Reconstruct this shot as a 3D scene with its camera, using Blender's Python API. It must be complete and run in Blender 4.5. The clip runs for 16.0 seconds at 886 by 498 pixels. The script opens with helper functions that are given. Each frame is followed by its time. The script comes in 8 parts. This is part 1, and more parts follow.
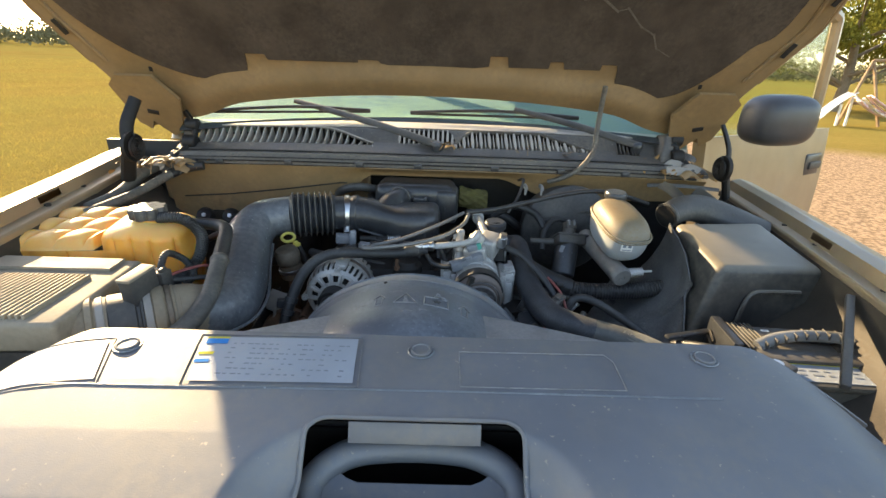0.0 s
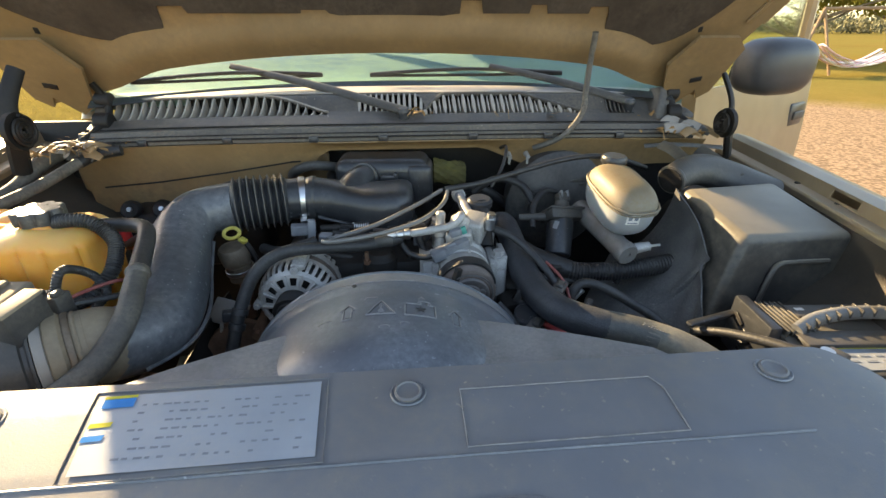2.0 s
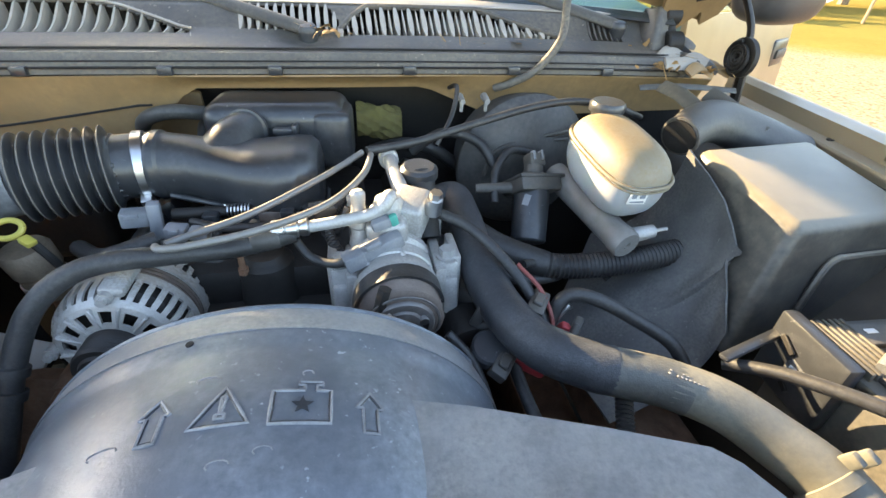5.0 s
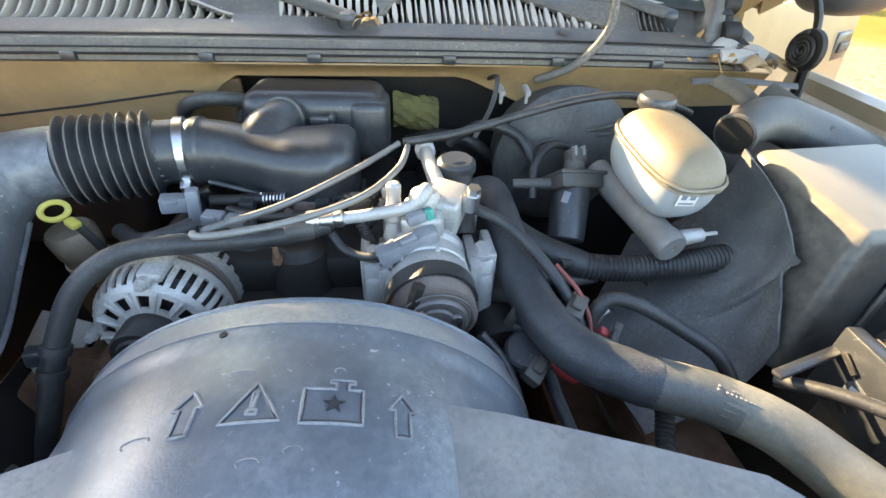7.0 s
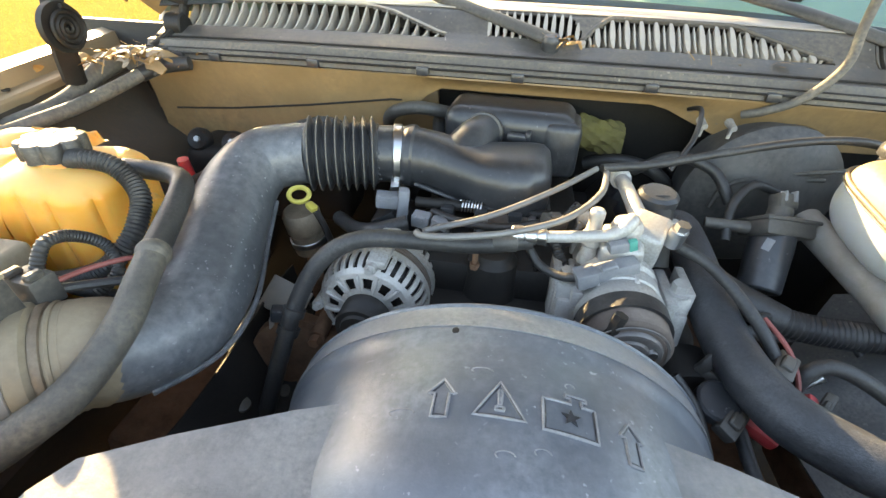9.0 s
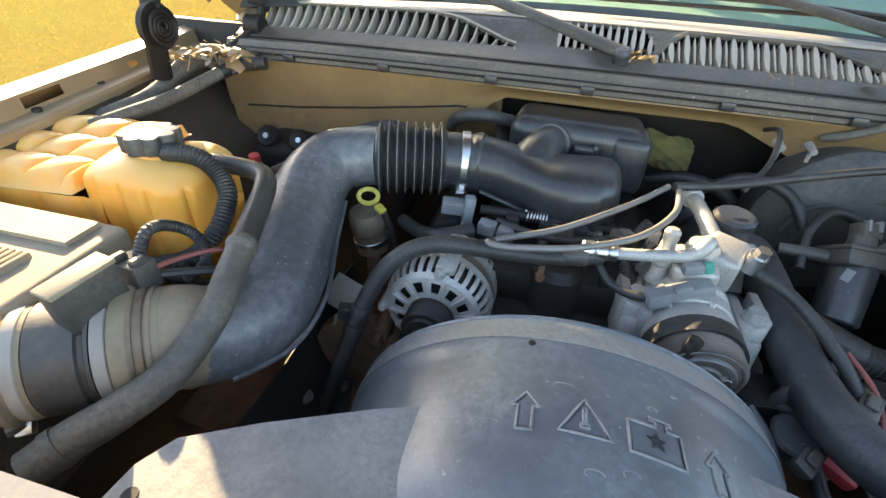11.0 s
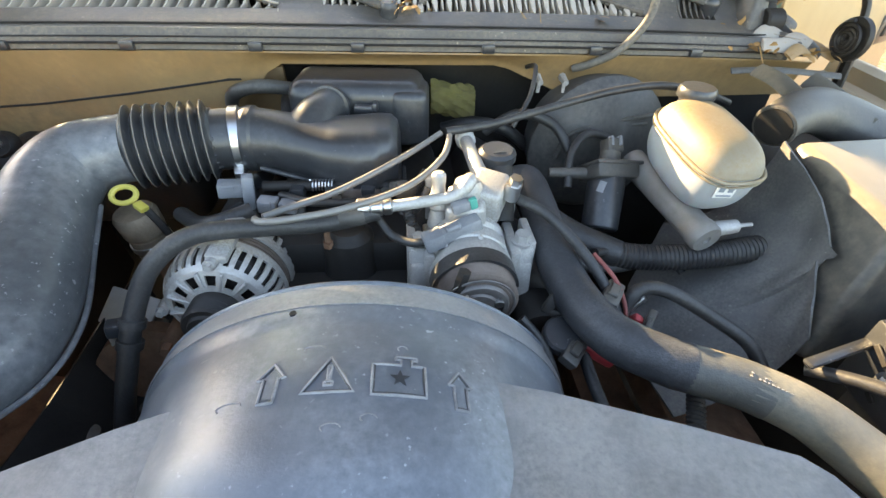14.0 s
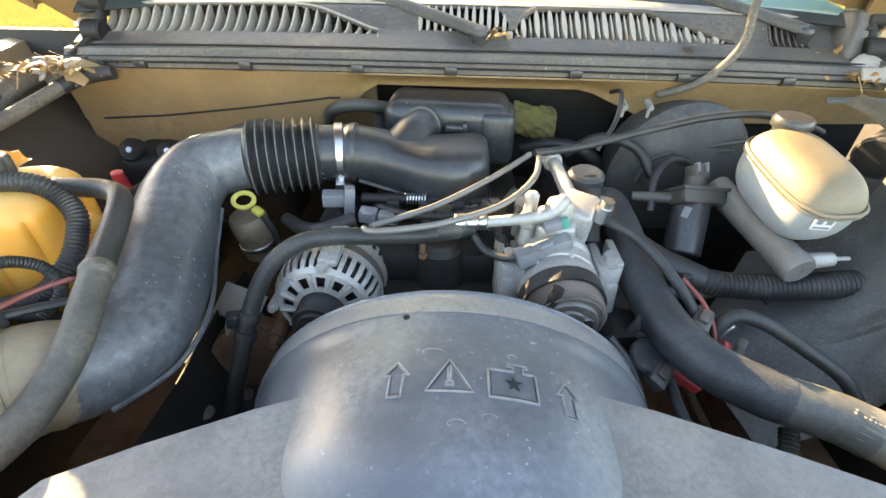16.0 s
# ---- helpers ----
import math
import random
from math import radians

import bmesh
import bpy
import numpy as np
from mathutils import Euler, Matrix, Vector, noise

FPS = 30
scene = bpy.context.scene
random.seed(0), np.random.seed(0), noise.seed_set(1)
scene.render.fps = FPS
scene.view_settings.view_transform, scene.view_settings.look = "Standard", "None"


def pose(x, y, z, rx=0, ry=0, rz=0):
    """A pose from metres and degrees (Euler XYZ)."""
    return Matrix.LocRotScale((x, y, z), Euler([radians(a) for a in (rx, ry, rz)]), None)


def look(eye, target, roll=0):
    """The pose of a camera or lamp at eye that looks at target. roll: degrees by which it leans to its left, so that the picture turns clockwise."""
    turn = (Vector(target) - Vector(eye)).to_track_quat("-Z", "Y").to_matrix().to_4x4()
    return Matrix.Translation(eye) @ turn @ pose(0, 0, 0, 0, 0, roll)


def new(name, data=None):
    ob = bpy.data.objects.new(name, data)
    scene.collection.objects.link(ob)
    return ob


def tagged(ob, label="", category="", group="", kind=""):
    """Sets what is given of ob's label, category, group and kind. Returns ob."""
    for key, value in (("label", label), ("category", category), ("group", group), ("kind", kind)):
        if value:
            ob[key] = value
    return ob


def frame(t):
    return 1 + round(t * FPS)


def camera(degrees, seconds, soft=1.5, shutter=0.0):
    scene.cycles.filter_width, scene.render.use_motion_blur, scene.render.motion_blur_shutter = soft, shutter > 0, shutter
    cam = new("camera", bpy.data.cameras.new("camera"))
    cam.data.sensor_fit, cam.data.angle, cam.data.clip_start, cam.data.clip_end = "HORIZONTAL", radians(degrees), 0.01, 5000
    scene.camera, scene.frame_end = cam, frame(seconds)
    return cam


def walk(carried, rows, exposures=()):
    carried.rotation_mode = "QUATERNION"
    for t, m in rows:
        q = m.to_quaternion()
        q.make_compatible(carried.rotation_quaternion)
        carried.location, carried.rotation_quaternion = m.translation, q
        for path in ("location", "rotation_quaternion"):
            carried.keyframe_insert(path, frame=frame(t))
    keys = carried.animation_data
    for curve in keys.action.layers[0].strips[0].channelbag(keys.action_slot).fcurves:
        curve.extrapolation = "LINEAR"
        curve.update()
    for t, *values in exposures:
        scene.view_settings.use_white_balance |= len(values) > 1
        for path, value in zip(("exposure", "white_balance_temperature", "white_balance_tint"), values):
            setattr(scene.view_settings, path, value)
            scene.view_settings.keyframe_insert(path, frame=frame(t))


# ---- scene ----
cam = camera(90.0, 16.0)
PATH = [
    (0, (0.021, 0.018, 1.466), (0.034, 1.863, 0.696), 1.9),
    (0.5, (0.014, 0.016, 1.468), (0.071, 1.855, 0.683), 1.6),
    (1, (-0.006, 0.032, 1.462), (0.088, 1.857, 0.649), 0.9),
    (1.5, (-0.023, 0.083, 1.425), (0.107, 1.887, 0.57), 0.4),
    (2, (0.008, 0.18, 1.432), (0.151, 1.965, 0.541), -0.1),
    (2.5, (0.021, 0.272, 1.413), (0.187, 2.026, 0.466), -0.0),
    (3, (0.005, 0.38, 1.385), (0.17, 2.108, 0.391), 0.3),
    (3.5, (0.01, 0.409, 1.375), (0.19, 2.117, 0.35), 0.8),
    (4, (0.015, 0.424, 1.374), (0.254, 2.112, 0.328), 1.6),
    (4.5, (0.044, 0.445, 1.372), (0.372, 2.103, 0.302), 2.4),
    (4.7, (0.07, 0.461, 1.366), (0.423, 2.101, 0.278), 2.5),
    (6.8, (0.069, 0.488, 1.354), (0.328, 2.111, 0.214), 2.3),
    (7, (0.063, 0.489, 1.357), (0.291, 2.116, 0.215), 2.4),
    (7.5, (0.034, 0.488, 1.364), (0.153, 2.121, 0.215), 2.3),
    (8, (-0.006, 0.48, 1.375), (0.008, 2.123, 0.234), 2.5),
    (8.5, (-0.021, 0.476, 1.374), (-0.116, 2.119, 0.239), 2.5),
    (9, (-0.054, 0.472, 1.377), (-0.284, 2.106, 0.246), 2.3),
    (9.2, (-0.069, 0.47, 1.375), (-0.344, 2.099, 0.248), 2.5),
    (11.3, (-0.104, 0.46, 1.385), (-0.462, 2.072, 0.256), 3.4),
    (11.5, (-0.092, 0.463, 1.384), (-0.407, 2.081, 0.251), 3.3),
    (12, (-0.059, 0.468, 1.384), (-0.245, 2.093, 0.234), 3.1),
    (12.5, (-0.04, 0.474, 1.38), (-0.117, 2.097, 0.213), 2.8),
    (13, (-0.01, 0.476, 1.379), (0.015, 2.087, 0.194), 2.5),
    (13.5, (0.01, 0.476, 1.377), (0.117, 2.075, 0.18), 2.3),
    (14, (0.028, 0.474, 1.377), (0.178, 2.059, 0.167), 1.9),
    (14.5, (0.039, 0.471, 1.377), (0.197, 2.064, 0.178), 1.6),
    (15, (0.023, 0.471, 1.38), (0.117, 2.078, 0.192), 0.9),
    (15.5, (-0.003, 0.465, 1.387), (0.02, 2.082, 0.21), 0.9),
    (16, (-0.038, 0.451, 1.395), (-0.077, 2.076, 0.229), 1.1),
]
EXPOSURES = [(t, e, k, 13) for t, e, k in ((0, 1.97, 7450), (1.5, 1.93, 7600), (2.5, 2.1, 7700), (4.5, 2.82, 7350), (7, 3.12, 7250), (8, 3.12, 7950), (9, 3.12, 8550), (11.5, 2.55, 7500), (13, 2.93, 7750), (14.5, 3.13, 8100), (16, 3.18, 8400))]
walk(cam, [(t, look(eye, target, roll)) for t, eye, target, roll in PATH], EXPOSURES)

# world, sun
SUN = Vector((-1.95, 2.20, 1.06)).normalized()
world = bpy.data.worlds.new("sky_world")
scene.world = world
world.use_nodes = True
_wn = world.node_tree
_wn.nodes.clear()
_sky = _wn.nodes.new("ShaderNodeTexSky")
_sky.sky_type = "NISHITA"
_sky.sun_disc = False
_sky.sun_elevation = math.asin(SUN.z)
_sky.sun_rotation = math.atan2(SUN.x, SUN.y)
_sky.dust_density = 1.0
_bg = _wn.nodes.new("ShaderNodeBackground")
_bg.inputs["Strength"].default_value = 0.15
_wo = _wn.nodes.new("ShaderNodeOutputWorld")
_wn.links.new(_sky.outputs[0], _bg.inputs[0])
_wn.links.new(_bg.outputs[0], _wo.inputs[0])
_sl = bpy.data.lights.new("sun", "SUN")
_sl.energy = 4.3
_sl.angle = radians(0.53)
_sl.color = (1.0, 0.80, 0.50)
_so = new("sun", _sl)
_so.matrix_world = look(SUN * 30, (0, 0, 0))


# ---- materials ----
def mat(name, base, rough=0.5, metal=0.0, var=0.2, scale=25.0, dust=None, amt=0.4, dscale=7.0, bump=0.15, bscale=160.0, coat=0.0, trans=0.0, sub=0.0, spec=0.5, ramp=0.22, isle=0.0, up=0.0, speck=0.0):
    m = bpy.data.materials.new(name)
    m.use_nodes = True
    nt = m.node_tree
    N, L = nt.nodes, nt.links
    p = N["Principled BSDF"]
    tc = N.new("ShaderNodeTexCoord")

    def noise_tex(s, detail=4.0, rgh=0.6):
        n = N.new("ShaderNodeTexNoise")
        n.inputs["Scale"].default_value, n.inputs["Detail"].default_value, n.inputs["Roughness"].default_value = s, detail, rgh
        L.new(tc.outputs["Object"], n.inputs["Vector"])
        return n.outputs["Fac"]

    def mixc(f, a, b):
        x = N.new("ShaderNodeMix")
        x.data_type = "RGBA"
        for sock, v in ((x.inputs[0], f), (x.inputs[6], a), (x.inputs[7], b)):
            if hasattr(v, "links"):
                L.new(v, sock)
            else:
                sock.default_value = v
        return x.outputs[2]

    def rampf(f, lo, hi):
        r = N.new("ShaderNodeMapRange")
        r.inputs["From Min"].default_value, r.inputs["From Max"].default_value = lo, hi
        L.new(f, r.inputs["Value"])
        return r.outputs["Result"]

    dark = tuple(c * (1 - var) for c in base) + (1,)
    lite = tuple(min(1, c * (1 + var)) for c in base) + (1,)
    col = mixc(rampf(noise_tex(scale), 0.3, 0.7), dark, lite)
    if isle:
        g = N.new("ShaderNodeNewGeometry")
        col = mixc(rampf(g.outputs["Random Per Island"], 0.0, 1.0 / isle), col, dark)
    rsock = None
    if dust:
        f1 = rampf(noise_tex(dscale, 8.0, 0.65), 0.5 - ramp + (0.5 - amt) * 0.5, 0.5 + ramp + (0.5 - amt) * 0.5)
        f2 = rampf(noise_tex(dscale * 14, 3.0), 0.25, 0.75)
        mu = N.new("ShaderNodeMath")
        mu.operation = "MULTIPLY_ADD"
        L.new(f1, mu.inputs[0])
        L.new(f2, mu.inputs[1])
        mu.inputs[2].default_value = amt * 0.25
        col = mixc(mu.outputs[0], col, tuple(dust) + (1,))
        rr = N.new("ShaderNodeMapRange")
        rr.inputs["To Min"].default_value, rr.inputs["To Max"].default_value = rough, min(1.0, rough + 0.35)
        L.new(mu.outputs[0], rr.inputs["Value"])
        rsock = rr.outputs["Result"]
    else:
        rr = N.new("ShaderNodeMapRange")
        rr.inputs["To Min"].default_value, rr.inputs["To Max"].default_value = rough * 0.85, min(1.0, rough * 1.2)
        L.new(noise_tex(scale * 2.3), rr.inputs["Value"])
        rsock = rr.outputs["Result"]
    if speck:
        hit = N.new("ShaderNodeMath")
        hit.operation = "MULTIPLY"
        L.new(rampf(noise_tex(150.0, 2.0, 0.5), 0.70 - speck, 0.76 - speck), hit.inputs[0])
        L.new(rampf(noise_tex(11.0, 3.0, 0.6), 0.42, 0.62), hit.inputs[1])
        col = mixc(hit.outputs[0], col, tuple(min(0.5, c * 1.15 + 0.03) for c in dust) + (1,))
    # up: lightens upward faces, as settled dust and as light from above
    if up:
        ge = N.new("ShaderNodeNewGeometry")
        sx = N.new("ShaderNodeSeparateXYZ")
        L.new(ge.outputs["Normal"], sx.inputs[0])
        top_blend = N.new("ShaderNodeMath")
        top_blend.operation = "MULTIPLY"
        L.new(rampf(sx.outputs[2], 0.35, 0.95), top_blend.inputs[0])
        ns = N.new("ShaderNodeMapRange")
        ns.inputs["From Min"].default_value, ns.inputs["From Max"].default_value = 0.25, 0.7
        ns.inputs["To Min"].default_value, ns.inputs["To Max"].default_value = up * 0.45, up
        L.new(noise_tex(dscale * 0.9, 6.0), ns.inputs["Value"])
        L.new(ns.outputs["Result"], top_blend.inputs[1])
        col = mixc(top_blend.outputs[0], col, tuple(dust) + (1,))
    L.new(col, p.inputs["Base Color"])
    L.new(rsock, p.inputs["Roughness"])
    p.inputs["Metallic"].default_value = metal
    p.inputs["Coat Weight"].default_value = coat
    p.inputs["Transmission Weight"].default_value = trans
    p.inputs["Specular IOR Level"].default_value = spec
    if sub:
        p.inputs["Subsurface Weight"].default_value = sub
        p.inputs["Subsurface Radius"].default_value = (0.03, 0.015, 0.006)
    if bump:
        b = N.new("ShaderNodeBump")
        b.inputs["Strength"].default_value, b.inputs["Distance"].default_value = bump, 0.002
        L.new(noise_tex(bscale, 3.0), b.inputs["Height"])
        L.new(b.outputs[0], p.inputs["Normal"])
    return m


DUST = (0.36, 0.32, 0.26)
M_PAINT = mat("sand_metallic_paint", (0.33, 0.255, 0.165), 0.35, 0.35, 0.08, 9, DUST, 0.12, 5, 0.05, 300, coat=0.3)
M_PAINT_IN = mat("sand_paint_underside", (0.300, 0.188, 0.084), 0.42, 0.0, 0.22, 8, (0.165, 0.110, 0.060), 0.40, 4, 0.1, 200, ramp=0.3, speck=0.02)
M_COVER = mat("radiator_cover_plastic", (0.116, 0.129, 0.152), 0.44, 0.0, 0.14, 6, (0.25, 0.220, 0.170), 0.34, 5, 0.10, 600, spec=0.65, speck=0.015)
M_SHROUD = mat("shroud_plastic", (0.076, 0.088, 0.106), 0.25, 0.0, 0.30, 6, (0.255, 0.275, 0.295), 0.42, 9, 0.12, 420, spec=0.8, ramp=0.20, speck=0.03)
M_CAP = mat("dusty_cap_plastic", (0.022, 0.023, 0.026), 0.4, 0.0, 0.2, 20, (0.36, 0.32, 0.25), 0.16, 14, 0.12, 300, up=0.85)
M_BROWN = mat("dark_brown_liner", (0.030, 0.024, 0.018), 0.6, 0.0, 0.3, 12, (0.085, 0.065, 0.043), 0.36, 9, 0.2, 160, ramp=0.3)
M_BOOSTER = mat("dull_black_booster", (0.030, 0.030, 0.032), 0.42, 0.0, 0.25, 10, (0.16, 0.15, 0.135), 0.34, 8, 0.15, 260, ramp=0.3)
M_MIRROR = mat("mirror_plastic", (0.035, 0.037, 0.042), 0.35, 0.0, 0.15, 9, (0.09, 0.09, 0.09), 0.2, 5, 0.1, 400)
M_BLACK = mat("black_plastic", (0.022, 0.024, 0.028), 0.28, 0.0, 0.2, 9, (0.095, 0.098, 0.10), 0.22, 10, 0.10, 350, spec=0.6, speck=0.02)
M_DUSTBLACK = mat("dusty_black_plastic", (0.028, 0.028, 0.030), 0.42, 0.0, 0.25, 16, (0.16, 0.145, 0.12), 0.34, 13, 0.18, 300, up=0.4)
M_DUCT = mat("intake_duct_plastic", (0.046, 0.053, 0.063), 0.25, 0.0, 0.3, 6, (0.26, 0.265, 0.27), 0.42, 6, 0.06, 300, spec=0.7, ramp=0.26, speck=0.035)
M_RUBBER = mat("rubber_hose", (0.016, 0.016, 0.018), 0.42, 0.0, 0.25, 30, (0.10, 0.098, 0.09), 0.26, 18, 0.25, 240)
# greasy engine parts, and near-black pieces that stand for shade in gaps
M_DARK = mat("grease_and_shade_black", (0.008, 0.0075, 0.0075), 0.55, 0.1, 0.3, 30, (0.045, 0.038, 0.032), 0.25, 16, 0.3, 120)
M_ALU = mat("cast_aluminium", (0.48, 0.475, 0.46), 0.45, 0.45, 0.18, 40, (0.24, 0.22, 0.19), 0.42, 20, 0.3, 260)
M_DULLALU = mat("oxidised_aluminium", (0.25, 0.245, 0.235), 0.5, 0.3, 0.2, 14, (0.16, 0.14, 0.115), 0.42, 8, 0.2, 260, ramp=0.3)
M_STEEL = mat("bright_steel", (0.62, 0.62, 0.62), 0.28, 1.0, 0.1, 30, (0.3, 0.28, 0.26), 0.2, 30, 0.05, 300)
M_RUST = mat("rusty_steel", (0.16, 0.075, 0.04), 0.8, 0.2, 0.4, 40, (0.2, 0.14, 0.1), 0.4, 20, 0.4, 200)
M_TANK = mat("amber_coolant_tank", (0.82, 0.345, 0.040), 0.36, 0.0, 0.16, 8, (0.80, 0.55, 0.23), 0.28, 6, 0.05, 150, sub=0.6, up=0.7)
M_RESV = mat("milky_reservoir", (0.24, 0.215, 0.17), 0.45, 0.0, 0.14, 12, (0.21, 0.150, 0.075), 0.42, 14, 0.06, 200, sub=0.15, up=0.8)
M_RESVLOW = mat("milky_lower_tank", (0.35, 0.38, 0.40), 0.38, 0.0, 0.08, 12, (0.33, 0.31, 0.27), 0.18, 9, 0.04, 200, sub=0.15)
# tan top carries dust and sunlight; the front is left dark like shade
M_BOX = mat("dusty_box_lit_top", (0.026, 0.026, 0.027), 0.36, 0.0, 0.2, 10, (0.27, 0.235, 0.175), 0.15, 5, 0.12, 350, up=0.95, ramp=0.3)
M_BEIGE = mat("dusty_tan_plastic", (0.24, 0.20, 0.145), 0.6, 0.0, 0.15, 14, (0.36, 0.31, 0.23), 0.5, 8, 0.12, 300)
M_PAD = mat("hood_insulation_felt", (0.066, 0.050, 0.038), 0.95, 0.0, 0.35, 10, (0.14, 0.11, 0.085), 0.28, 7, 0.5, 260, spec=0.1)
M_YELLOW = mat("yellow_plastic", (0.44, 0.37, 0.06), 0.4, 0.0, 0.1, 30, (0.3, 0.26, 0.12), 0.25, 30)
M_PULLEY = mat("worn_pulley_steel", (0.15, 0.122, 0.108), 0.48, 0.35, 0.3, 50, (0.25, 0.195, 0.165), 0.45, 40, 0.2, 200)
M_YELFOAM = mat("yellow_insulation", (0.11, 0.098, 0.022), 0.9, 0.0, 0.3, 30, (0.12, 0.1, 0.05), 0.5, 25, 0.5, 90)
M_RED = mat("red_plastic", (0.55, 0.05, 0.06), 0.4, 0.0, 0.2, 30, (0.3, 0.15, 0.13), 0.2, 25)
M_CABLE = mat("grey_cable", (0.19, 0.186, 0.18), 0.4, 0.3, 0.12, 60, (0.2, 0.18, 0.16), 0.3, 30, 0.05, 300)
M_STICKER = mat("silver_label", (0.27, 0.31, 0.36), 0.55, 0.10, 0.08, 14, (0.4, 0.38, 0.34), 0.2, 12, 0.03, 200)
M_WHITE = mat("white_label", (0.72, 0.71, 0.68), 0.45, 0.0, 0.06, 20, (0.5, 0.45, 0.36), 0.15, 12, 0.03)
M_INK = mat("label_ink", (0.20, 0.225, 0.26), 0.8, 0.0, 0.1, 30, bump=0, spec=0.1)
M_BLUE = mat("blue_ink", (0.03, 0.20, 0.50), 0.8, 0.0, 0.1, 30, bump=0, spec=0.1)
M_YINK = mat("yellow_ink", (0.50, 0.45, 0.06), 0.8, 0.0, 0.1, 30, bump=0, spec=0.1)
M_COWL = mat("weathered_cowl_plastic", (0.045, 0.045, 0.046), 0.42, 0.0, 0.25, 14, (0.21, 0.175, 0.135), 0.36, 9, 0.16, 300, speck=0.03)
# pale tone holds the sunlight seen on slat edges, ledge and hinge plates
M_SLAT = mat("sunlit_pale_slat_plastic", (0.30, 0.28, 0.255), 0.5, 0.0, 0.18, 14, (0.40, 0.35, 0.29), 0.42, 9, 0.12, 300)
M_SLEEVE = mat("woven_hose_sleeve", (0.022, 0.024, 0.028), 0.42, 0.0, 0.3, 40, (0.115, 0.12, 0.125), 0.30, 22, 0.25, 420)
M_OLDHOSE = mat("dusty_olive_hose", (0.125, 0.125, 0.108), 0.42, 0.0, 0.25, 25, (0.28, 0.26, 0.20), 0.42, 12, 0.15, 250)
M_MIDHOSE = mat("scuffed_grey_hose", (0.065, 0.069, 0.068), 0.42, 0.0, 0.3, 18, (0.19, 0.185, 0.155), 0.38, 9, 0.2, 300, ramp=0.3)
M_GREYPL = mat("grey_blue_connector_plastic", (0.17, 0.18, 0.20), 0.45, 0.0, 0.2, 40, (0.30, 0.29, 0.27), 0.3, 30)
M_STRIP = mat("dusty_weatherstrip_rubber", (0.070, 0.069, 0.068), 0.55, 0.0, 0.25, 20, (0.23, 0.195, 0.15), 0.40, 11, 0.35, 160, ramp=0.3, speck=0.03)
M_TEAL = mat("teal_connector_clip", (0.05, 0.30, 0.24), 0.5, 0.0, 0.1, 40, bump=0)
M_TEAR = mat("pale_scrim", (0.11, 0.09, 0.07), 0.9, 0.0, 0.3, 60)
M_LINER = mat("scuffed_liner_plastic", (0.060, 0.062, 0.066), 0.40, 0.0, 0.3, 14, (0.22, 0.21, 0.19), 0.42, 18, 0.35, 60, ramp=0.26, speck=0.025)
M_BATT = mat("dusty_battery_case", (0.050, 0.048, 0.042), 0.5, 0.0, 0.2, 16, (0.17, 0.15, 0.115), 0.36, 10, 0.1, 300, up=0.2)
M_DUSTHOSE = mat("dusty_rubber_hose", (0.045, 0.044, 0.043), 0.5, 0.0, 0.25, 30, (0.25, 0.215, 0.165), 0.42, 12, 0.4, 200)
M_SCUFF = mat("scuffed_rim_plastic", (0.16, 0.165, 0.175), 0.34, 0.0, 0.25, 25, (0.36, 0.35, 0.335), 0.45, 15, 0.15, 300, ramp=0.3)
M_CLEAR = mat("cloudy_clear_plastic", (0.16, 0.16, 0.155), 0.25, 0.0, 0.2, 30, (0.42, 0.38, 0.30), 0.3, 20, 0.05, 200)
M_REDWIRE = mat("faded_red_wire", (0.24, 0.06, 0.05), 0.5, 0.0, 0.2, 40, bump=0)
# dusty rubber; part of its tan stands for sunlight on the duct
M_BOOT = mat("dusty_sunlit_tan_rubber", (0.21, 0.165, 0.11), 0.55, 0.0, 0.2, 14, (0.36, 0.29, 0.20), 0.45, 9, 0.15, 250)
M_LINE = mat("dusty_embossed_edge", (0.17, 0.17, 0.175), 0.45, 0.0, 0.3, 60, (0.36, 0.355, 0.35), 0.4, 60, 0.1, 300)
M_LEAF = mat("dry_leaf", (0.30, 0.17, 0.06), 0.7, 0.0, 0.3, 60, bump=0.1)
M_TYRE = mat("tyre_rubber", (0.02, 0.02, 0.02), 0.8, 0.0, 0.2, 20)
M_SEAT = mat("cab_trim", (0.06, 0.065, 0.06), 0.7, 0.0, 0.2, 9, (0.16, 0.15, 0.13), 0.3, 6)
# mint dash top; the blue second colour stands for sky mirrored in the glass
M_DASH = mat("mint_dash_with_reflections", (0.21, 0.30, 0.235), 0.7, 0.0, 0.15, 3, (0.10, 0.18, 0.25), 0.45, 1.6, ramp=0.08)
M_WOOD = mat("weathered_wood", (0.30, 0.20, 0.11), 0.8, 0.0, 0.3, 5, (0.18, 0.12, 0.08), 0.3, 4)
M_PINK = mat("pink_plastic", (0.62, 0.36, 0.44), 0.5, 0.0, 0.25, 5, (0.75, 0.68, 0.68), 0.5, 3)
M_RUSTTAN = mat("dusty_brown_metal", (0.17, 0.125, 0.085), 0.5, 0.3, 0.35, 40, (0.30, 0.25, 0.19), 0.35, 25, 0.3, 200)
M_CLUTCH = mat("worn_clutch_steel", (0.16, 0.157, 0.157), 0.40, 0.45, 0.3, 50, (0.16, 0.12, 0.10), 0.35, 35, 0.2, 200)
M_BARK = mat("tree_bark", (0.17, 0.13, 0.09), 0.9, 0.0, 0.3, 4, (0.28, 0.24, 0.18), 0.3, 3, 0.6, 30)


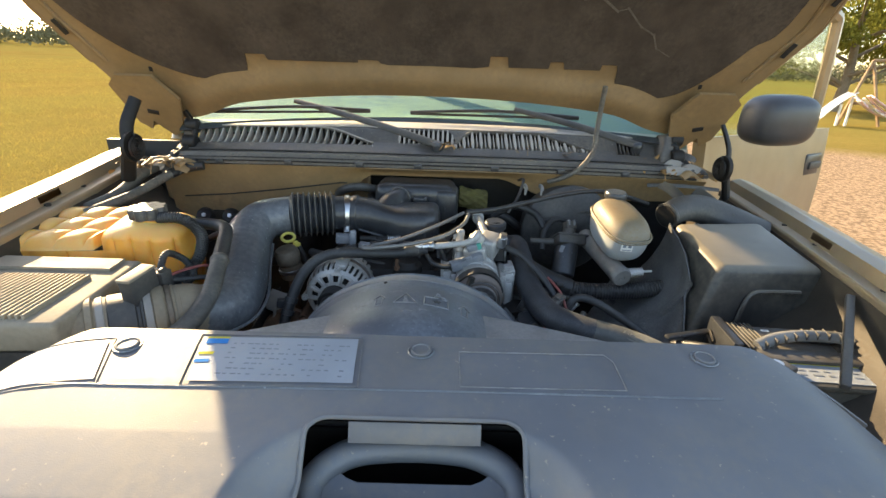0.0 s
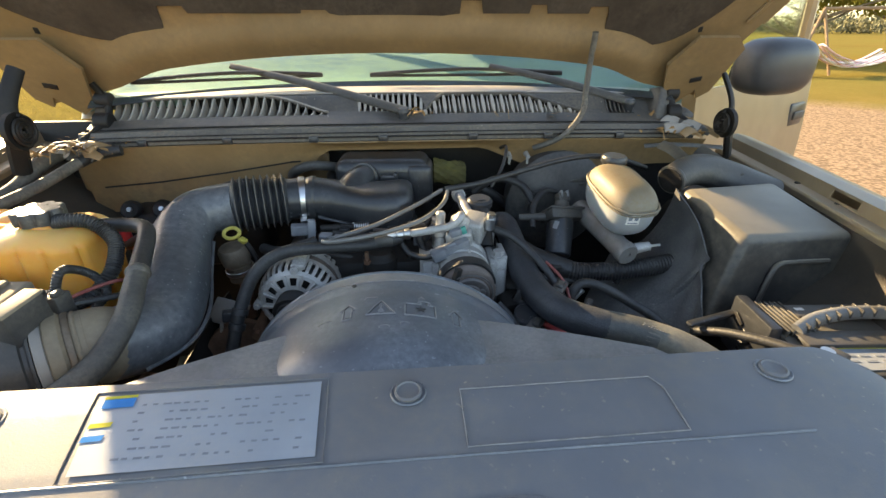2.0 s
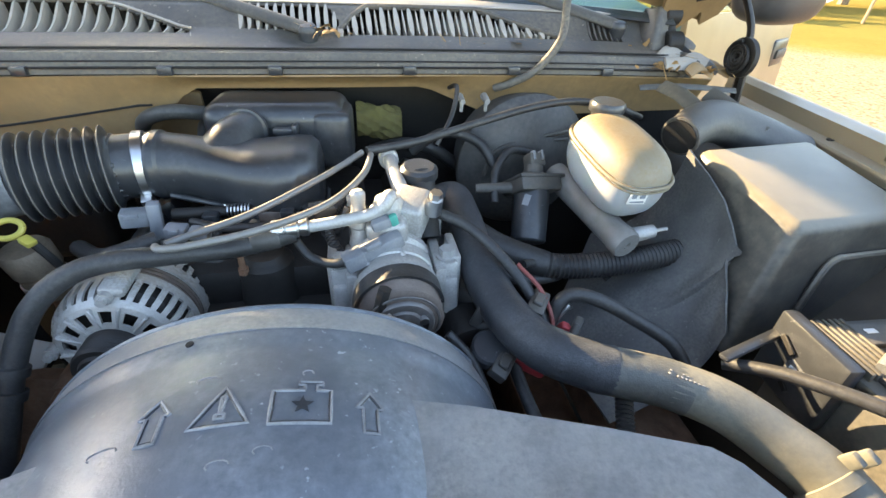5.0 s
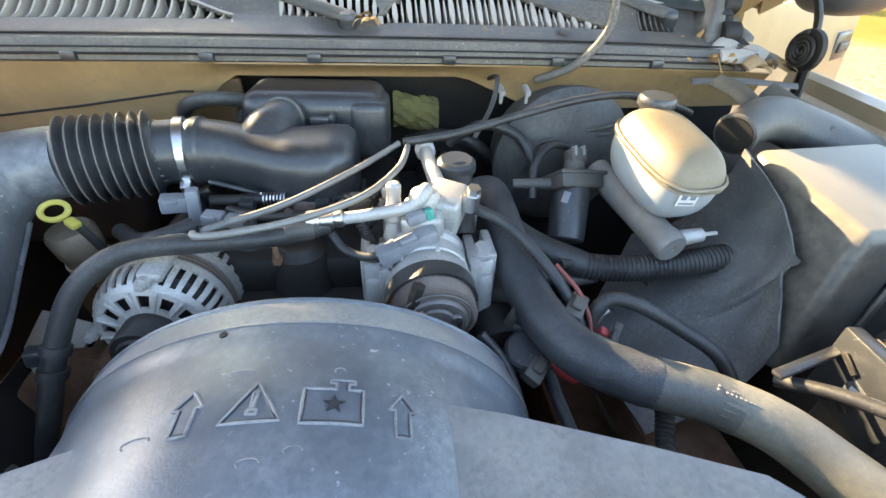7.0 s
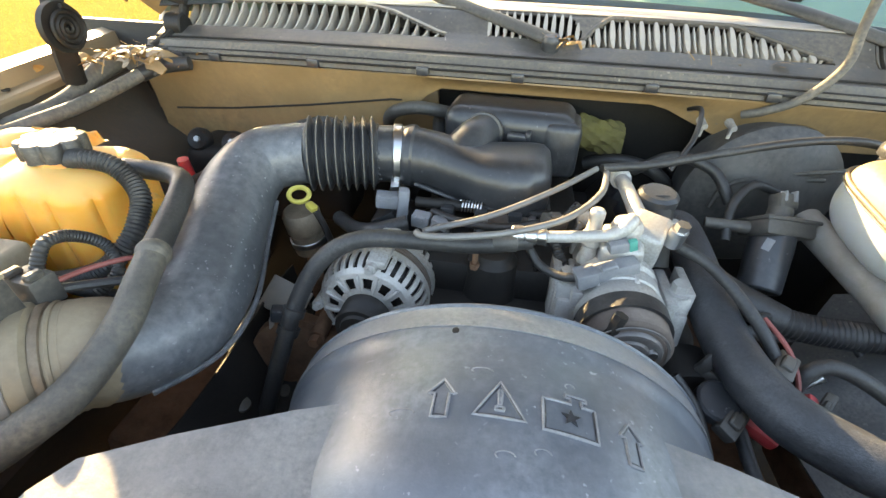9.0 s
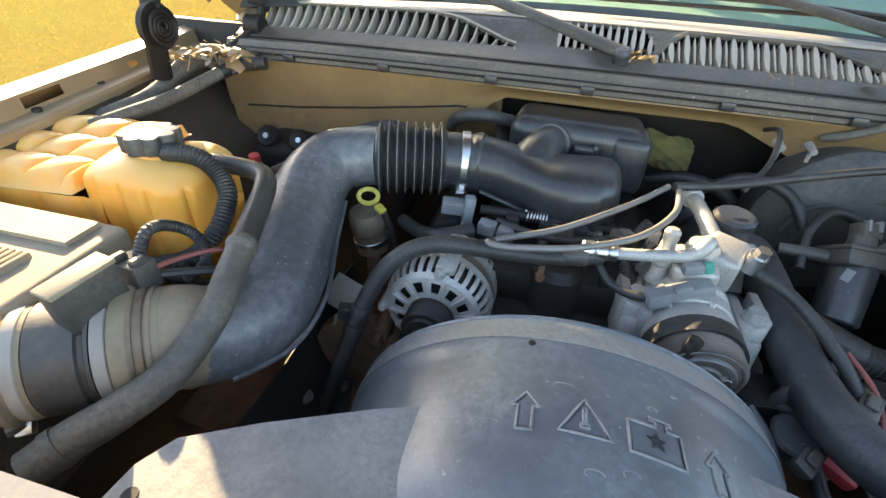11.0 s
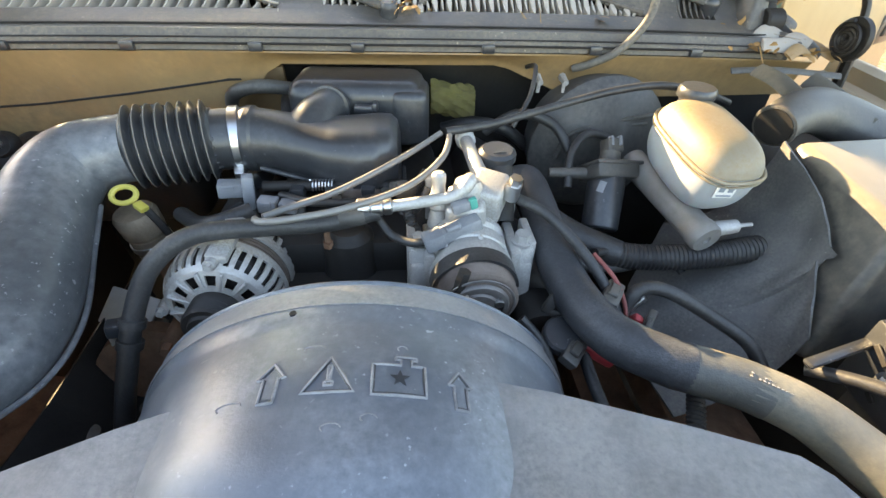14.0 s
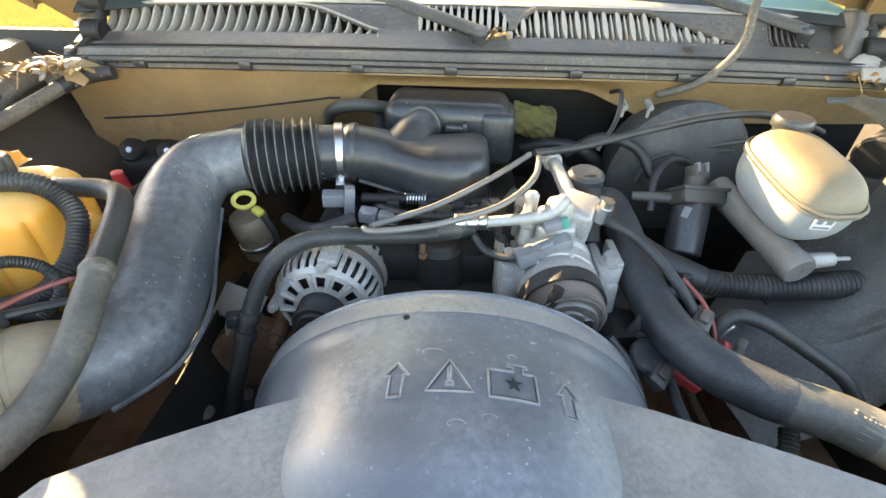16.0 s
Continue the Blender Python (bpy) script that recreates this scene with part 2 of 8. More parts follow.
def foliage(name, base, var, isle=1.0):
    m = mat(name, base, 0.85, 0.0, var, 0.9, None, bump=0, isle=isle, spec=0.05)
    p = m.node_tree.nodes["Principled BSDF"]
    p.inputs["Transmission Weight"].default_value = 0.0
    p.inputs["Subsurface Weight"].default_value = 0.0
    return m


M_FOL = foliage("tree_leaves", (0.30, 0.30, 0.07), 0.45)
# greyer than the near leaves: distance haze is mixed into this colour
M_FAR = foliage("hazy_far_foliage", (0.22, 0.21, 0.12), 0.35)
M_GRASS = mat("dry_grass_blades", (0.32, 0.225, 0.062), 0.85, 0.0, 0.3, 0.9, (0.20, 0.200, 0.050), 0.55, 0.25, bump=0, isle=0.3, spec=0.0)


def let_light_through(m, amount):
    """Thin blades: part of the light that falls on one side leaves on the other."""
    N, L = m.node_tree.nodes, m.node_tree.links
    p = N["Principled BSDF"]
    p.inputs["Specular IOR Level"].default_value = 0.0
    t, x = N.new("ShaderNodeBsdfTranslucent"), N.new("ShaderNodeMixShader")
    L.new(p.inputs["Base Color"].links[0].from_socket, t.inputs["Color"])
    x.inputs[0].default_value = amount
    L.new(p.outputs[0], x.inputs[1])
    L.new(t.outputs[0], x.inputs[2])
    L.new(x.outputs[0], N["Material Output"].inputs["Surface"])


let_light_through(M_GRASS, 0.5)
let_light_through(M_FOL, 0.45)


def glass(name, tint, rough=0.02):
    m = bpy.data.materials.new(name)
    m.use_nodes = True
    p = m.node_tree.nodes["Principled BSDF"]
    p.inputs["Base Color"].default_value = tint + (1,)
    p.inputs["Roughness"].default_value = rough
    p.inputs["Transmission Weight"].default_value = 1.0
    p.inputs["IOR"].default_value = 1.45
    return m


M_GLASS = glass("tinted_windshield_glass", (0.72, 0.90, 0.84))


def ground_mat():
    m = bpy.data.materials.new("pasture_and_gravel")
    m.use_nodes = True
    nt = m.node_tree
    N, L = nt.nodes, nt.links
    p = N["Principled BSDF"]
    tc = N.new("ShaderNodeTexCoord")

    def nz(s, d=6.0):
        n = N.new("ShaderNodeTexNoise")
        n.inputs["Scale"].default_value, n.inputs["Detail"].default_value = s, d
        n.inputs["Roughness"].default_value = 0.65
        L.new(tc.outputs["Object"], n.inputs["Vector"])
        return n.outputs["Fac"]

    def math_node(op, a, b, c=None):
        x = N.new("ShaderNodeMath")
        x.operation = op
        for i, v in enumerate((a, b, c)):
            if v is None:
                continue
            if hasattr(v, "links"):
                L.new(v, x.inputs[i])
            else:
                x.inputs[i].default_value = v
        return x.outputs[0]

    def mp(f, lo, hi):
        r = N.new("ShaderNodeMapRange")
        r.inputs["From Min"].default_value, r.inputs["From Max"].default_value = lo, hi
        L.new(f, r.inputs["Value"])
        return r.outputs["Result"]

    def mixc(f, a, b):
        x = N.new("ShaderNodeMix")
        x.data_type = "RGBA"
        for sock, v in ((x.inputs[0], f), (x.inputs[6], a), (x.inputs[7], b)):
            if hasattr(v, "links"):
                L.new(v, sock)
            else:
                sock.default_value = v
        return x.outputs[2]

    sep = N.new("ShaderNodeSeparateXYZ")
    L.new(tc.outputs["Object"], sep.inputs[0])
    grass = mixc(mp(nz(0.35), 0.35, 0.65), (0.17, 0.125, 0.032, 1), (0.25, 0.175, 0.050, 1))
    grass = mixc(mp(nz(0.06), 0.42, 0.6), grass, (0.20, 0.175, 0.048, 1))
    grass = mixc(mp(nz(9.0), 0.4, 0.75), grass, (0.15, 0.125, 0.034, 1))
    grass = mixc(mp(nz(40.0), 0.45, 0.8), grass, (0.25, 0.18, 0.06, 1))
    grav = mixc(mp(nz(30.0), 0.3, 0.7), (0.30, 0.20, 0.12, 1), (0.46, 0.335, 0.22, 1))
    grav = mixc(mp(nz(0.8), 0.4, 0.7), grav, (0.38, 0.265, 0.165, 1))
    vor = N.new("ShaderNodeTexVoronoi")
    vor.inputs["Scale"].default_value = 22.0
    L.new(tc.outputs["Object"], vor.inputs["Vector"])
    grav = mixc(mp(vor.outputs["Distance"], 0.35, 0.75), grav, (0.20, 0.14, 0.09, 1))
    d = math_node("ADD", math_node("MULTIPLY", sep.outputs[0], 0.67), math_node("MULTIPLY", sep.outputs[1], 0.74))
    d = math_node("MULTIPLY_ADD", nz(0.5), 2.5, d)
    f1 = mp(d, 14.6, 13.2)
    f2 = mp(math_node("MULTIPLY_ADD", nz(0.9), 1.6, sep.outputs[0]), -0.6, 0.2)
    mask = math_node("MULTIPLY", f1, f2)
    L.new(mixc(mask, grass, grav), p.inputs["Base Color"])
    p.inputs["Roughness"].default_value = 0.95
    p.inputs["Specular IOR Level"].default_value = 0.0
    b = N.new("ShaderNodeBump")
    b.inputs["Strength"].default_value, b.inputs["Distance"].default_value = 0.7, 0.03
    L.new(nz(24.0), b.inputs["Height"])
    L.new(b.outputs[0], p.inputs["Normal"])
    return m


M_GROUND = ground_mat()


# ---- mesh tools ----
def link_mesh(name, bm, material, smooth=True):
    bmesh.ops.recalc_face_normals(bm, faces=bm.faces)
    me = bpy.data.meshes.new(name)
    bm.to_mesh(me)
    bm.free()
    me.materials.append(material)
    for p in me.polygons:
        p.use_smooth = smooth
    if smooth:
        me.set_sharp_from_angle(angle=radians(38))
    return new(name, me)


def thing(name, base, label, category, group="", kind=""):
    ob = new(name)
    ob.empty_display_size = 0.05
    ob.location = base
    return tagged(ob, label, category, group, kind)


def part(name, bm, material, parent, label="", smooth=True):
    ob = link_mesh(name, bm, material, smooth)
    ob.parent = parent
    ob.matrix_parent_inverse = Matrix.Translation(-parent.location)
    return tagged(ob, label)


def single(name, bm, material, label, category, group="", kind="", smooth=True):
    return tagged(link_mesh(name, bm, material, smooth), label, category, group, kind)


def BM():
    return bmesh.new()


def add_box(bm, c, s, rot=None, bev=0.0, seg=2, taper=1.0):
    m = Matrix.Translation(c) @ (rot.to_4x4() if rot else Matrix.Identity(4)) @ Matrix.Diagonal((s[0], s[1], s[2], 1))
    r = bmesh.ops.create_cube(bm, size=1.0)
    for v in r["verts"]:
        if taper != 1.0 and v.co.z > 0:
            v.co.x *= taper
            v.co.y *= taper
    bmesh.ops.transform(bm, matrix=m, verts=r["verts"])
    if bev:
        edges = list({e for v in r["verts"] for e in v.link_edges})
        bmesh.ops.bevel(bm, geom=edges, offset=bev, segments=seg, profile=0.5, affect="EDGES")
    return bm


def R(rx=0, ry=0, rz=0):
    return Euler((radians(rx), radians(ry), radians(rz))).to_matrix()


def frame_of(d):
    d = Vector(d).normalized()
    u = d.orthogonal().normalized()
    return u, d.cross(u).normalized(), d


def add_rev(bm, prof, p0, axis, seg=28, close=True):
    """Turn a profile of (radius, distance along the axis) round an axis."""
    u, w, d = frame_of(axis)
    p0 = Vector(p0)
    rings = []
    for r, h in prof:
        rings.append([bm.verts.new(p0 + d * h + (u * math.cos(a) + w * math.sin(a)) * max(r, 1e-5)) for a in (2 * math.pi * i / seg for i in range(seg))])
    for a, b in zip(rings, rings[1:]):
        for i in range(seg):
            bm.faces.new((a[i], a[(i + 1) % seg], b[(i + 1) % seg], b[i]))
    if close:
        bm.faces.new(rings[0][::-1])
        bm.faces.new(rings[-1])
    return bm


def add_cyl(bm, p0, p1, r0, r1=None, seg=20, bev=0.0):
    r1 = r0 if r1 is None else r1
    h = (Vector(p1) - Vector(p0)).length
    prof = [(r0, 0), (r1, h)] if not bev else [(r0 - bev, 0), (r0, bev), (r1, h - bev), (r1 - bev, h)]
    return add_rev(bm, prof, p0, Vector(p1) - Vector(p0), seg)


def spline(pts, sub=8):
    pts = [Vector(p) for p in pts]
    out = []
    for i in range(len(pts) - 1):
        a, b, c, d = pts[max(i - 1, 0)], pts[i], pts[i + 1], pts[min(i + 2, len(pts) - 1)]
        for k in range(sub):
            t = k / sub
            out.append(0.5 * ((2 * b) + (c - a) * t + (2 * a - 5 * b + 4 * c - d) * t * t + (3 * b - a - 3 * c + d) * t ** 3))
    out.append(pts[-1])
    return out


def add_tube(bm, pts, r, seg=14, sub=8, rib=0.0, pitch=0.006, cap=True, flat=1.0, smooth_path=True):
    """A hose along a curve. r: a radius or one for each point. rib: depth of corrugation."""
    rad = r if isinstance(r, (list, tuple)) else [r] * len(pts)
    path = spline(pts, sub) if smooth_path else [Vector(p) for p in pts]
    n = len(path)
    rr = [float(np.interp(i / (n - 1) * (len(rad) - 1), range(len(rad)), rad)) for i in range(n)]
    if rib:
        length = [0.0]
        for a, b in zip(path, path[1:]):
            length.append(length[-1] + (b - a).length)
        steps = max(8, int(length[-1] / pitch * 4))
        s = [length[-1] * i / steps for i in range(steps + 1)]
        path2 = [Vector([float(np.interp(x, length, [p[k] for p in path])) for k in range(3)]) for x in s]
        rr = [float(np.interp(x, length, rr)) - rib * (0, 0.5, 1, 0.5)[i % 4] for i, x in enumerate(s)]
        path, n = path2, steps + 1
    tang = [(path[min(i + 1, n - 1)] - path[max(i - 1, 0)]).normalized() for i in range(n)]
    u = tang[0].orthogonal().normalized()
    rings = []
    for p, t, q in zip(path, tang, rr):
        u = (u - t * u.dot(t)).normalized()
        w = t.cross(u)
        rings.append([bm.verts.new(p + (u * math.cos(a) + w * math.sin(a) * flat) * q) for a in (2 * math.pi * i / seg for i in range(seg))])
    for a, b in zip(rings, rings[1:]):
        for i in range(seg):
            bm.faces.new((a[i], a[(i + 1) % seg], b[(i + 1) % seg], b[i]))
    if cap:
        bm.faces.new(rings[0][::-1])
        bm.faces.new(rings[-1])
    return bm


def add_sheet(bm, f, nu, nv, thick=0.0, skip=None):
    g = [[bm.verts.new(f(i / nu, j / nv)) for j in range(nv + 1)] for i in range(nu + 1)]
    faces = []
    for i in range(nu):
        for j in range(nv):
            if skip and skip((i + 0.5) / nu, (j + 0.5) / nv):
                continue
            faces.append(bm.faces.new((g[i][j], g[i + 1][j], g[i + 1][j + 1], g[i][j + 1])))
    if thick:
        bmesh.ops.recalc_face_normals(bm, faces=faces)
        bmesh.ops.solidify(bm, geom=faces, thickness=thick)
    return bm


def add_prism(bm, poly, at, depth):
    """poly: list of 2D points; at(u, v, n) gives the place; extruded from n=0 to n=depth."""
    a = [bm.verts.new(at(u, v, 0)) for u, v in poly]
    b = [bm.verts.new(at(u, v, depth)) for u, v in poly]
    n = len(poly)
    bm.faces.new(a[::-1])
    bm.faces.new(b)
    for i in range(n):
        bm.faces.new((a[i], a[(i + 1) % n], b[(i + 1) % n], b[i]))
    return bm


def sstep(a, b, x):
    t = min(1.0, max(0.0, (x - a) / (b - a)))
    return t * t * (3 - 2 * t)


def lin(x, xs, ys):
    return float(np.interp(x, xs, ys))


# ---- ground and distance ----
def ground_height(x, y):
    d = math.hypot(x, y)
    left = sstep(0.15, 0.75, -x / max(d, 0.1))
    return 0.045 * max(0.0, d - 25) * left * sstep(25, 120, d) * 0.5


def build_ground():
    bm = BM()
    cuts = sorted({s * v for s in (-1, 1) for v in (0, 2, 4, 7, 11, 16, 24, 36, 55, 85, 130, 220, 400, 900)})
    grid = [[bm.verts.new((x, y, ground_height(x, y))) for y in cuts] for x in cuts]
    for i in range(len(cuts) - 1):
        for j in range(len(cuts) - 1):
            bm.faces.new((grid[i][j], grid[i + 1][j], grid[i + 1][j + 1], grid[i][j + 1]))
    return single("ground", bm, M_GROUND, "dry golden pasture with a pale gravel drive", "ground", kind="structure")


build_ground()


def build_grass():
    rnd = random.Random(5)
    verts, faces = [], []
    for k in range(260000):
        d = 1.9 + 75.0 * rnd.random() ** 2.3
        a = radians(rnd.uniform(8, 115))
        x, y = -d * math.sin(a), d * math.cos(a)
        if x > -1.7:
            continue
        z = ground_height(x, y)
        h, w, t = rnd.uniform(0.02, 0.06) * (1 + d * 0.015), rnd.uniform(0.0012, 0.0035) * (1 + d * 0.07), rnd.uniform(0, math.pi)
        lx, ly = rnd.uniform(-0.06, 0.06), rnd.uniform(-0.06, 0.06)
        n = len(verts)
        verts += [(x - w * math.cos(t), y - w * math.sin(t), z), (x + w * math.cos(t), y + w * math.sin(t), z), (x + lx, y + ly, z + h)]
        faces.append((n, n + 1, n + 2))
    me = bpy.data.meshes.new("pasture_grass")
    me.from_pydata(verts, [], faces)
    me.materials.append(M_GRASS)
    tagged(new("pasture_grass", me), "dry yellow pasture grass blades", "grass", kind="stuff")


build_grass()


def leaf_cloud(bm, centre, radii, count, size, rnd):
    for _ in range(count):
        v = Vector((rnd.gauss(0, 1), rnd.gauss(0, 1), rnd.gauss(0, 1))).normalized() * rnd.random() ** 0.45
        c = Vector(centre) + Vector((v.x * radii[0], v.y * radii[1], v.z * radii[2]))
        s = size * rnd.uniform(0.6, 1.4)
        m = Euler((rnd.uniform(0, 6), rnd.uniform(0, 6), rnd.uniform(0, 6))).to_matrix()
        vs = [bm.verts.new(c + m @ Vector(p)) for p in ((-s, 0, 0), (0, -s * 0.5, 0.1 * s), (s, 0, 0), (0, s * 0.5, 0.1 * s))]
        bm.faces.new(vs)


def tree(x, y, h, spread, seed, label, leaf=0.16, n=1500):
    rnd = random.Random(seed)
    z = ground_height(x, y)
    t = thing("tree", (x, y, z), label, "tree")
    bm = BM()
    add_tube(bm, [(x, y, z - 0.1), (x + 0.1, y, z + h * 0.25), (x - 0.05, y + 0.1, z + h * 0.55), (x, y, z + h * 0.8)], [h * 0.035, h * 0.028, h * 0.02, h * 0.008], 9, 4)
    tips = []
    for k in range(8):
        a = k * 2.4 + rnd.random()
        z0 = z + h * rnd.uniform(0.15, 0.5)
        r = spread * rnd.uniform(0.5, 0.95)
        tip = (x + r * math.cos(a), y + r * math.sin(a), z0 + h * rnd.uniform(0.1, 0.3))
        tips.append(tip)
        add_tube(bm, [(x, y, z0), (x + 0.5 * r * math.cos(a), y + 0.5 * r * math.sin(a), z0 + h * 0.1), tip], [h * 0.014, h * 0.009, h * 0.003], 6, 3)
    part("trunk", bm, M_BARK, t)
    bm = BM()
    for tip in tips + [(x, y, z + h * 0.85), (x, y, z + h * 0.65)]:
        for _ in range(4):
            c = (tip[0] + rnd.uniform(-1, 1) * spread * 0.3, tip[1] + rnd.uniform(-1, 1) * spread * 0.3, tip[2] + rnd.uniform(-0.6, 0.8) * h * 0.1)
            leaf_cloud(bm, c, (spread * 0.27, spread * 0.27, h * 0.09), n // 40, leaf, rnd)
    part("crown", bm, M_FOL, t, smooth=False)


tree(18.0, 21.5, 6.5, 4.2, 3, "leafy green tree behind the wooden play frame", 0.10, 15000)
tree(25.0, 22.0, 7.0, 5.0, 4, "leafy green tree beside the gravel yard", 0.11, 11000)
tree(14.5, 24.5, 6.0, 3.5, 6, "leafy green tree behind the wooden play frame", 0.10, 10000)


def far_woods():
    rnd = random.Random(9)
    bm = BM()
    for k in range(420):
        a = radians(-100 + 200 * k / 420 + rnd.uniform(-0.5, 0.5))
        d = rnd.uniform(150, 200)
        x, y = d * math.sin(a), d * math.cos(a)
        h = rnd.uniform(3, 7)
        leaf_cloud(bm, (x, y, ground_height(x, y) + h * 0.5), (4.5, 4.5, h * 0.5), 190, 0.45, rnd)
    single("far_woods", bm, M_FAR, "distant line of green trees, haze put into their colour", "woods", kind="stuff", smooth=False)


far_woods()


# ---- truck body ----
truck = thing("pickup_truck", (0, 2.4, 0), "sand-coloured pickup truck with its hood raised", "truck")

HN = Vector((0, -0.848, -0.530))
HS = Vector((0, -0.530, 0.848))


def hood_at(x, s, n=0.0):
    return Vector((x, 1.40, 1.30)) + HS * s + HN * n


def hood_half(s):
    return lin(s, (0.0, 0.10, 0.33, 1.15), (0.86, 0.90, 1.00, 1.00))


def rear_s(x):
    return 0.098 * (1 - min(1.0, abs(x + 0.03) / 0.80) ** 2.1) - 0.026 * sstep(0.52, 0.70, abs(x + 0.03))


def build_hood():
    def skin(u, v):
        k = (u * 2 - 1)
        s0 = rear_s(k * 0.86 - 0.03)
        s = s0 + (1.18 - s0) * v
        x = -0.03 + k * hood_half(s)
        bulge = -0.035 * (1 - k * k) - 0.028
        return hood_at(x, s, bulge)
    bm = BM()
    add_sheet(bm, skin, 30, 20, 0.004)
    hood = part("hood", bm, M_PAINT, truck, "raised sand-coloured hood with a bare underside")

    def inner(u, v):
        k = (u * 2 - 1)
        s0 = rear_s(k * 0.86 - 0.03)
        s = s0 + (1.16 - s0) * v
        x = -0.03 + k * (hood_half(s) - 0.012)
        edge = 1 - abs(k)
        n = -0.012 + 0.018 * sstep(0.015, 0.03, edge) * (1 - sstep(0.045, 0.065, edge)) + 0.012 * (1 - sstep(0.0, 0.05, s - s0)) - 0.014 * sstep(0.0, 0.06, 0.035 - edge)
        n += 0.020 * math.exp(-((s - s0 - 0.045) / 0.03) ** 2) * sstep(0.10, 0.3, edge)
        return hood_at(x, s, n)
    bm = BM()
    add_sheet(bm, inner, 70, 60, 0.003)
    part("inner_panel", bm, M_PAINT_IN, hood, "dusty sand-painted inner panel")
    notches = []
    for x0, x1, up in ((-0.515, -0.459, 0.016), (-0.215, -0.158, 0.008), (0.137, 0.186, 0.030), (0.297, 0.336, 0.020), (0.436, 0.480, 0.016)):
        notches += [(x0, 0.188), (x0 + 0.002, 0.188 + up), (x1 - 0.002, 0.188 + up), (x1 + 0.004, 0.188)]
    tab = [(-0.106, 0.178), (-0.104, 0.158), (0.077, 0.158), (0.080, 0.180)]
    low = [(-0.92, 0.98), (-0.955, 0.42), (-0.93, 0.32), (-0.86, 0.232), (-0.77, 0.168), (-0.67, 0.128), (-0.575, 0.125), (-0.523, 0.140)]
    high = [(0.490, 0.138), (0.532, 0.115), (0.604, 0.106), (0.675, 0.125), (0.745, 0.185), (0.800, 0.262), (0.865, 0.38), (0.875, 0.98)]
    def round_off(pts):
        return [(p.x, p.y) for p in spline([(x, y, 0) for x, y in pts], 5)]
    low = round_off(low[:-1]) + [(-0.530, 0.136), low[-1], (-0.519, 0.160)]
    high = [(0.486, 0.158)] + [high[0]] + round_off(high[1:])
    poly = low + notches[:8] + tab + notches[8:] + high + [(0.0, 1.02)]
    bm = BM()
    add_prism(bm, poly, lambda x, s, n: hood_at(x, s, -0.0115 + n), 0.006)
    bmesh.ops.triangulate(bm, faces=bm.faces[:])
    pad = part("insulation_pad", bm, M_PAD, hood, "dark brown felt insulation pad with torn edge", smooth=False)
    bm = BM()
    rnd = random.Random(17)
    tears = [(0.30, 0.40), (0.345, 0.370), (0.385, 0.375), (0.43, 0.345), (0.455, 0.352), (0.50, 0.31), (0.54, 0.29), (0.56, 0.255), (0.60, 0.235)]
    for (x0, s0), (x1, s1) in zip(tears, tears[1:]):
        add_box(bm, hood_at((x0 + x1) / 2, (s0 + s1) / 2, -0.0052), (math.hypot(x1 - x0, s1 - s0) * 1.15, rnd.uniform(0.0015, 0.005), 0.001), Matrix((Vector((1, 0, 0)), HS, Vector((1, 0, 0)).cross(HS))).transposed() @ Matrix.Rotation(math.atan2(s1 - s0, x1 - x0), 3, "Z"))
    part("tear", bm, M_TEAR, pad, "pale torn scrim")
    for sx in (-1, 1):
        for off, r in ((0.030, 0.006), (0.068, 0.005)):
            bm = BM()
            add_tube(bm, [hood_at(-0.03 + sx * (hood_half(q) - off), q, 0.000) for q in (0.17, 0.24, 0.32, 0.42, 0.55, 0.70, 0.90, 1.10)], r, 8, 6)
            part("stiffening_rib", bm, M_PAINT_IN, hood)
    # slots and hinge ears
    for sx in (-1, 1):
        bm = BM()
        cx = -0.03 + sx * 0.80
        pts = [(cx - sx * 0.10, 0.075), (cx - sx * 0.055, 0.150), (cx + sx * 0.045, 0.150), (cx + sx * 0.075, 0.120), (cx + sx * 0.055, -0.005), (cx + sx * 0.028, -0.030), (cx + sx * 0.012, 0.0), (cx - sx * 0.03, -0.055), (cx - sx * 0.065, -0.03)]
        add_prism(bm, pts, lambda x, s, n: hood_at(x, s, 0.020 + n), 0.010)
        part("hinge_bracket", bm, M_PAINT_IN, hood, smooth=False)
        for s, dx, ln in ((0.033, -0.005, 0.030), (0.27, 0.115, 0.040), (0.40, 0.150, 0.040), (0.160, -0.055, 0.010)):
            bm = BM()
            c = hood_at(cx + sx * dx, s, 0.0312 if s < 0.1 else 0.012)
            ax = (HS * (1 if s > 0.2 else 0.25) + Vector((sx * (0.35 if s > 0.2 else 1), 0, 0))).normalized()
            add_box(bm, c, (ln, 0.014, 0.003), Matrix((ax, HN.cross(ax), HN)).transposed(), 0.001, 1)
            part("slot", bm, M_DARK, hood)
    return hood


build_hood()


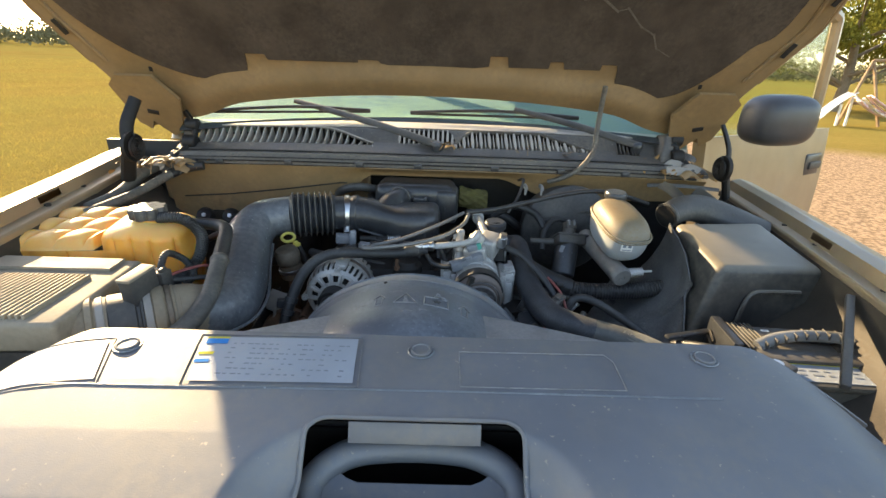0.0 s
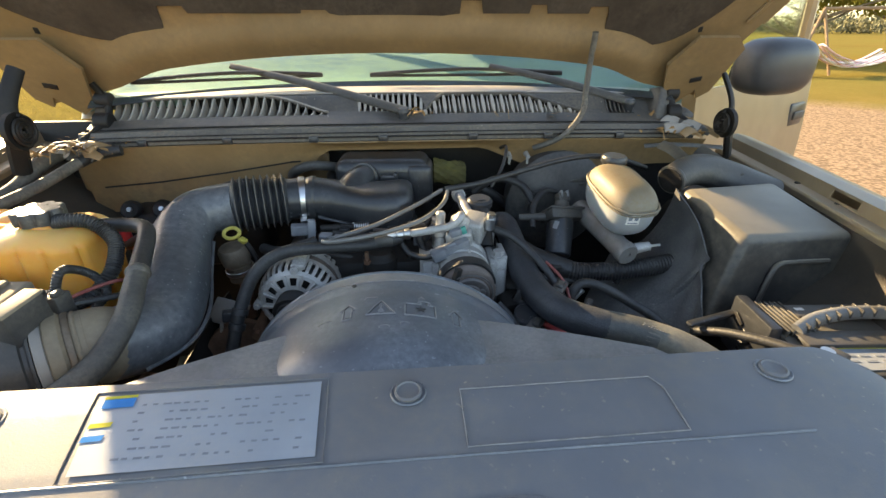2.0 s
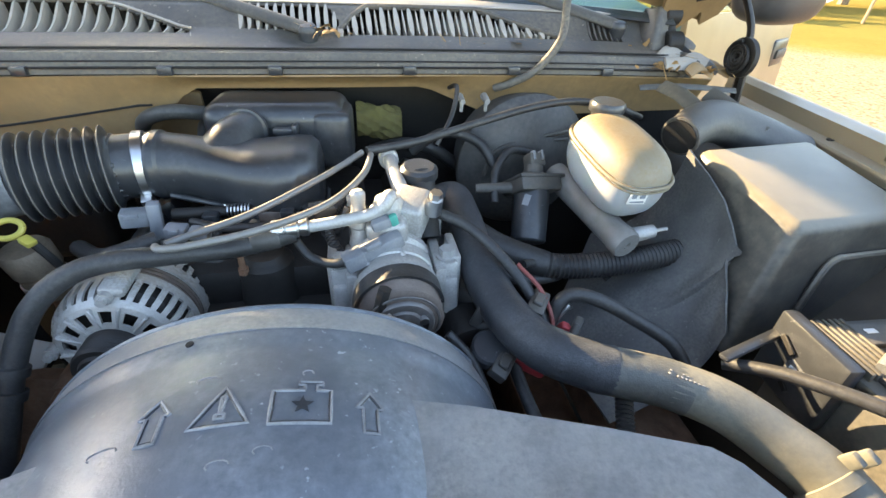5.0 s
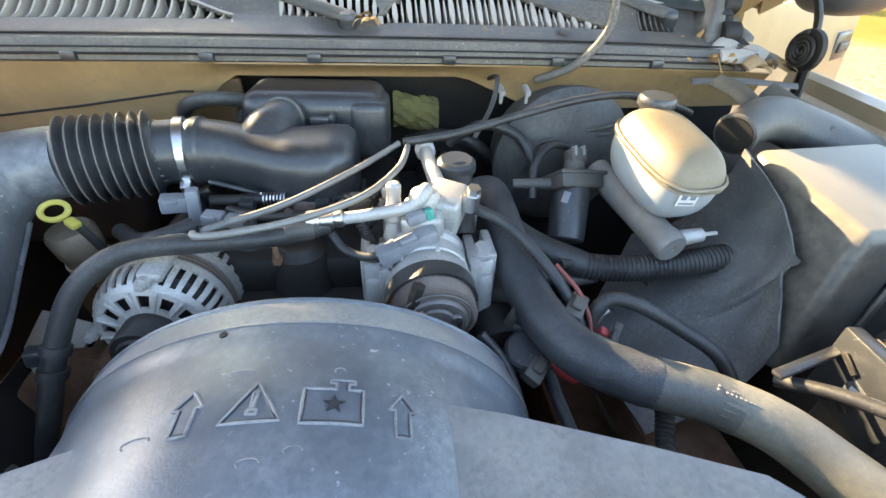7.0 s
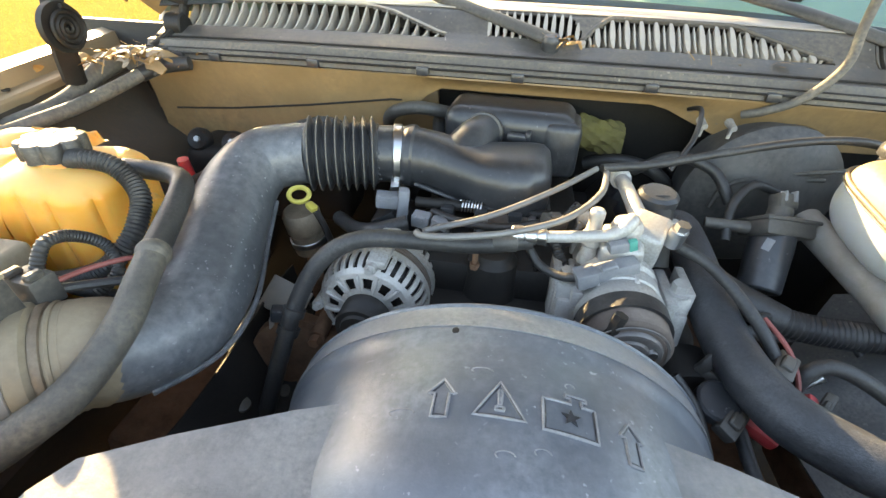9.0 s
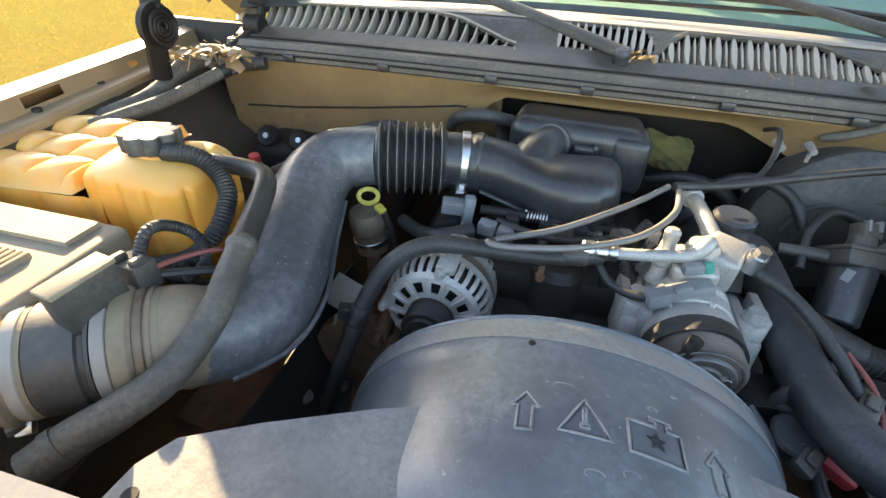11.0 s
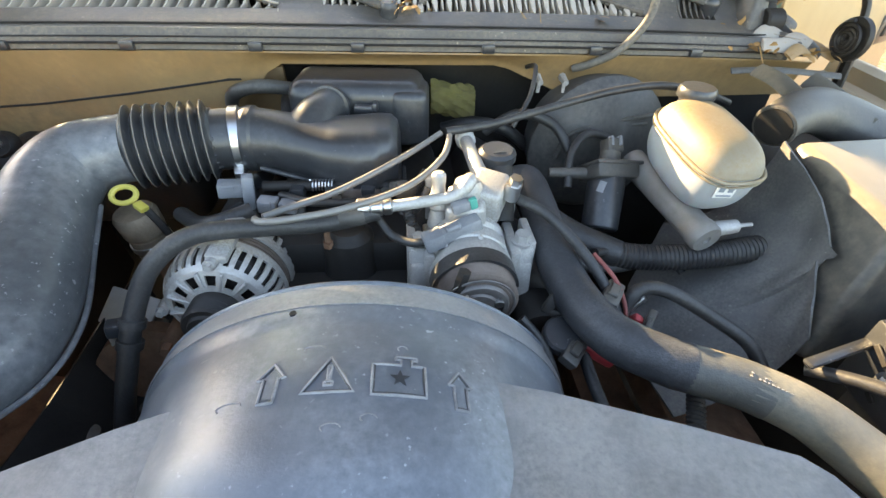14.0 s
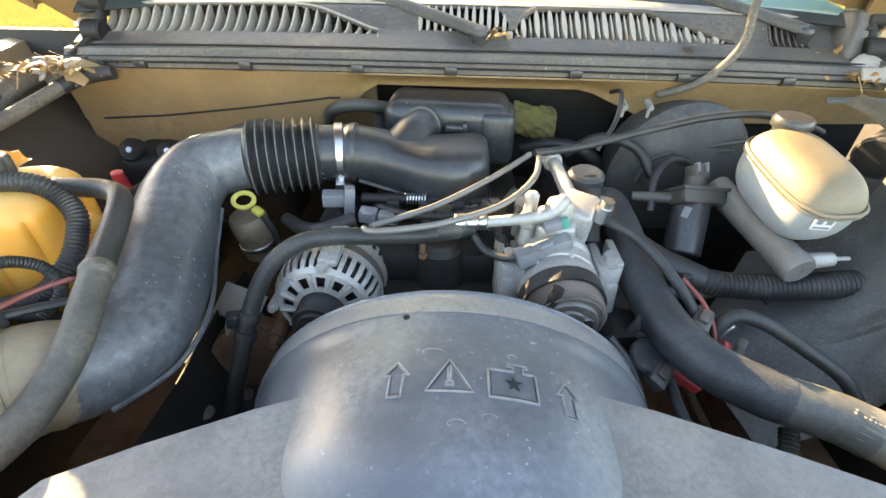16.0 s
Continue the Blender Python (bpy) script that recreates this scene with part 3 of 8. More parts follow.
def fender(sx, y0x, label):
    """y0x: (y, x, z) along the inner top lip."""
    ys, xs, zs = zip(*y0x)

    def lip(y):
        return lin(y, ys, xs), lin(y, ys, zs)

    def f(u, v):
        y = ys[0] + (ys[-1] - ys[0]) * u
        x, z = lip(y)
        prof = [(-0.036, -0.050), (-0.036, -0.034), (-0.033, -0.030), (-0.012, -0.026), (-0.008, 0.0), (0.02, 0.006), (0.06, -0.004), (0.11, -0.05), (0.13, -0.13), (0.13, -0.30), (0.12, -0.62)]
        k = v * (len(prof) - 1)
        i = min(int(k), len(prof) - 2)
        a, b = prof[i], prof[i + 1]
        t = k - i
        return Vector((x + sx * (a[0] + (b[0] - a[0]) * t), y, z + a[1] + (b[1] - a[1]) * t))
    bm = BM()
    SLOTS = (0.62, 0.985) if sx < 0 else (0.62, 0.95)

    def slot(u, v):
        y = ys[0] + (ys[-1] - ys[0]) * u
        return 0.318 < v < 0.378 and min(abs(y - c) for c in SLOTS) < 0.036
    add_sheet(bm, f, 170, 50, 0.002, slot)
    fob = part("fender", bm, M_PAINT, truck, label)
    for y in (0.55, 0.80, 1.02, 1.15):
        x, z = lip(y)
        bm = BM()
        add_cyl(bm, (x - sx * 0.022, y - 0.06, z - 0.034), (x - sx * 0.022, y - 0.06, z - 0.0265), 0.007, None, 10)
        part("bolt_hole", bm, M_DARK, fob)
    # inner apron
    def g(u, v):
        y = 0.25 + 1.15 * u
        x, z = lip(y)
        k = [(-0.034, -0.046), (-0.060, -0.12), (-0.16, -0.19), (-0.24, -0.30), (-0.27, -0.55)]
        t = v * 4
        i = min(int(t), 3)
        a, b = k[i], k[i + 1]
        return Vector((x + sx * (a[0] + (b[0] - a[0]) * (t - i)), y, z + a[1] + (b[1] - a[1]) * (t - i)))
    bm = BM()
    add_sheet(bm, g, 14, 12, 0.003)
    part("inner_fender", bm, M_BROWN, truck, "brown-black inner fender liner")


fender(1, [(0.25, 0.74, 1.12), (0.80, 0.858, 1.135), (1.10, 0.915, 1.14), (1.42, 0.955, 1.15)], "sand-coloured fender with a dusty inner lip")
fender(-1, [(0.25, -0.79, 1.14), (0.80, -0.855, 1.165), (1.10, -0.885, 1.185), (1.46, -0.95, 1.20)], "sand-coloured fender with a dusty inner lip")


def build_cowl():
    # weatherstrip rail
    bm = BM()
    prof = [(0.0, 0.0), (0.0, 0.016), (0.010, 0.022), (0.014, 0.030), (0.040, 0.032), (0.055, 0.026), (0.055, 0.018), (0.012, 0.012), (0.010, 0.0)]

    def strip_pt(x, p):
        bow = 0.030 * (1 - (x / 0.78) ** 2) - 0.024
        zz = 1.188 - 0.012 * (abs(x + 0.05) / 0.75) ** 2.5
        return Vector((x, 1.268 - bow + p[0] + 0.012, zz + p[1]))
    xs = [-0.775 + 1.50 * i / 48 for i in range(49)]
    rings = [[bm.verts.new(strip_pt(x, p)) for p in prof] for x in xs]
    for a, b in zip(rings, rings[1:]):
        for i in range(len(prof)):
            bm.faces.new((a[i], a[(i + 1) % len(prof)], b[(i + 1) % len(prof)], b[i]))
    bm.faces.new(rings[0])
    bm.faces.new(rings[-1][::-1])
    strip = part("weatherstrip", bm, M_STRIP, truck, "grey weathered rubber cowl seal")
    # grooves are dark tubes laid on the seal in place of their shade
    for dy, dz, rr, mt in ((-0.0015, 0.010, 0.0022, M_DARK), (0.004, 0.0185, 0.0018, M_DARK), (0.030, 0.0335, 0.002, M_DARK)):
        bm = BM()
        add_tube(bm, [strip_pt(x, (dy, dz)) for x in xs], rr, 6, 1, smooth_path=False)
        part("groove", bm, mt, strip)
    for x in (-0.70, -0.62, -0.42, -0.216, -0.05, 0.17, 0.36, 0.55):
        bm = BM()
        p = strip_pt(x, (-0.002, 0.006))
        add_box(bm, p, (0.022, 0.012, 0.014), None, 0.002)
        part("clip", bm, M_BLACK, strip)
    # cowl panel: an apron, a steep slatted face and a flat ledge below the glass
    def panel(u, v):
        x = -0.77 + 1.49 * u
        bow = 0.030 * (1 - (x / 0.78) ** 2) - 0.024
        y0 = 1.300 - bow
        z0 = 1.212 - 0.012 * (abs(x + 0.05) / 0.75) ** 2.5
        y = y0 + v * (0.175 + 0.06 * (1 - (x / 0.78) ** 2))
        rise = lin(v, (0.0, 0.10, 0.27, 0.34, 0.50, 0.56, 1.0), (0.0, 0.012, 0.024, 0.031, 0.063, 0.068, 0.070))
        dip = -0.010 * math.exp(-((x - 0.005) / 0.05) ** 2) * sstep(0.05, 0.2, v) * (1 - sstep(0.26, 0.34, v))
        return Vector((x, y, z0 + rise + dip))

    LEFT = ((-0.735, -0.36, -0.30, -0.25, -0.19), (0.51, 0.51, 0.46, 0.39, 0.30))
    MID = ((-0.115, -0.10, 0.035, 0.055), (0.50, 0.51, 0.51, 0.40))
    RIGHT = ((0.055, 0.08, 0.11, 0.315, 0.35, 0.41, 0.475), (0.31, 0.42, 0.50, 0.50, 0.45, 0.38, 0.30))
    END = ((0.545, 0.62), (0.50, 0.49))

    def v_top(x):
        for xs, vs in (LEFT, MID, RIGHT, END):
            if xs[0] < x < xs[-1]:
                return lin(x, xs, vs)
        return 0.0

    def hole(u, v):
        x = -0.77 + 1.49 * u
        low = 0.28 if x < -0.15 or x > 0.06 else 0.33
        return low < v < v_top(x)
    bm = BM()
    add_sheet(bm, panel, 240, 66, 0.003, hole)
    cowl = part("cowl_panel", bm, M_COWL, truck, "grey weathered plastic cowl panel with open slats")
    # ledge between the slats and the glass, sunlight put into its pale colour
    bm = BM()
    add_sheet(bm, lambda u, v: panel(u, 0.535 + 0.465 * v) + Vector((0, 0, 0.0035)), 90, 8, 0.002)
    part("cowl_ledge", bm, M_SLAT, cowl, "dusty cowl ledge, paled as if sunlit")
    for (xs, vs), r in ((LEFT, 0.0022), (RIGHT, 0.0042)):
        bm = BM()
        pts = []
        for k in range(71):
            x = xs[0] + (xs[-1] - xs[0]) * k / 70
            pts.append(panel((x + 0.77) / 1.49, lin(x, xs, vs) + 0.015) + Vector((0, 0, 0.002)))
        add_tube(bm, pts, r, 8, 1, smooth_path=False)
        part("grille_lip", bm, M_COWL if r > 0.003 else M_SLAT, cowl)
    # near-black sheets added so the gaps between the slats look shaded
    bm = BM()
    add_sheet(bm, lambda u, v: panel(u, 0.15 + 0.85 * v) - Vector((0, 0, 0.055)), 30, 4, 0.002)
    part("gap_shade_sheet", bm, M_DARK, truck)
    bm = BM()
    add_sheet(bm, lambda u, v: panel(u, 0.97) + Vector((0, 0.004, -0.008 - 0.055 * v)), 30, 3, 0.002)
    part("gap_shade_back", bm, M_DARK, truck)

    def blade(x, v0, v1, lean, wide, belly, bulge, material=M_SLAT):
        """An upright slat: a thin foot that swells to the belly and thins again at the ledge."""
        bm = BM()
        rings = []
        for k in range(6):
            q = k / 5
            p = panel((min(max(x + lean * q, -0.765), 0.715) + 0.77) / 1.49, v0 + (v1 - v0) * q)
            p = p + Vector((0, -0.006 * math.sin(math.pi * q) * bulge, 0.0015 + 0.010 * bulge * math.sin(math.pi * q)))
            w = wide * (0.35 + 0.65 * math.sin(math.pi * min(1.0, q / belly * 0.5 if q < belly else 0.5 + 0.5 * (q - belly) / (1 - belly))))
            dn = Vector((0, 0.006, -0.026 - 0.012 * q))
            sx = Vector((1, 0, 0))
            rings.append([bm.verts.new(p - sx * w * 0.5 + dn), bm.verts.new(p + sx * w * 0.5 + dn), bm.verts.new(p + sx * w * 0.45), bm.verts.new(p - sx * w * 0.45)])
        for r0, r1 in zip(rings, rings[1:]):
            for q in range(4):
                bm.faces.new((r0[q], r0[(q + 1) % 4], r1[(q + 1) % 4], r1[q]))
        bm.faces.new(rings[0][::-1])
        bm.faces.new(rings[-1])
        part("slat", bm, material, cowl, smooth=False)
    for k in range(26):
        x = -0.725 + 0.0214 * k
        blade(x, 0.27, v_top(x + 0.006) + 0.03, 0.007, 0.0042, 0.6, -0.25)
    for k in range(33):
        x = 0.060 + 0.41 * k / 32
        if v_top(x) < 0.31:
            continue
        if k % 2 == 0:
            blade(x, 0.27, v_top(x) + 0.02, -0.004, 0.0105, 0.45, 0.25)
        else:
            blade(x, 0.29, v_top(x) - 0.02, -0.003, 0.0042, 0.5, 0.1)
    for k in range(12):
        x = -0.112 + 0.160 * k / 11
        blade(x, 0.32, v_top(x) + 0.02, 0.0, 0.0085, 0.5, 0.0)
    for k in range(7):
        x = 0.549 + 0.0115 * k
        blade(x, 0.27, 0.51, 0.0, 0.0048, 0.5, 0.0, M_COWL)
    # firewall
    def fw(u, v):
        x = -0.80 + 1.60 * u
        top = 1.186 - 0.012 * (abs(x + 0.05) / 0.75) ** 2.5
        low = lin(x, (-0.80, -0.62, -0.45, -0.28, -0.20, 0.20, 0.34, 0.60, 0.80), (1.000, 1.010, 1.030, 1.075, 1.160, 1.160, 1.10, 1.10, 1.10))
        bow = 0.030 * (1 - (x / 0.8) ** 2) - 0.024
        return Vector((x, 1.282 - bow + 0.006 * math.sin(v * 3.1) + 0.03 * v, top + (low - top) * v))
    bm = BM()
    add_sheet(bm, fw, 60, 8, 0.003)
    ledge = part("firewall_ledge", bm, M_PAINT_IN, truck, "sand-painted bulkhead ledge under the cowl")
    # dark tube along the pressed crease draws its shadow line
    bm = BM()
    pts = []
    for k in range(25):
        x = -0.76 + 0.50 * k / 24
        z = lin(x, (-0.80, -0.62, -0.45, -0.28), (1.068, 1.085, 1.108, 1.134))
        top = 1.186 - 0.012 * (abs(x + 0.05) / 0.75) ** 2.5
        low = lin(x, (-0.80, -0.62, -0.45, -0.28, -0.20), (1.000, 1.010, 1.030, 1.075, 1.160))
        p = fw((x + 0.80) / 1.60, (z - top) / (low - top))
        pts.append(p + Vector((0, -0.002, 0)))
    add_tube(bm, pts, 0.0028, 6, 1, smooth_path=False)
    part("crease_shade_line", bm, M_DARK, ledge)

    def fw2(x, v):
        return Vector((x, 1.40 + 0.05 * math.cos(x * 2.2) * (0.3 + v), 1.17 - 0.75 * v))
    bm = BM()
    add_sheet(bm, lambda u, v: fw2(-0.82 + 0.54 * u, v * 0.17), 14, 4, 0.003)
    part("firewall", bm, M_PAINT_IN, truck, "sand-painted bulkhead behind the engine")
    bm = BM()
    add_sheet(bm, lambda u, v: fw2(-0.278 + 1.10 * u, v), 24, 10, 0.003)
    # left sheet: wall blackened to give the shaded gap under the bellows
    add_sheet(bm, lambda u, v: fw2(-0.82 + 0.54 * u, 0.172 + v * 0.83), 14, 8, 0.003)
    part("bulkhead_mat_and_shade", bm, M_DARK, truck, "black sound-deadening bulkhead mat, left sheet blackened for a shaded gap")
    for x in (0.26, 0.305):
        bm = BM()
        add_cyl(bm, (x, 1.268, 1.150), (x, 1.240, 1.147), 0.007, 0.005, 8)
        add_cyl(bm, (x, 1.25, 1.152), (x, 1.25, 1.128), 0.004, 0.003, 8)
        part("stud", bm, M_ALU, truck)


build_cowl()


def build_cab():
    def ws(u, v):
        k = u * 2 - 1
        y0 = 1.56 - 0.20 * k * k
        x = k * (0.74 - 0.10 * v)
        return Vector((x - 0.02, y0 + 0.62 * v, 1.285 - 0.02 * k * k + 0.50 * v))
    bm = BM()
    add_sheet(bm, ws, 24, 10, 0.005)
    g = part("windshield", bm, M_GLASS, truck, "green-tinted windshield glass")
    g.visible_shadow = False
    bm = BM()
    add_sheet(bm, lambda u, v: ws(u, 0.030 * v) + Vector((0, -0.004, -0.004)), 40, 3, 0.002)
    part("glass_border", bm, M_MIRROR, truck, "black ceramic border at the foot of the windshield")
    # pillars, roof, cab walls
    for sx in (-1, 1):
        bm = BM()
        add_tube(bm, [(sx * 0.81 - 0.02, 1.47, 1.21), (sx * 0.785 - 0.02, 1.62, 1.42), (sx * 0.69 - 0.02, 2.22, 1.88)], [0.026, 0.028, 0.035], 10, 4)
        part("pillar", bm, M_PAINT, truck)
        bm = BM()
        add_box(bm, (sx * 0.93 - 0.0, 3.05, 0.85), (0.08, 1.6, 0.95), None, 0.03)
        part("cab_side", bm, M_PAINT, truck)
        bm = BM()
        add_tube(bm, [(sx * 0.70, 2.9, 1.87), (sx * 0.86, 2.95, 1.30)], 0.04, 10, 3)
        part("rear_pillar", bm, M_PAINT, truck)
    bm = BM()
    add_box(bm, (-0.02, 3.04, 1.905), (1.42, 1.68, 0.08), None, 0.035, 3)
    part("roof", bm, M_PAINT, truck)
    bm = BM()
    add_box(bm, (0, 3.85, 1.1), (1.8, 0.06, 1.45), None, 0.02)
    part("cab_back", bm, M_SEAT, truck)
    bm = BM()
    add_box(bm, (-0.02, 2.5, 0.42), (1.8, 2.8, 0.10), None, 0.02)
    part("cab_floor", bm, M_SEAT, truck)
    # dashboard behind the glass; its blue patches are painted sky reflections
    def dash(u, v):
        k = u * 2 - 1
        return Vector((k * 0.80 - 0.02, 1.60 - 0.18 * k * k + 0.70 * v, 1.262 + 0.085 * sstep(0.0, 0.9, v) + 0.012 * math.sin(9 * u) * v))
    bm = BM()
    add_sheet(bm, dash, 18, 8, 0.02)
    part("dashboard", bm, M_DASH, truck, "pale green dashboard top, glass reflections painted into its colour")
    for x in (-0.40, 0.38):
        bm = BM()
        add_box(bm, (x, 2.75, 1.12), (0.50, 0.16, 0.72), R(-12), 0.05, 3)
        add_box(bm, (x, 2.80, 1.54), (0.26, 0.10, 0.18), R(-12), 0.04, 3)
        part("seat", bm, M_SEAT, truck)
    # open door on the +x side
    hinge, ang = Vector((0.95, 1.72, 0)), radians(30)
    ax = Vector((math.cos(ang), math.sin(ang), 0))
    nn = Vector((ax.y, -ax.x, 0))

    def dp(u, z, n=0.0):
        return hinge + ax * u + nn * (-n) + Vector((0, 0, z))

    def skin(u, v):
        z = 0.42 + 0.82 * v
        return dp(0.97 * u, z, 0.0) + nn * (0.035 * math.sin(math.pi * v) + 0.01)
    bm = BM()
    add_sheet(bm, skin, 10, 14, 0.05)
    door = part("door", bm, M_PAINT, truck, "open sand-coloured cab door")
    bm = BM()
    add_tube(bm, [dp(0.05, 1.24), dp(0.34, 1.62), dp(0.50, 1.72), dp(0.80, 1.71), dp(0.86, 1.62), dp(0.93, 1.24)], 0.024, 8, 4)
    part("window_frame", bm, M_PAINT, door)
    bm = BM()
    add_prism(bm, [(0.10, 1.24), (0.36, 1.60), (0.50, 1.69), (0.80, 1.68), (0.90, 1.24)], lambda u, z, n: dp(u, z, n), 0.004)
    w = part("window_pane", bm, M_GLASS, door, "clear door glass")
    w.visible_shadow = False
    bm = BM()
    add_box(bm, dp(0.865, 1.085) + nn * 0.060, (0.15, 0.05, 0.105), Matrix.Rotation(ang, 3, "Z"), 0.012)
    hd = part("door_handle", bm, M_BLACK, door, "black recessed door handle")
    bm = BM()
    add_box(bm, dp(0.87, 1.085) + nn * 0.088, (0.105, 0.012, 0.035), Matrix.Rotation(ang, 3, "Z"), 0.006)
    part("grip", bm, M_DUSTBLACK, hd)
    # mirror
    bm = BM()

    def mir(u, v):
        th, ph = (u * 2 * math.pi), (v - 0.5) * math.pi
        cx, cz = math.cos(ph) * math.cos(th), math.sin(ph)
        cy = math.cos(ph) * math.sin(th)
        sgn = lambda q, e: math.copysign(abs(q) ** e, q)
        return Vector((1.150, 1.575, 1.325)) + R(0, 0, 14) @ Vector((0.124 * sgn(cx, 0.62), 0.075 * sgn(cy, 0.7), 0.083 * sgn(cz, 0.6)))
    add_sheet(bm, mir, 32, 16)
    bmesh.ops.remove_doubles(bm, verts=bm.verts, dist=0.0005)
    m = part("mirror_housing", bm, M_MIRROR, door, "black plastic side mirror housing")
    bm = BM()
    add_box(bm, (1.135, 1.665, 1.30), (0.10, 0.08, 0.06), R(0, 0, 30), 0.02)
    part("mirror_arm", bm, M_BLACK, m)
    # lower body and wheels
    bm = BM()
    add_box(bm, (-0.02, 0.30, 0.69), (1.70, 0.16, 0.54), None, 0.05, 3)
    part("front_end", bm, M_PAINT, truck)
    for x in (-0.85, 0.83):
        for y in (0.85, 4.2):
            bm = BM()
            add_rev(bm, [(0.20, -0.11), (0.33, -0.12), (0.38, -0.09), (0.38, 0.09), (0.33, 0.12), (0.20, 0.11)], (x, y, 0.38), (1, 0, 0), 32)
            part("wheel", bm, M_TYRE, truck)


build_cab()


def build_braces():
    bm = BM()
    add_tube(bm, [(-0.850, 0.985, 1.105), (-0.800, 0.995, 1.122), (-0.770, 1.040, 1.133), (-0.752, 1.100, 1.141), (-0.736, 1.180, 1.156), (-0.722, 1.215, 1.167)], 0.0115, 14, 8)
    t = part("fender_brace", bm, M_DUSTHOSE, truck, "dusty bent brace tube")
    bm = BM()
    add_tube(bm, [(-0.724, 1.212, 1.166), (-0.708, 1.240, 1.174), (-0.690, 1.252, 1.177), (-0.655, 1.262, 1.180)], [0.0135, 0.0140, 0.0135, 0.012], 14, 6)
    part("rubber_sleeve", bm, M_RUBBER, t)
    bm = BM()
    add_tube(bm, [(-0.870, 1.020, 1.105), (-0.826, 1.055, 1.124), (-0.806, 1.100, 1.134), (-0.803, 1.150, 1.146), (-0.792, 1.200, 1.170), (-0.780, 1.245, 1.184)], [0.012, 0.012, 0.013, 0.014, 0.017, 0.020], 14, 8)
    part("fender_brace", bm, M_DUSTHOSE, truck, "dusty bent brace tube")
    # near-black plate, added behind the bulkhead to shut out daylight
    bm = BM()
    add_box(bm, (-0.05, 1.43, 0.92), (1.46, 0.02, 0.50), None, 0.004)
    part("bulkhead_panel", bm, M_DARK, truck)
    bm = BM()
    add_box(bm, (-0.52, 1.372, 1.055), (0.64, 0.012, 0.17), R(4, 0, 0), 0.005)
    part("bulkhead_panel", bm, M_PAINT_IN, truck, "sand-painted bulkhead panel")
    # second added near-black plate; closes the bright gap at the corner
    bm = BM()
    add_box(bm, (-0.90, 1.425, 1.00), (0.26, 0.02, 0.44), None, 0.004)
    part("bulkhead_panel", bm, M_DARK, truck)
    for sx, x, y, z, n in ((-1, -0.74, 1.20, 1.178, 7), (1, 0.745, 1.27, 1.190, 13)):
        rnd = random.Random(3 + sx)
        for k in range(n):
            bm = BM()
            up = 0.0 if sx < 0 else 0.055 * max(0.0, k / n - 0.35)
            c = Vector((x + rnd.uniform(-0.05, 0.05), y + (0.015 if sx < 0 else 0.010) * k + rnd.uniform(-0.02, 0.02), z + up + rnd.uniform(0, 0.014)))
            add_tube(bm, [c + Vector((-rnd.uniform(0.02, 0.05), rnd.uniform(-0.01, 0.01), rnd.uniform(-0.010, 0.006))), c + Vector((0, 0, rnd.uniform(0, 0.008))), c + Vector((rnd.uniform(0.015, 0.04), rnd.uniform(-0.025, 0.005), rnd.uniform(-0.016, 0.002)))], [rnd.uniform(0.006, 0.013), rnd.uniform(0.010, 0.016), rnd.uniform(0.005, 0.010)], 8, 4, flat=0.28)
            part("hinge_plate", bm, (M_PAINT_IN, M_SLAT, M_COWL)[k % 3], truck, "bent sheet-metal hinge plate")
    bm = BM()
    add_box(bm, (0.690, 1.385, 1.245), (0.046, 0.060, 0.088), R(-14, 10, 14), 0.007, 3, taper=0.72)
    part("cowl_end_cap", bm, M_COWL, truck, "grey plastic cowl end cap")
    bm = BM()
    add_tube(bm, [(0.596, 1.094, 1.128), (0.640, 1.115, 1.140), (0.700, 1.135, 1.135), (0.770, 1.130, 1.110), (0.850, 1.100, 1.075)], [0.030, 0.034, 0.040, 0.046, 0.052], 28, 8, flat=0.8)
    t = part("drain_duct", bm, M_DUSTBLACK, truck, "dusty tan moulded drain duct")
    bm = BM()
    add_rev(bm, [(0.029, 0), (0.0325, 0.001), (0.0335, 0.006), (0.031, 0.010)], (0.591, 1.091, 1.127), (0.87, 0.45, 0.2), 28, False)
    part("duct_lip", bm, M_DUSTBLACK, t)
    bm = BM()
    add_rev(bm, [(0.0, 0.004), (0.028, 0.0), (0.028, -0.002), (0.0, -0.001)], (0.592, 1.092, 1.127), (0.87, 0.45, 0.2), 24)
    part("duct_mouth", bm, M_DARK, t)
    for pts, w in (([(0.716, 1.205, 1.166), (0.735, 1.160, 1.150), (0.760, 1.100, 1.124)], 0.016), ([(0.630, 1.225, 1.176), (0.638, 1.180, 1.172), (0.644, 1.138, 1.160)], 0.013), ([(0.60, 1.245, 1.168), (0.68, 1.236, 1.172), (0.79, 1.222, 1.166)], 0.006)):
        bm = BM()
        add_tube(bm, pts, w, 8, 6, flat=0.3)
        part("hinge_strut", bm, M_BATT if w > 0.008 else M_DUSTBLACK, truck, "bent sheet-metal strut at the hood hinge")


build_braces()


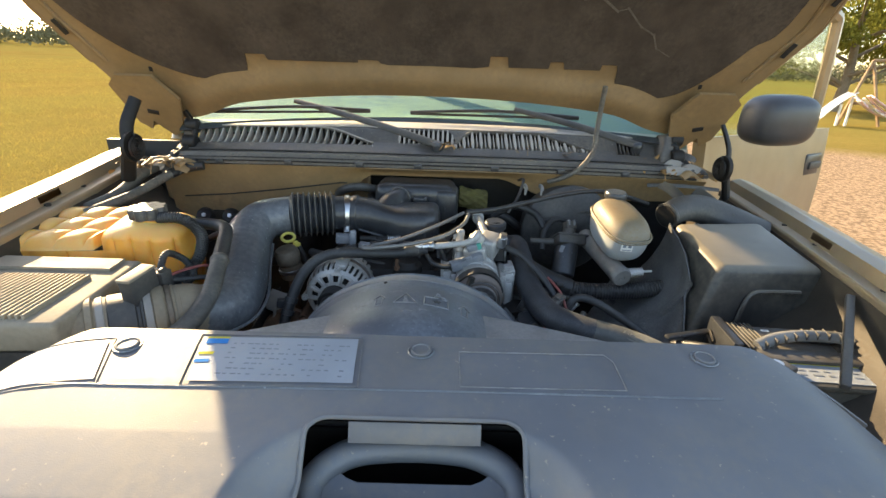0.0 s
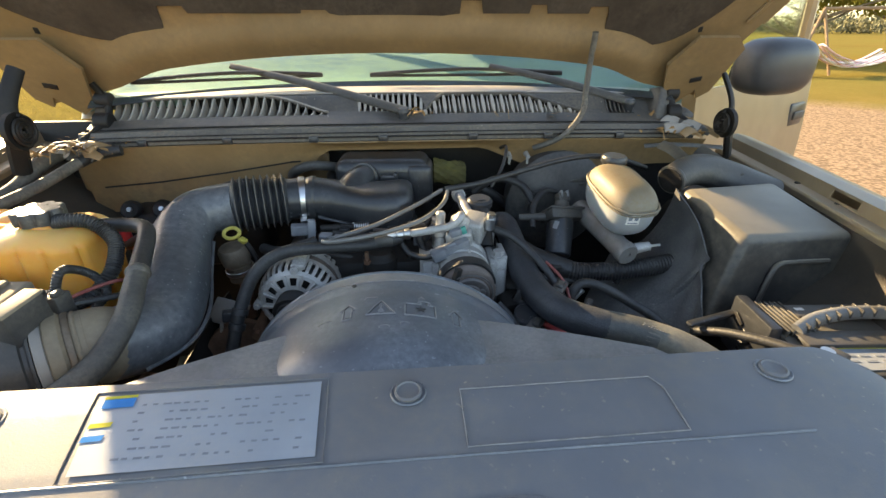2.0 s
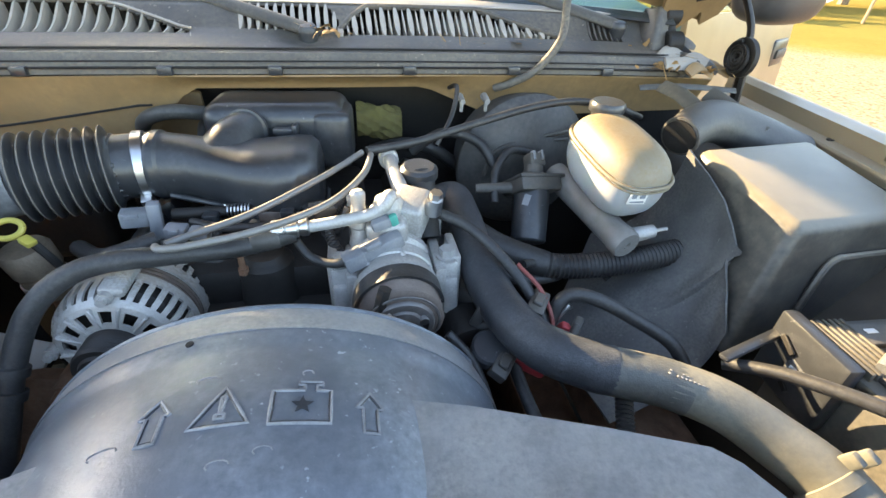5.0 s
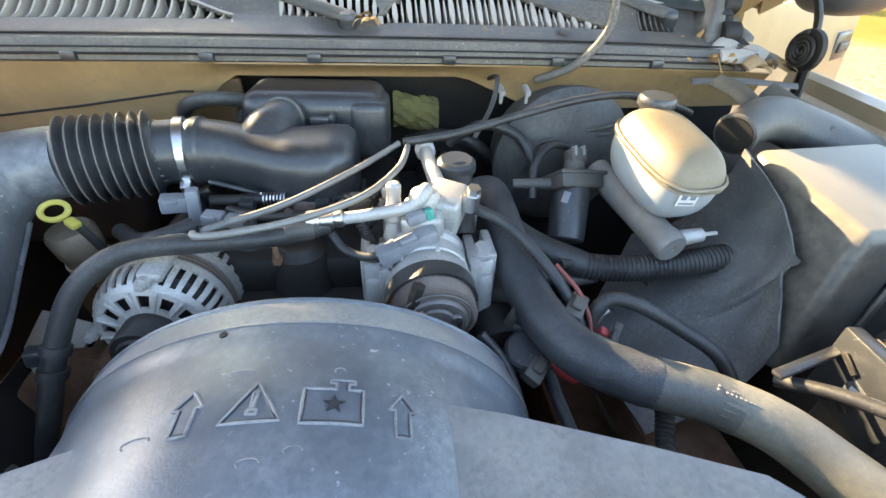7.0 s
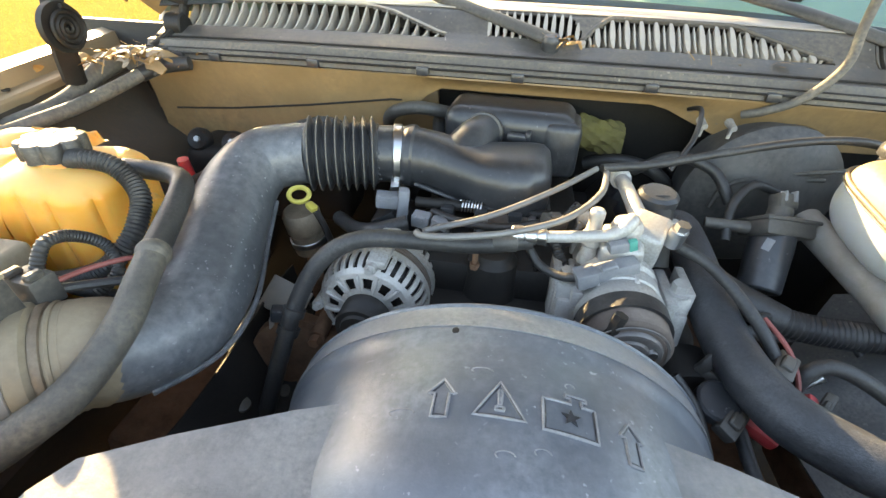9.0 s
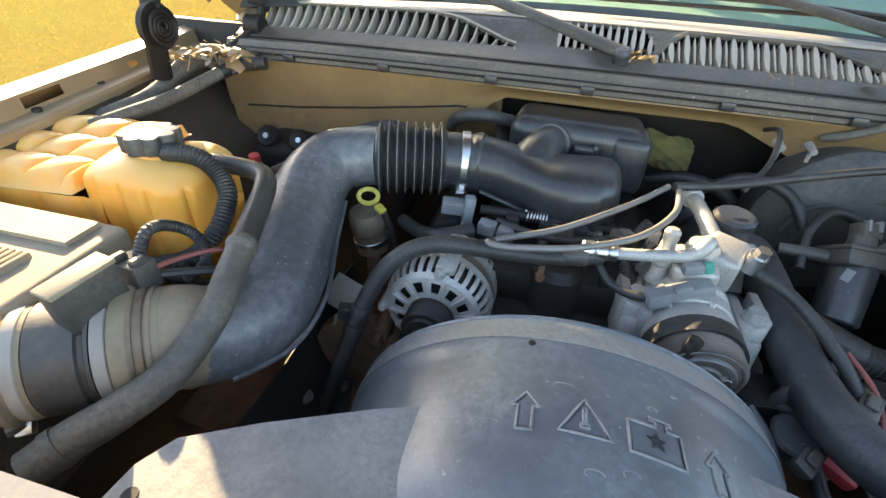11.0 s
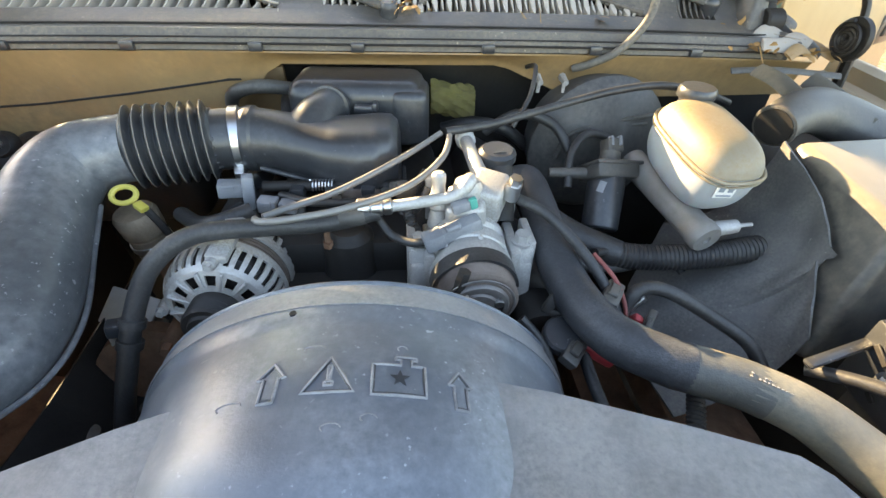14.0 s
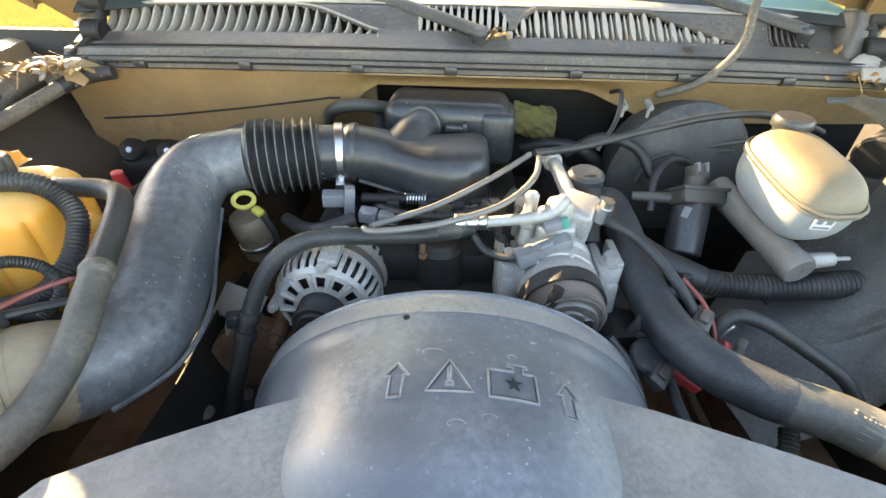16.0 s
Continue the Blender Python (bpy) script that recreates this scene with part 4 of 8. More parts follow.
def build_hinges():
    for sx, x, y in ((-1, -0.735, 1.375), (1, 0.725, 1.375)):
        bm = BM()
        add_tube(bm, [(x + sx * 0.03, y - 0.06, 1.190), (x, y - 0.01, 1.225), (x - sx * 0.005, y + 0.015, 1.268), (x + sx * 0.015, y + 0.010, 1.315)], [0.020, 0.018, 0.018, 0.016], 10, 6, flat=0.5)
        arm = part("hood_hinge", bm, M_DARK, truck, "dark dusty steel hood hinge")
        for dy, dz, r in ((-0.015, 1.228, 0.022), (0.012, 1.275, 0.018)):
            bm = BM()
            add_cyl(bm, (x - sx * 0.020, y + dy, dz), (x + sx * 0.016, y + dy, dz), r, None, 20, 0.003)
            part("pivot", bm, M_DARK, arm)
        bm = BM()
        add_box(bm, (x + sx * 0.02, y - 0.045, 1.192), (0.075, 0.085, 0.010), R(8, sx * 6, sx * 12), 0.003)
        part("foot_plate", bm, M_DUSTBLACK, arm)


build_hinges()


def build_leaf():
    rnd = random.Random(8)
    t = thing("dry_leaf", (0.64, 1.37, 1.20), "crumpled orange dry leaf on the cowl", "leaf")
    bm = BM()

    def f(u, v):
        return Vector((0.615 + 0.055 * u, 1.355 + 0.03 * v, 1.208 + 0.016 * math.sin(7 * u + 4 * v) * math.sin(5 * v + 1) + 0.014 * u))
    add_sheet(bm, f, 10, 6, 0.001)
    part("blade", bm, M_LEAF, t)


build_leaf()

# ---- dry leaves and twigs caught at the cowl ----
def build_litter(name, cx, cy, cz, sx, sy, n, seed, label):
    rnd = random.Random(seed)
    verts, faces = [], []
    for k in range(n):
        c = Vector((cx + rnd.gauss(0, sx), cy + rnd.gauss(0, sy), cz + abs(rnd.gauss(0, 0.006))))
        m = R(rnd.uniform(-35, 35), rnd.uniform(-35, 35), rnd.uniform(0, 360))
        if rnd.random() < 0.45:
            l, w = rnd.uniform(0.008, 0.028), rnd.uniform(0.0006, 0.0014)
            q = [(-l, -w, 0), (l, -w, 0.004), (l, w, 0.004), (-l, w, 0), (0, 0, 0.002)]
            f = [(0, 1, 4), (1, 2, 4), (2, 3, 4), (3, 0, 4)]
        else:
            l = rnd.uniform(0.006, 0.016)
            q = [(-l, 0, 0), (-l * 0.3, -l * 0.5, 0.25 * l), (l * 0.6, -l * 0.4, 0.2 * l), (l, 0, 0), (l * 0.6, l * 0.4, 0.25 * l), (-l * 0.3, l * 0.5, 0.2 * l)]
            f = [(0, 1, 5), (1, 2, 4, 5), (2, 3, 4)]
        o = len(verts)
        verts += [tuple(c + m @ Vector(p)) for p in q]
        faces += [tuple(o + i for i in t) for t in f]
    me = bpy.data.meshes.new(name)
    me.from_pydata(verts, [], faces)
    me.materials.append(M_LEAF)
    tagged(new(name, me), label, "leaf litter", kind="stuff")


build_litter("leaf_litter", 0.70, 1.29, 1.192, 0.040, 0.030, 60, 4, "dry brown leaves and twigs at the cowl corner")
build_litter("leaf_litter", -0.74, 1.22, 1.190, 0.04, 0.035, 70, 5, "dry brown leaves and twigs at the cowl corner")
build_litter("leaf_litter", 0.02, 1.35, 1.238, 0.030, 0.010, 16, 6, "dry twigs caught at the wiper pivot")
build_litter("leaf_litter", 0.33, 1.345, 1.222, 0.06, 0.006, 12, 7, "dry twigs on the cowl panel")


# ---- radiator cover ----
def cover_z(x, y):
    z = lin(y, (0.20, 0.30, 0.37, 0.44, 0.50, 0.535), (1.066, 1.092, 1.104, 1.113, 1.118, 1.119))
    e = (abs(x) / 0.180) ** 2.6 + (max(0.0, y - 0.275) / 0.122) ** 2.6
    z -= 0.034 * (1 - sstep(0.50, 1.0, e))
    side = max(0.0, abs(x) - 0.40)
    return z - 0.88 * side * side - 0.25 * sstep(0.43, 0.58, abs(x)) * max(0.0, abs(x) - 0.45)


def build_cover():
    t = thing("radiator_cover", (0, 0.4, 0.9), "grey plastic radiator cover with stickers", "engine cover")

    def f(u, v):
        x = -0.60 + 1.20 * u
        back = 0.535 - 0.10 * sstep(0.44, 0.56, abs(x)) - 0.25 * max(0, abs(x) - 0.50)
        y = 0.20 + (back - 0.20) * v
        return Vector((x, y, cover_z(x, y)))

    def hole(u, v):
        x = -0.60 + 1.20 * u
        y = 0.20 + 0.335 * v
        cx, cy = max(0.0, abs(x) - 0.094), max(0.0, y - 0.371)
        return y > 0.316 and math.hypot(cx, cy) < 0.0235
    bm = BM()
    add_sheet(bm, f, 240, 130, 0.004, hole)
    part("panel", bm, M_COVER, t)
    bm = BM()
    add_sheet(bm, lambda u, v: Vector((-0.56 + 1.12 * u, 0.532 - 0.085 * sstep(0.44, 0.56, abs(-0.56 + 1.12 * u)) + 0.012 * v, cover_z(-0.56 + 1.12 * u, 0.53) - 0.002 - 0.06 * v)), 40, 3, 0.003)
    part("rear_lip", bm, M_COVER, t)
    # well is near-black: the shade inside the handle opening is in its colour
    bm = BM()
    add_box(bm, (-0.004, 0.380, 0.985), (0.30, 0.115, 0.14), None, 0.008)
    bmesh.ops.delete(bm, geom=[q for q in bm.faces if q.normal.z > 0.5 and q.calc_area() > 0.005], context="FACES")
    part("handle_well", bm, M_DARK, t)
    ARCH = [(-0.112, 0.340, 1.030), (-0.114, 0.362, 1.036), (-0.098, 0.385, 1.044), (-0.064, 0.401, 1.050), (0.0, 0.406, 1.052), (0.062, 0.402, 1.050), (0.099, 0.386, 1.044), (0.115, 0.364, 1.036), (0.113, 0.340, 1.030)]
    bm = BM()
    add_tube(bm, ARCH, 0.0190, 20, 8, flat=0.85)
    part("grip", bm, M_COVER, t)
    bm = BM()
    add_tube(bm, [(x * 0.985, y - 0.0, z + 0.0135) for x, y, z in ARCH], 0.0022, 6, 8)
    part("grip_ridge", bm, M_COVER, t)
    bm = BM()
    add_sheet(bm, lambda u, v: Vector((-0.118 + 0.236 * u, 0.386 - 0.07 * v, 1.046 - 0.012 * v - 0.004 * sstep(0.4, 0.5, abs(u - 0.5)))), 160, 60, 0.006, lambda u, v: v < 0.30 and abs(u - 0.5) < 0.36 - 0.10 * (v / 0.30) ** 3)
    part("grip_base", bm, M_COVER, t)
    bm = BM()
    add_box(bm, (-0.001, 0.3935, 1.086), (0.148, 0.004, 0.024), R(-25, 0, 0), 0.0015)
    part("latch_tab", bm, M_COVER, t)
    bm = BM()
    loop = [(-0.1175, 0.316), (-0.1175, 0.345)] + [(-0.094 - 0.0235 * math.cos(a), 0.371 + 0.0235 * math.sin(a)) for a in (math.pi * k / 20 for k in range(11))]
    loop += [(-x, y) for x, y in reversed(loop)]
    add_tube(bm, [Vector((x, y, cover_z(x, y) - 0.001)) for x, y in loop], 0.0030, 8, 1, smooth_path=False)
    part("opening_rim", bm, M_COVER, t)
    bm = BM()
    for k in range(5):
        add_box(bm, (-0.001, 0.3735 + 0.003 * k, 1.012), (0.165, 0.0012, 0.012))
    part("slot_fins", bm, M_DARK, t)

    def lay(x, y, n):
        return Vector((x, y, cover_z(x, y) + 0.0008 + n))

    def decal(name, quad, material, label, h=0.0008, nx=14, ny=5, parent=t):
        bm = BM()
        (x0, y0), (x1, y1), (x2, y2), (x3, y3) = quad

        def g(u, v):
            ax, ay = x0 + (x1 - x0) * u, y0 + (y1 - y0) * u
            bx, by = x3 + (x2 - x3) * u, y3 + (y2 - y3) * u
            return lay(ax + (bx - ax) * v, ay + (by - ay) * v, h)
        add_sheet(bm, g, nx, ny)
        return part(name, bm, material, parent, label)
    st = decal("sticker", ((-0.290, 0.518), (-0.085, 0.522), (-0.078, 0.440), (-0.272, 0.437)), M_STICKER, "silver emissions sticker with blue and yellow corner")
    rnd = random.Random(2)
    for i in range(17):
        for j in range(7):
            if rnd.random() < 0.34:
                continue
            x, y = -0.245 + 0.0092 * i, 0.448 + 0.0092 * j
            w = rnd.uniform(0.003, 0.0075)
            decal("text_bar", ((x, y + 0.0022), (x + w, y + 0.0022), (x + w, y), (x, y)), M_INK, "", 0.0016, 1, 1, st)
    decal("blue_band", ((-0.283, 0.513), (-0.255, 0.514), (-0.253, 0.503), (-0.281, 0.502)), M_BLUE, "", 0.0016, 2, 1, st)
    decal("yellow_band", ((-0.284, 0.517), (-0.255, 0.518), (-0.255, 0.5145), (-0.284, 0.5135)), M_YINK, "", 0.0016, 2, 1, st)
    decal("yellow_band", ((-0.281, 0.486), (-0.262, 0.487), (-0.262, 0.482), (-0.281, 0.481)), M_YINK, "", 0.0016, 2, 1, st)
    decal("blue_band", ((-0.280, 0.473), (-0.262, 0.474), (-0.262, 0.468), (-0.280, 0.467)), M_BLUE, "", 0.0016, 2, 1, st)
    decal("white_label", ((-0.545, 0.485), (-0.408, 0.505), (-0.380, 0.436), (-0.52, 0.418)), M_WHITE, "blank white paper label")
    # embossed frames and crease
    for name, loop in (("sticker_frame", [(-0.296, 0.524), (-0.079, 0.527), (-0.071, 0.435), (-0.278, 0.431)]), ("blank_frame", [(0.050, 0.502), (0.240, 0.504), (0.249, 0.490), (0.249, 0.441), (0.050, 0.440)]), ("label_frame", [(-0.55, 0.49), (-0.403, 0.511), (-0.374, 0.431), (-0.525, 0.412)])):
        bm = BM()
        pts = []
        for a, b in zip(loop, loop[1:] + loop[:1]):
            pts += [lay(a[0] + (b[0] - a[0]) * k / 6, a[1] + (b[1] - a[1]) * k / 6, 0.0) for k in range(6)]
        add_tube(bm, pts + pts[:1], 0.0007, 6, 1, smooth_path=False)
        part(name, bm, M_LINE if name == "blank_frame" else M_COVER, t)
    bm = BM()
    add_tube(bm, [lay(-0.50 + 0.86 * k / 40, 0.428 + 0.005 * sstep(-0.5, 0.1, -0.5 + 0.86 * k / 40), -0.0006) for k in range(41)], 0.0014, 6, 1, smooth_path=False)
    part("crease", bm, M_SHROUD, t)
    for x, y in ((0.0, 0.502), (-0.379, 0.497), (0.373, 0.503)):
        bm = BM()
        add_rev(bm, [(0.0135, 0), (0.0135, 0.003), (0.0115, 0.004), (0.0105, 0.0025), (0.004, 0.002), (0.0, 0.002)], (x, y, cover_z(x, y)), (0, 0, 1), 24)
        pin = part("push_pin", bm, M_COVER, t, "grey plastic push pin")
        bm = BM()
        add_rev(bm, [(0.0135, 0.0005), (0.0155, 0.0014), (0.0165, 0.0014), (0.0175, 0.0003)], (x, y, cover_z(x, y)), (0, 0, 1), 24, False)
        part("pin_ring", bm, M_SHROUD, pin)


build_cover()


# ---- fan shroud ----
SC = Vector((-0.033, 0.0, 0.850))


def build_shroud():
    t = thing("fan_shroud", (0, 0.7, 0.7), "dusty grey plastic fan shroud with embossed symbols", "fan shroud")

    def radii(v):
        front = 0.036 * (1 - sstep(0.0, 0.45, v)) ** 2
        lip = 0.003 * sstep(0.80, 0.84, v) - 0.004 * sstep(0.9, 1.0, v)
        return 0.243 - front + 0.008 * sstep(0.6, 1.0, v) + lip, 0.237 - front - 0.011 * sstep(0.55, 0.95, v) + lip

    def dome(u, v):
        a = radians(-8 + 196 * u)
        rx, rz = radii(v)
        bulge = 0.004 * math.sin(math.pi * min(1, v * 1.1)) * math.sin(a)
        return Vector((SC.x + rx * math.cos(a), 0.536 + 0.279 * v, SC.z + rz * math.sin(a) + bulge))
    bm = BM()
    add_sheet(bm, dome, 90, 40, 0.003)
    part("dome", bm, M_SHROUD, t)
    bm = BM()
    add_sheet(bm, lambda u, v: SC + (dome(u, 0.875 + 0.125 * v) - SC) * 1.006 - Vector((0, 0.006 * (dome(u, 0.875 + 0.125 * v).y), 0)), 90, 6, 0.001)
    part("rim_band", bm, M_SCUFF, t, "scuffed rim band")
    bm = BM()
    pts = [dome(u / 60, 1.0) for u in range(61)]
    add_tube(bm, pts, 0.0035, 8, 1, smooth_path=False)
    part("rim", bm, M_SHROUD, t)
    for pts in ([(-0.10, 0.560), (-0.10, 0.72), (-0.205, 0.681), (-0.29, 0.642), (-0.345, 0.612), (-0.360, 0.585), (-0.365, 0.53), (-0.20, 0.52), (-0.10, 0.52)], [(0.04, 0.52), (0.20, 0.52), (0.365, 0.53), (0.352, 0.585), (0.340, 0.612), (0.325, 0.628), (0.25, 0.658), (0.148, 0.695), (0.06, 0.72), (0.04, 0.56)]):
        bm = BM()
        add_prism(bm, pts, lambda x, y, n: Vector((x, y, 1.050 - n)), 0.006)
        part("wing", bm, M_SCUFF, t, "dusty shroud wing")
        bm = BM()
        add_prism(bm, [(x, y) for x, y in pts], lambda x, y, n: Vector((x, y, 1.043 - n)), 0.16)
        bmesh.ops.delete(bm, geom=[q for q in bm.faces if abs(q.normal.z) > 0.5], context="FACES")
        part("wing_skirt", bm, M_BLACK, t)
    bm = BM()
    add_cyl(bm, (-0.345, 0.565, 1.049), (-0.345, 0.565, 1.0512), 0.006, None, 14)
    part("wing_hole", bm, M_DARK, t)
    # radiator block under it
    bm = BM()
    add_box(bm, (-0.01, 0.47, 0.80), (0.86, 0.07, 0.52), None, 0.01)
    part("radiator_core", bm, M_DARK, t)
    # hole
    def on(x, y, n=0.0):
        v = (y - 0.536) / 0.279
        rx, rz = radii(v)
        c = (x - SC.x) / rx
        sn = math.sqrt(max(0.0, 1 - c * c))
        return Vector((x + n * c, y, SC.z + (rz + n) * sn + 0.004 * math.sin(math.pi * min(1, v * 1.1)) * sn))
    bm = BM()
    add_cyl(bm, on(-0.081, 0.773, -0.004), on(-0.081, 0.773, 0.0012), 0.0034, None, 12)
    part("drain_hole", bm, M_DARK, t)

    def outline(loop, n):
        pts = []
        for a, b in zip(loop, loop[1:] + loop[:1]):
            pts += [on(a[0] + (b[0] - a[0]) * k / 4, a[1] + (b[1] - a[1]) * k / 4, n) for k in range(4)]
        return pts + pts[:1]

    def emboss(name, loops):
        """Each symbol is a dark tube, for groove shade, with a worn pale edge."""
        bm = BM()
        for loop in loops:
            cx, cy = sum(p[0] for p in loop) / len(loop), sum(p[1] for p in loop) / len(loop)
            size = max(math.hypot(x - cx, y - cy) for x, y in loop)
            k = 1 + 0.0023 / size
            add_tube(bm, outline([(cx + (x - cx) * k, cy + (y - cy) * k) for x, y in loop], 0.0004), 0.0013, 6, 1, smooth_path=False)
        edge = part(name, bm, M_LINE, t, "embossed warning symbol")
        bm = BM()
        for loop in loops:
            add_tube(bm, outline(loop, 0.0), 0.0011, 6, 1, smooth_path=False)
        part("groove", bm, M_BLACK, edge)

    def arrow(cx, cy, w=1.0, lean=0.0):
        return [(cx + lean * (q + 0.013) + p * w, cy + q) for p, q in ((0, 0.019), (0.0095, 0.006), (0.005, 0.006), (0.005, -0.013), (-0.005, -0.013), (-0.005, 0.006), (-0.0095, 0.006))]
    emboss("arrow_symbol", [arrow(-0.081, 0.6875)])
    emboss("arrow_symbol", [arrow(0.066, 0.6835, 0.92)])
    emboss("triangle_symbol", [[(-0.036, 0.708), (-0.0185, 0.678), (-0.0535, 0.678)]])
    emboss("exclamation_symbol", [[(-0.037, 0.699), (-0.035, 0.699), (-0.0355, 0.690), (-0.0365, 0.690)], [(-0.037, 0.685), (-0.035, 0.685), (-0.035, 0.684), (-0.037, 0.684)]])
    emboss("battery_symbol", [[(-0.002, 0.703), (0.019, 0.703), (0.019, 0.708), (0.015, 0.708), (0.015, 0.711), (0.031, 0.711), (0.031, 0.708), (0.027, 0.708), (0.027, 0.703), (0.037, 0.703), (0.037, 0.676), (-0.002, 0.676)]])
    star = [(0.018 + (0.0078 if k % 2 == 0 else 0.0033) * math.sin(k * math.pi / 5), 0.690 + (0.0078 if k % 2 == 0 else 0.0033) * math.cos(k * math.pi / 5)) for k in range(10)]
    bm = BM()
    add_prism(bm, star, lambda x, y, n: on(x, y, 0.0002 + n), 0.0010)
    part("star_symbol", bm, M_BLACK, t, "embossed warning symbol")
    # worn casting marks
    for cx, cy, w in ((-0.052, 0.722, 0.009), (0.020, 0.722, 0.004), (-0.110, 0.676, 0.010), (-0.030, 0.648, 0.007), (-0.004, 0.655, 0.006)):
        bm = BM()
        add_tube(bm, [on(cx + w * math.cos(q * 0.55), cy + 0.0035 * math.sin(q * 0.55), 0.0002) for q in range(8)], 0.0006, 6, 1, smooth_path=False)
        part("worn_mark", bm, M_LINE, t)


build_shroud()


# ---- intake ----
def build_air_box():
    t = thing("air_filter_box", (-0.70, 0.68, 0.85), "dusty tan air filter box with ribbed lid", "air filter box")
    rot = R(0, 0, 4)

    def P(u, v, z):
        # u across, v back; corners of the lid top
        a, b = Vector((-0.85, 0.55, 0)), Vector((-0.540, 0.568, 0))
        c, d = Vector((-0.555, 0.800, 0)), Vector((-0.82, 0.80, 0))
        return a.lerp(b, u).lerp(d.lerp(c, u), v) + Vector((0, 0, z))
    bm = BM()
    add_prism(bm, [(0, 0), (1, 0), (1, 1), (0, 1)], lambda u, v, n: P(u, v, 1.098 - n), 0.05)
    bmesh.ops.bevel(bm, geom=bm.edges[:], offset=0.008, segments=3, profile=0.5, affect="EDGES")
    lid = part("lid", bm, M_BEIGE, t)
    bm = BM()
    add_prism(bm, [(0.02, 0.02), (0.98, 0.02), (0.98, 0.98), (0.02, 0.98)], lambda u, v, n: P(u, v, 1.045 - n), 0.17)
    part("base", bm, M_DUSTBLACK, t)
    bm = BM()
    add_prism(bm, [(0.06, 0.76), (0.90, 0.76), (0.90, 0.95), (0.06, 0.95)], lambda u, v, n: P(u, v, 1.0985 + n), 0.006)
    part("raised_panel", bm, M_BEIGE, lid)
    for k in range(27):
        u = 0.03 + 0.80 * k / 26
        bm = BM()
        a, b = P(u, 0.06, 1.1005), P(u, 0.66, 1.1005)
        add_box(bm, (a + b) / 2, (0.0052, (b - a).length, 0.010), Matrix.Rotation(math.atan2((b - a).y, (b - a).x) - math.pi / 2, 3, "Z"), 0.0014, 1)
        part("rib", bm, M_BEIGE, lid)


build_air_box()


MAF_AT = Vector((-0.556, 0.638, 1.038))
MAF_AX = Vector((0.81, 0.58, -0.06)).normalized()


def build_maf():
    t = thing("airflow_meter", (-0.52, 0.66, 0.95), "dusty grey airflow meter with a sensor box and pale clamps", "airflow meter")
    ax, o = MAF_AX, MAF_AT
    bm = BM()
    add_rev(bm, [(0.052, -0.03), (0.054, 0.0), (0.059, 0.002), (0.060, 0.010), (0.055, 0.013), (0.055, 0.030)], o, ax, 44)
    part("inlet_tube", bm, M_BOOT, t)
    bm = BM()
    add_rev(bm, [(0.054, 0.030), (0.056, 0.032), (0.056, 0.068), (0.053, 0.070), (0.053, 0.074), (0.057, 0.076), (0.057, 0.079)], o, ax, 44)
    part("body", bm, M_DUSTBLACK, t, "dusty grey plastic body")
    for h, r, w in ((0.015, 0.0552, 0.011), (0.080, 0.0565, 0.012)):
        bm = BM()
        add_rev(bm, [(r, h), (r + 0.0012, h + 0.001), (r + 0.0012, h + w - 0.001), (r, h + w)], o, ax, 44, False)
        clamp = part("clamp", bm, M_SLAT, t, "dusty pale hose clamp")
        bm = BM()
        add_box(bm, o + ax * (h + w * 0.5) + Vector((0.012, -0.040, -0.042)), (0.014, 0.020, 0.012), R(40, 0, 35), 0.002)
        add_cyl(bm, o + ax * (h + w * 0.5) + Vector((0.006, -0.052, -0.040)), o + ax * (h + w * 0.5) + Vector((0.014, -0.040, -0.040)), 0.006, None, 6)
        part("screw_housing", bm, M_STEEL, clamp)
    # thin sensor box across the tube, with its plug at the far end
    rot = R(4, 0, -8)
    c = Vector((-0.487, 0.686, 1.096))
    bm = BM()
    add_box(bm, c + rot @ Vector((0, 0, -0.004)), (0.024, 0.058, 0.066), rot, 0.003, 2)
    part("sensor_box", bm, M_DUSTBLACK, t, "dusty sensor box")
    # sunlit top of the sensor box, made as a paler lid
    bm = BM()
    add_box(bm, c + rot @ Vector((0, 0, 0.0305)), (0.0255, 0.060, 0.005), rot, 0.0015, 2)
    part("sensor_lid", bm, M_BEIGE, t, "dusty sensor lid, sunlight put into its paler tan")
    bm = BM()
    add_cyl(bm, c + rot @ Vector((-0.004, -0.030, -0.045)), c + rot @ Vector((-0.006, -0.036, -0.046)), 0.009, 0.007, 14)
    part("screw_boss", bm, M_BOOT, t)
    p = Vector((-0.488, 0.738, 1.090))
    bm = BM()
    add_box(bm, p, (0.036, 0.026, 0.034), R(0, 0, -8), 0.003)
    plug = part("connector", bm, M_DUSTBLACK, t)
    for dx in (-0.011, 0.012):
        bm = BM()
        add_box(bm, p + Vector((dx, -0.004, 0.020)), (0.009, 0.016, 0.008), R(0, 0, -8), 0.002, 1)
        part("latch", bm, M_DUSTBLACK, plug)
    bm = BM()
    add_tube(bm, [p + Vector((0.0, 0.008, 0.014)), (-0.486, 0.764, 1.126), (-0.490, 0.795, 1.114), (-0.481, 0.816, 1.090), (-0.463, 0.803, 1.068), (-0.476, 0.780, 1.050)], 0.0068, 10, 8, 0.0010, 0.004)
    part("wire_loom", bm, M_RUBBER, t)
    bm = BM()
    add_tube(bm, [p + Vector((0.016, 0.010, 0.004)), (-0.460, 0.775, 1.092), (-0.436, 0.800, 1.090), (-0.425, 0.815, 1.075)], 0.0028, 8, 8)
    part("wire", bm, M_REDWIRE, t, "faded red wire")
    bm = BM()
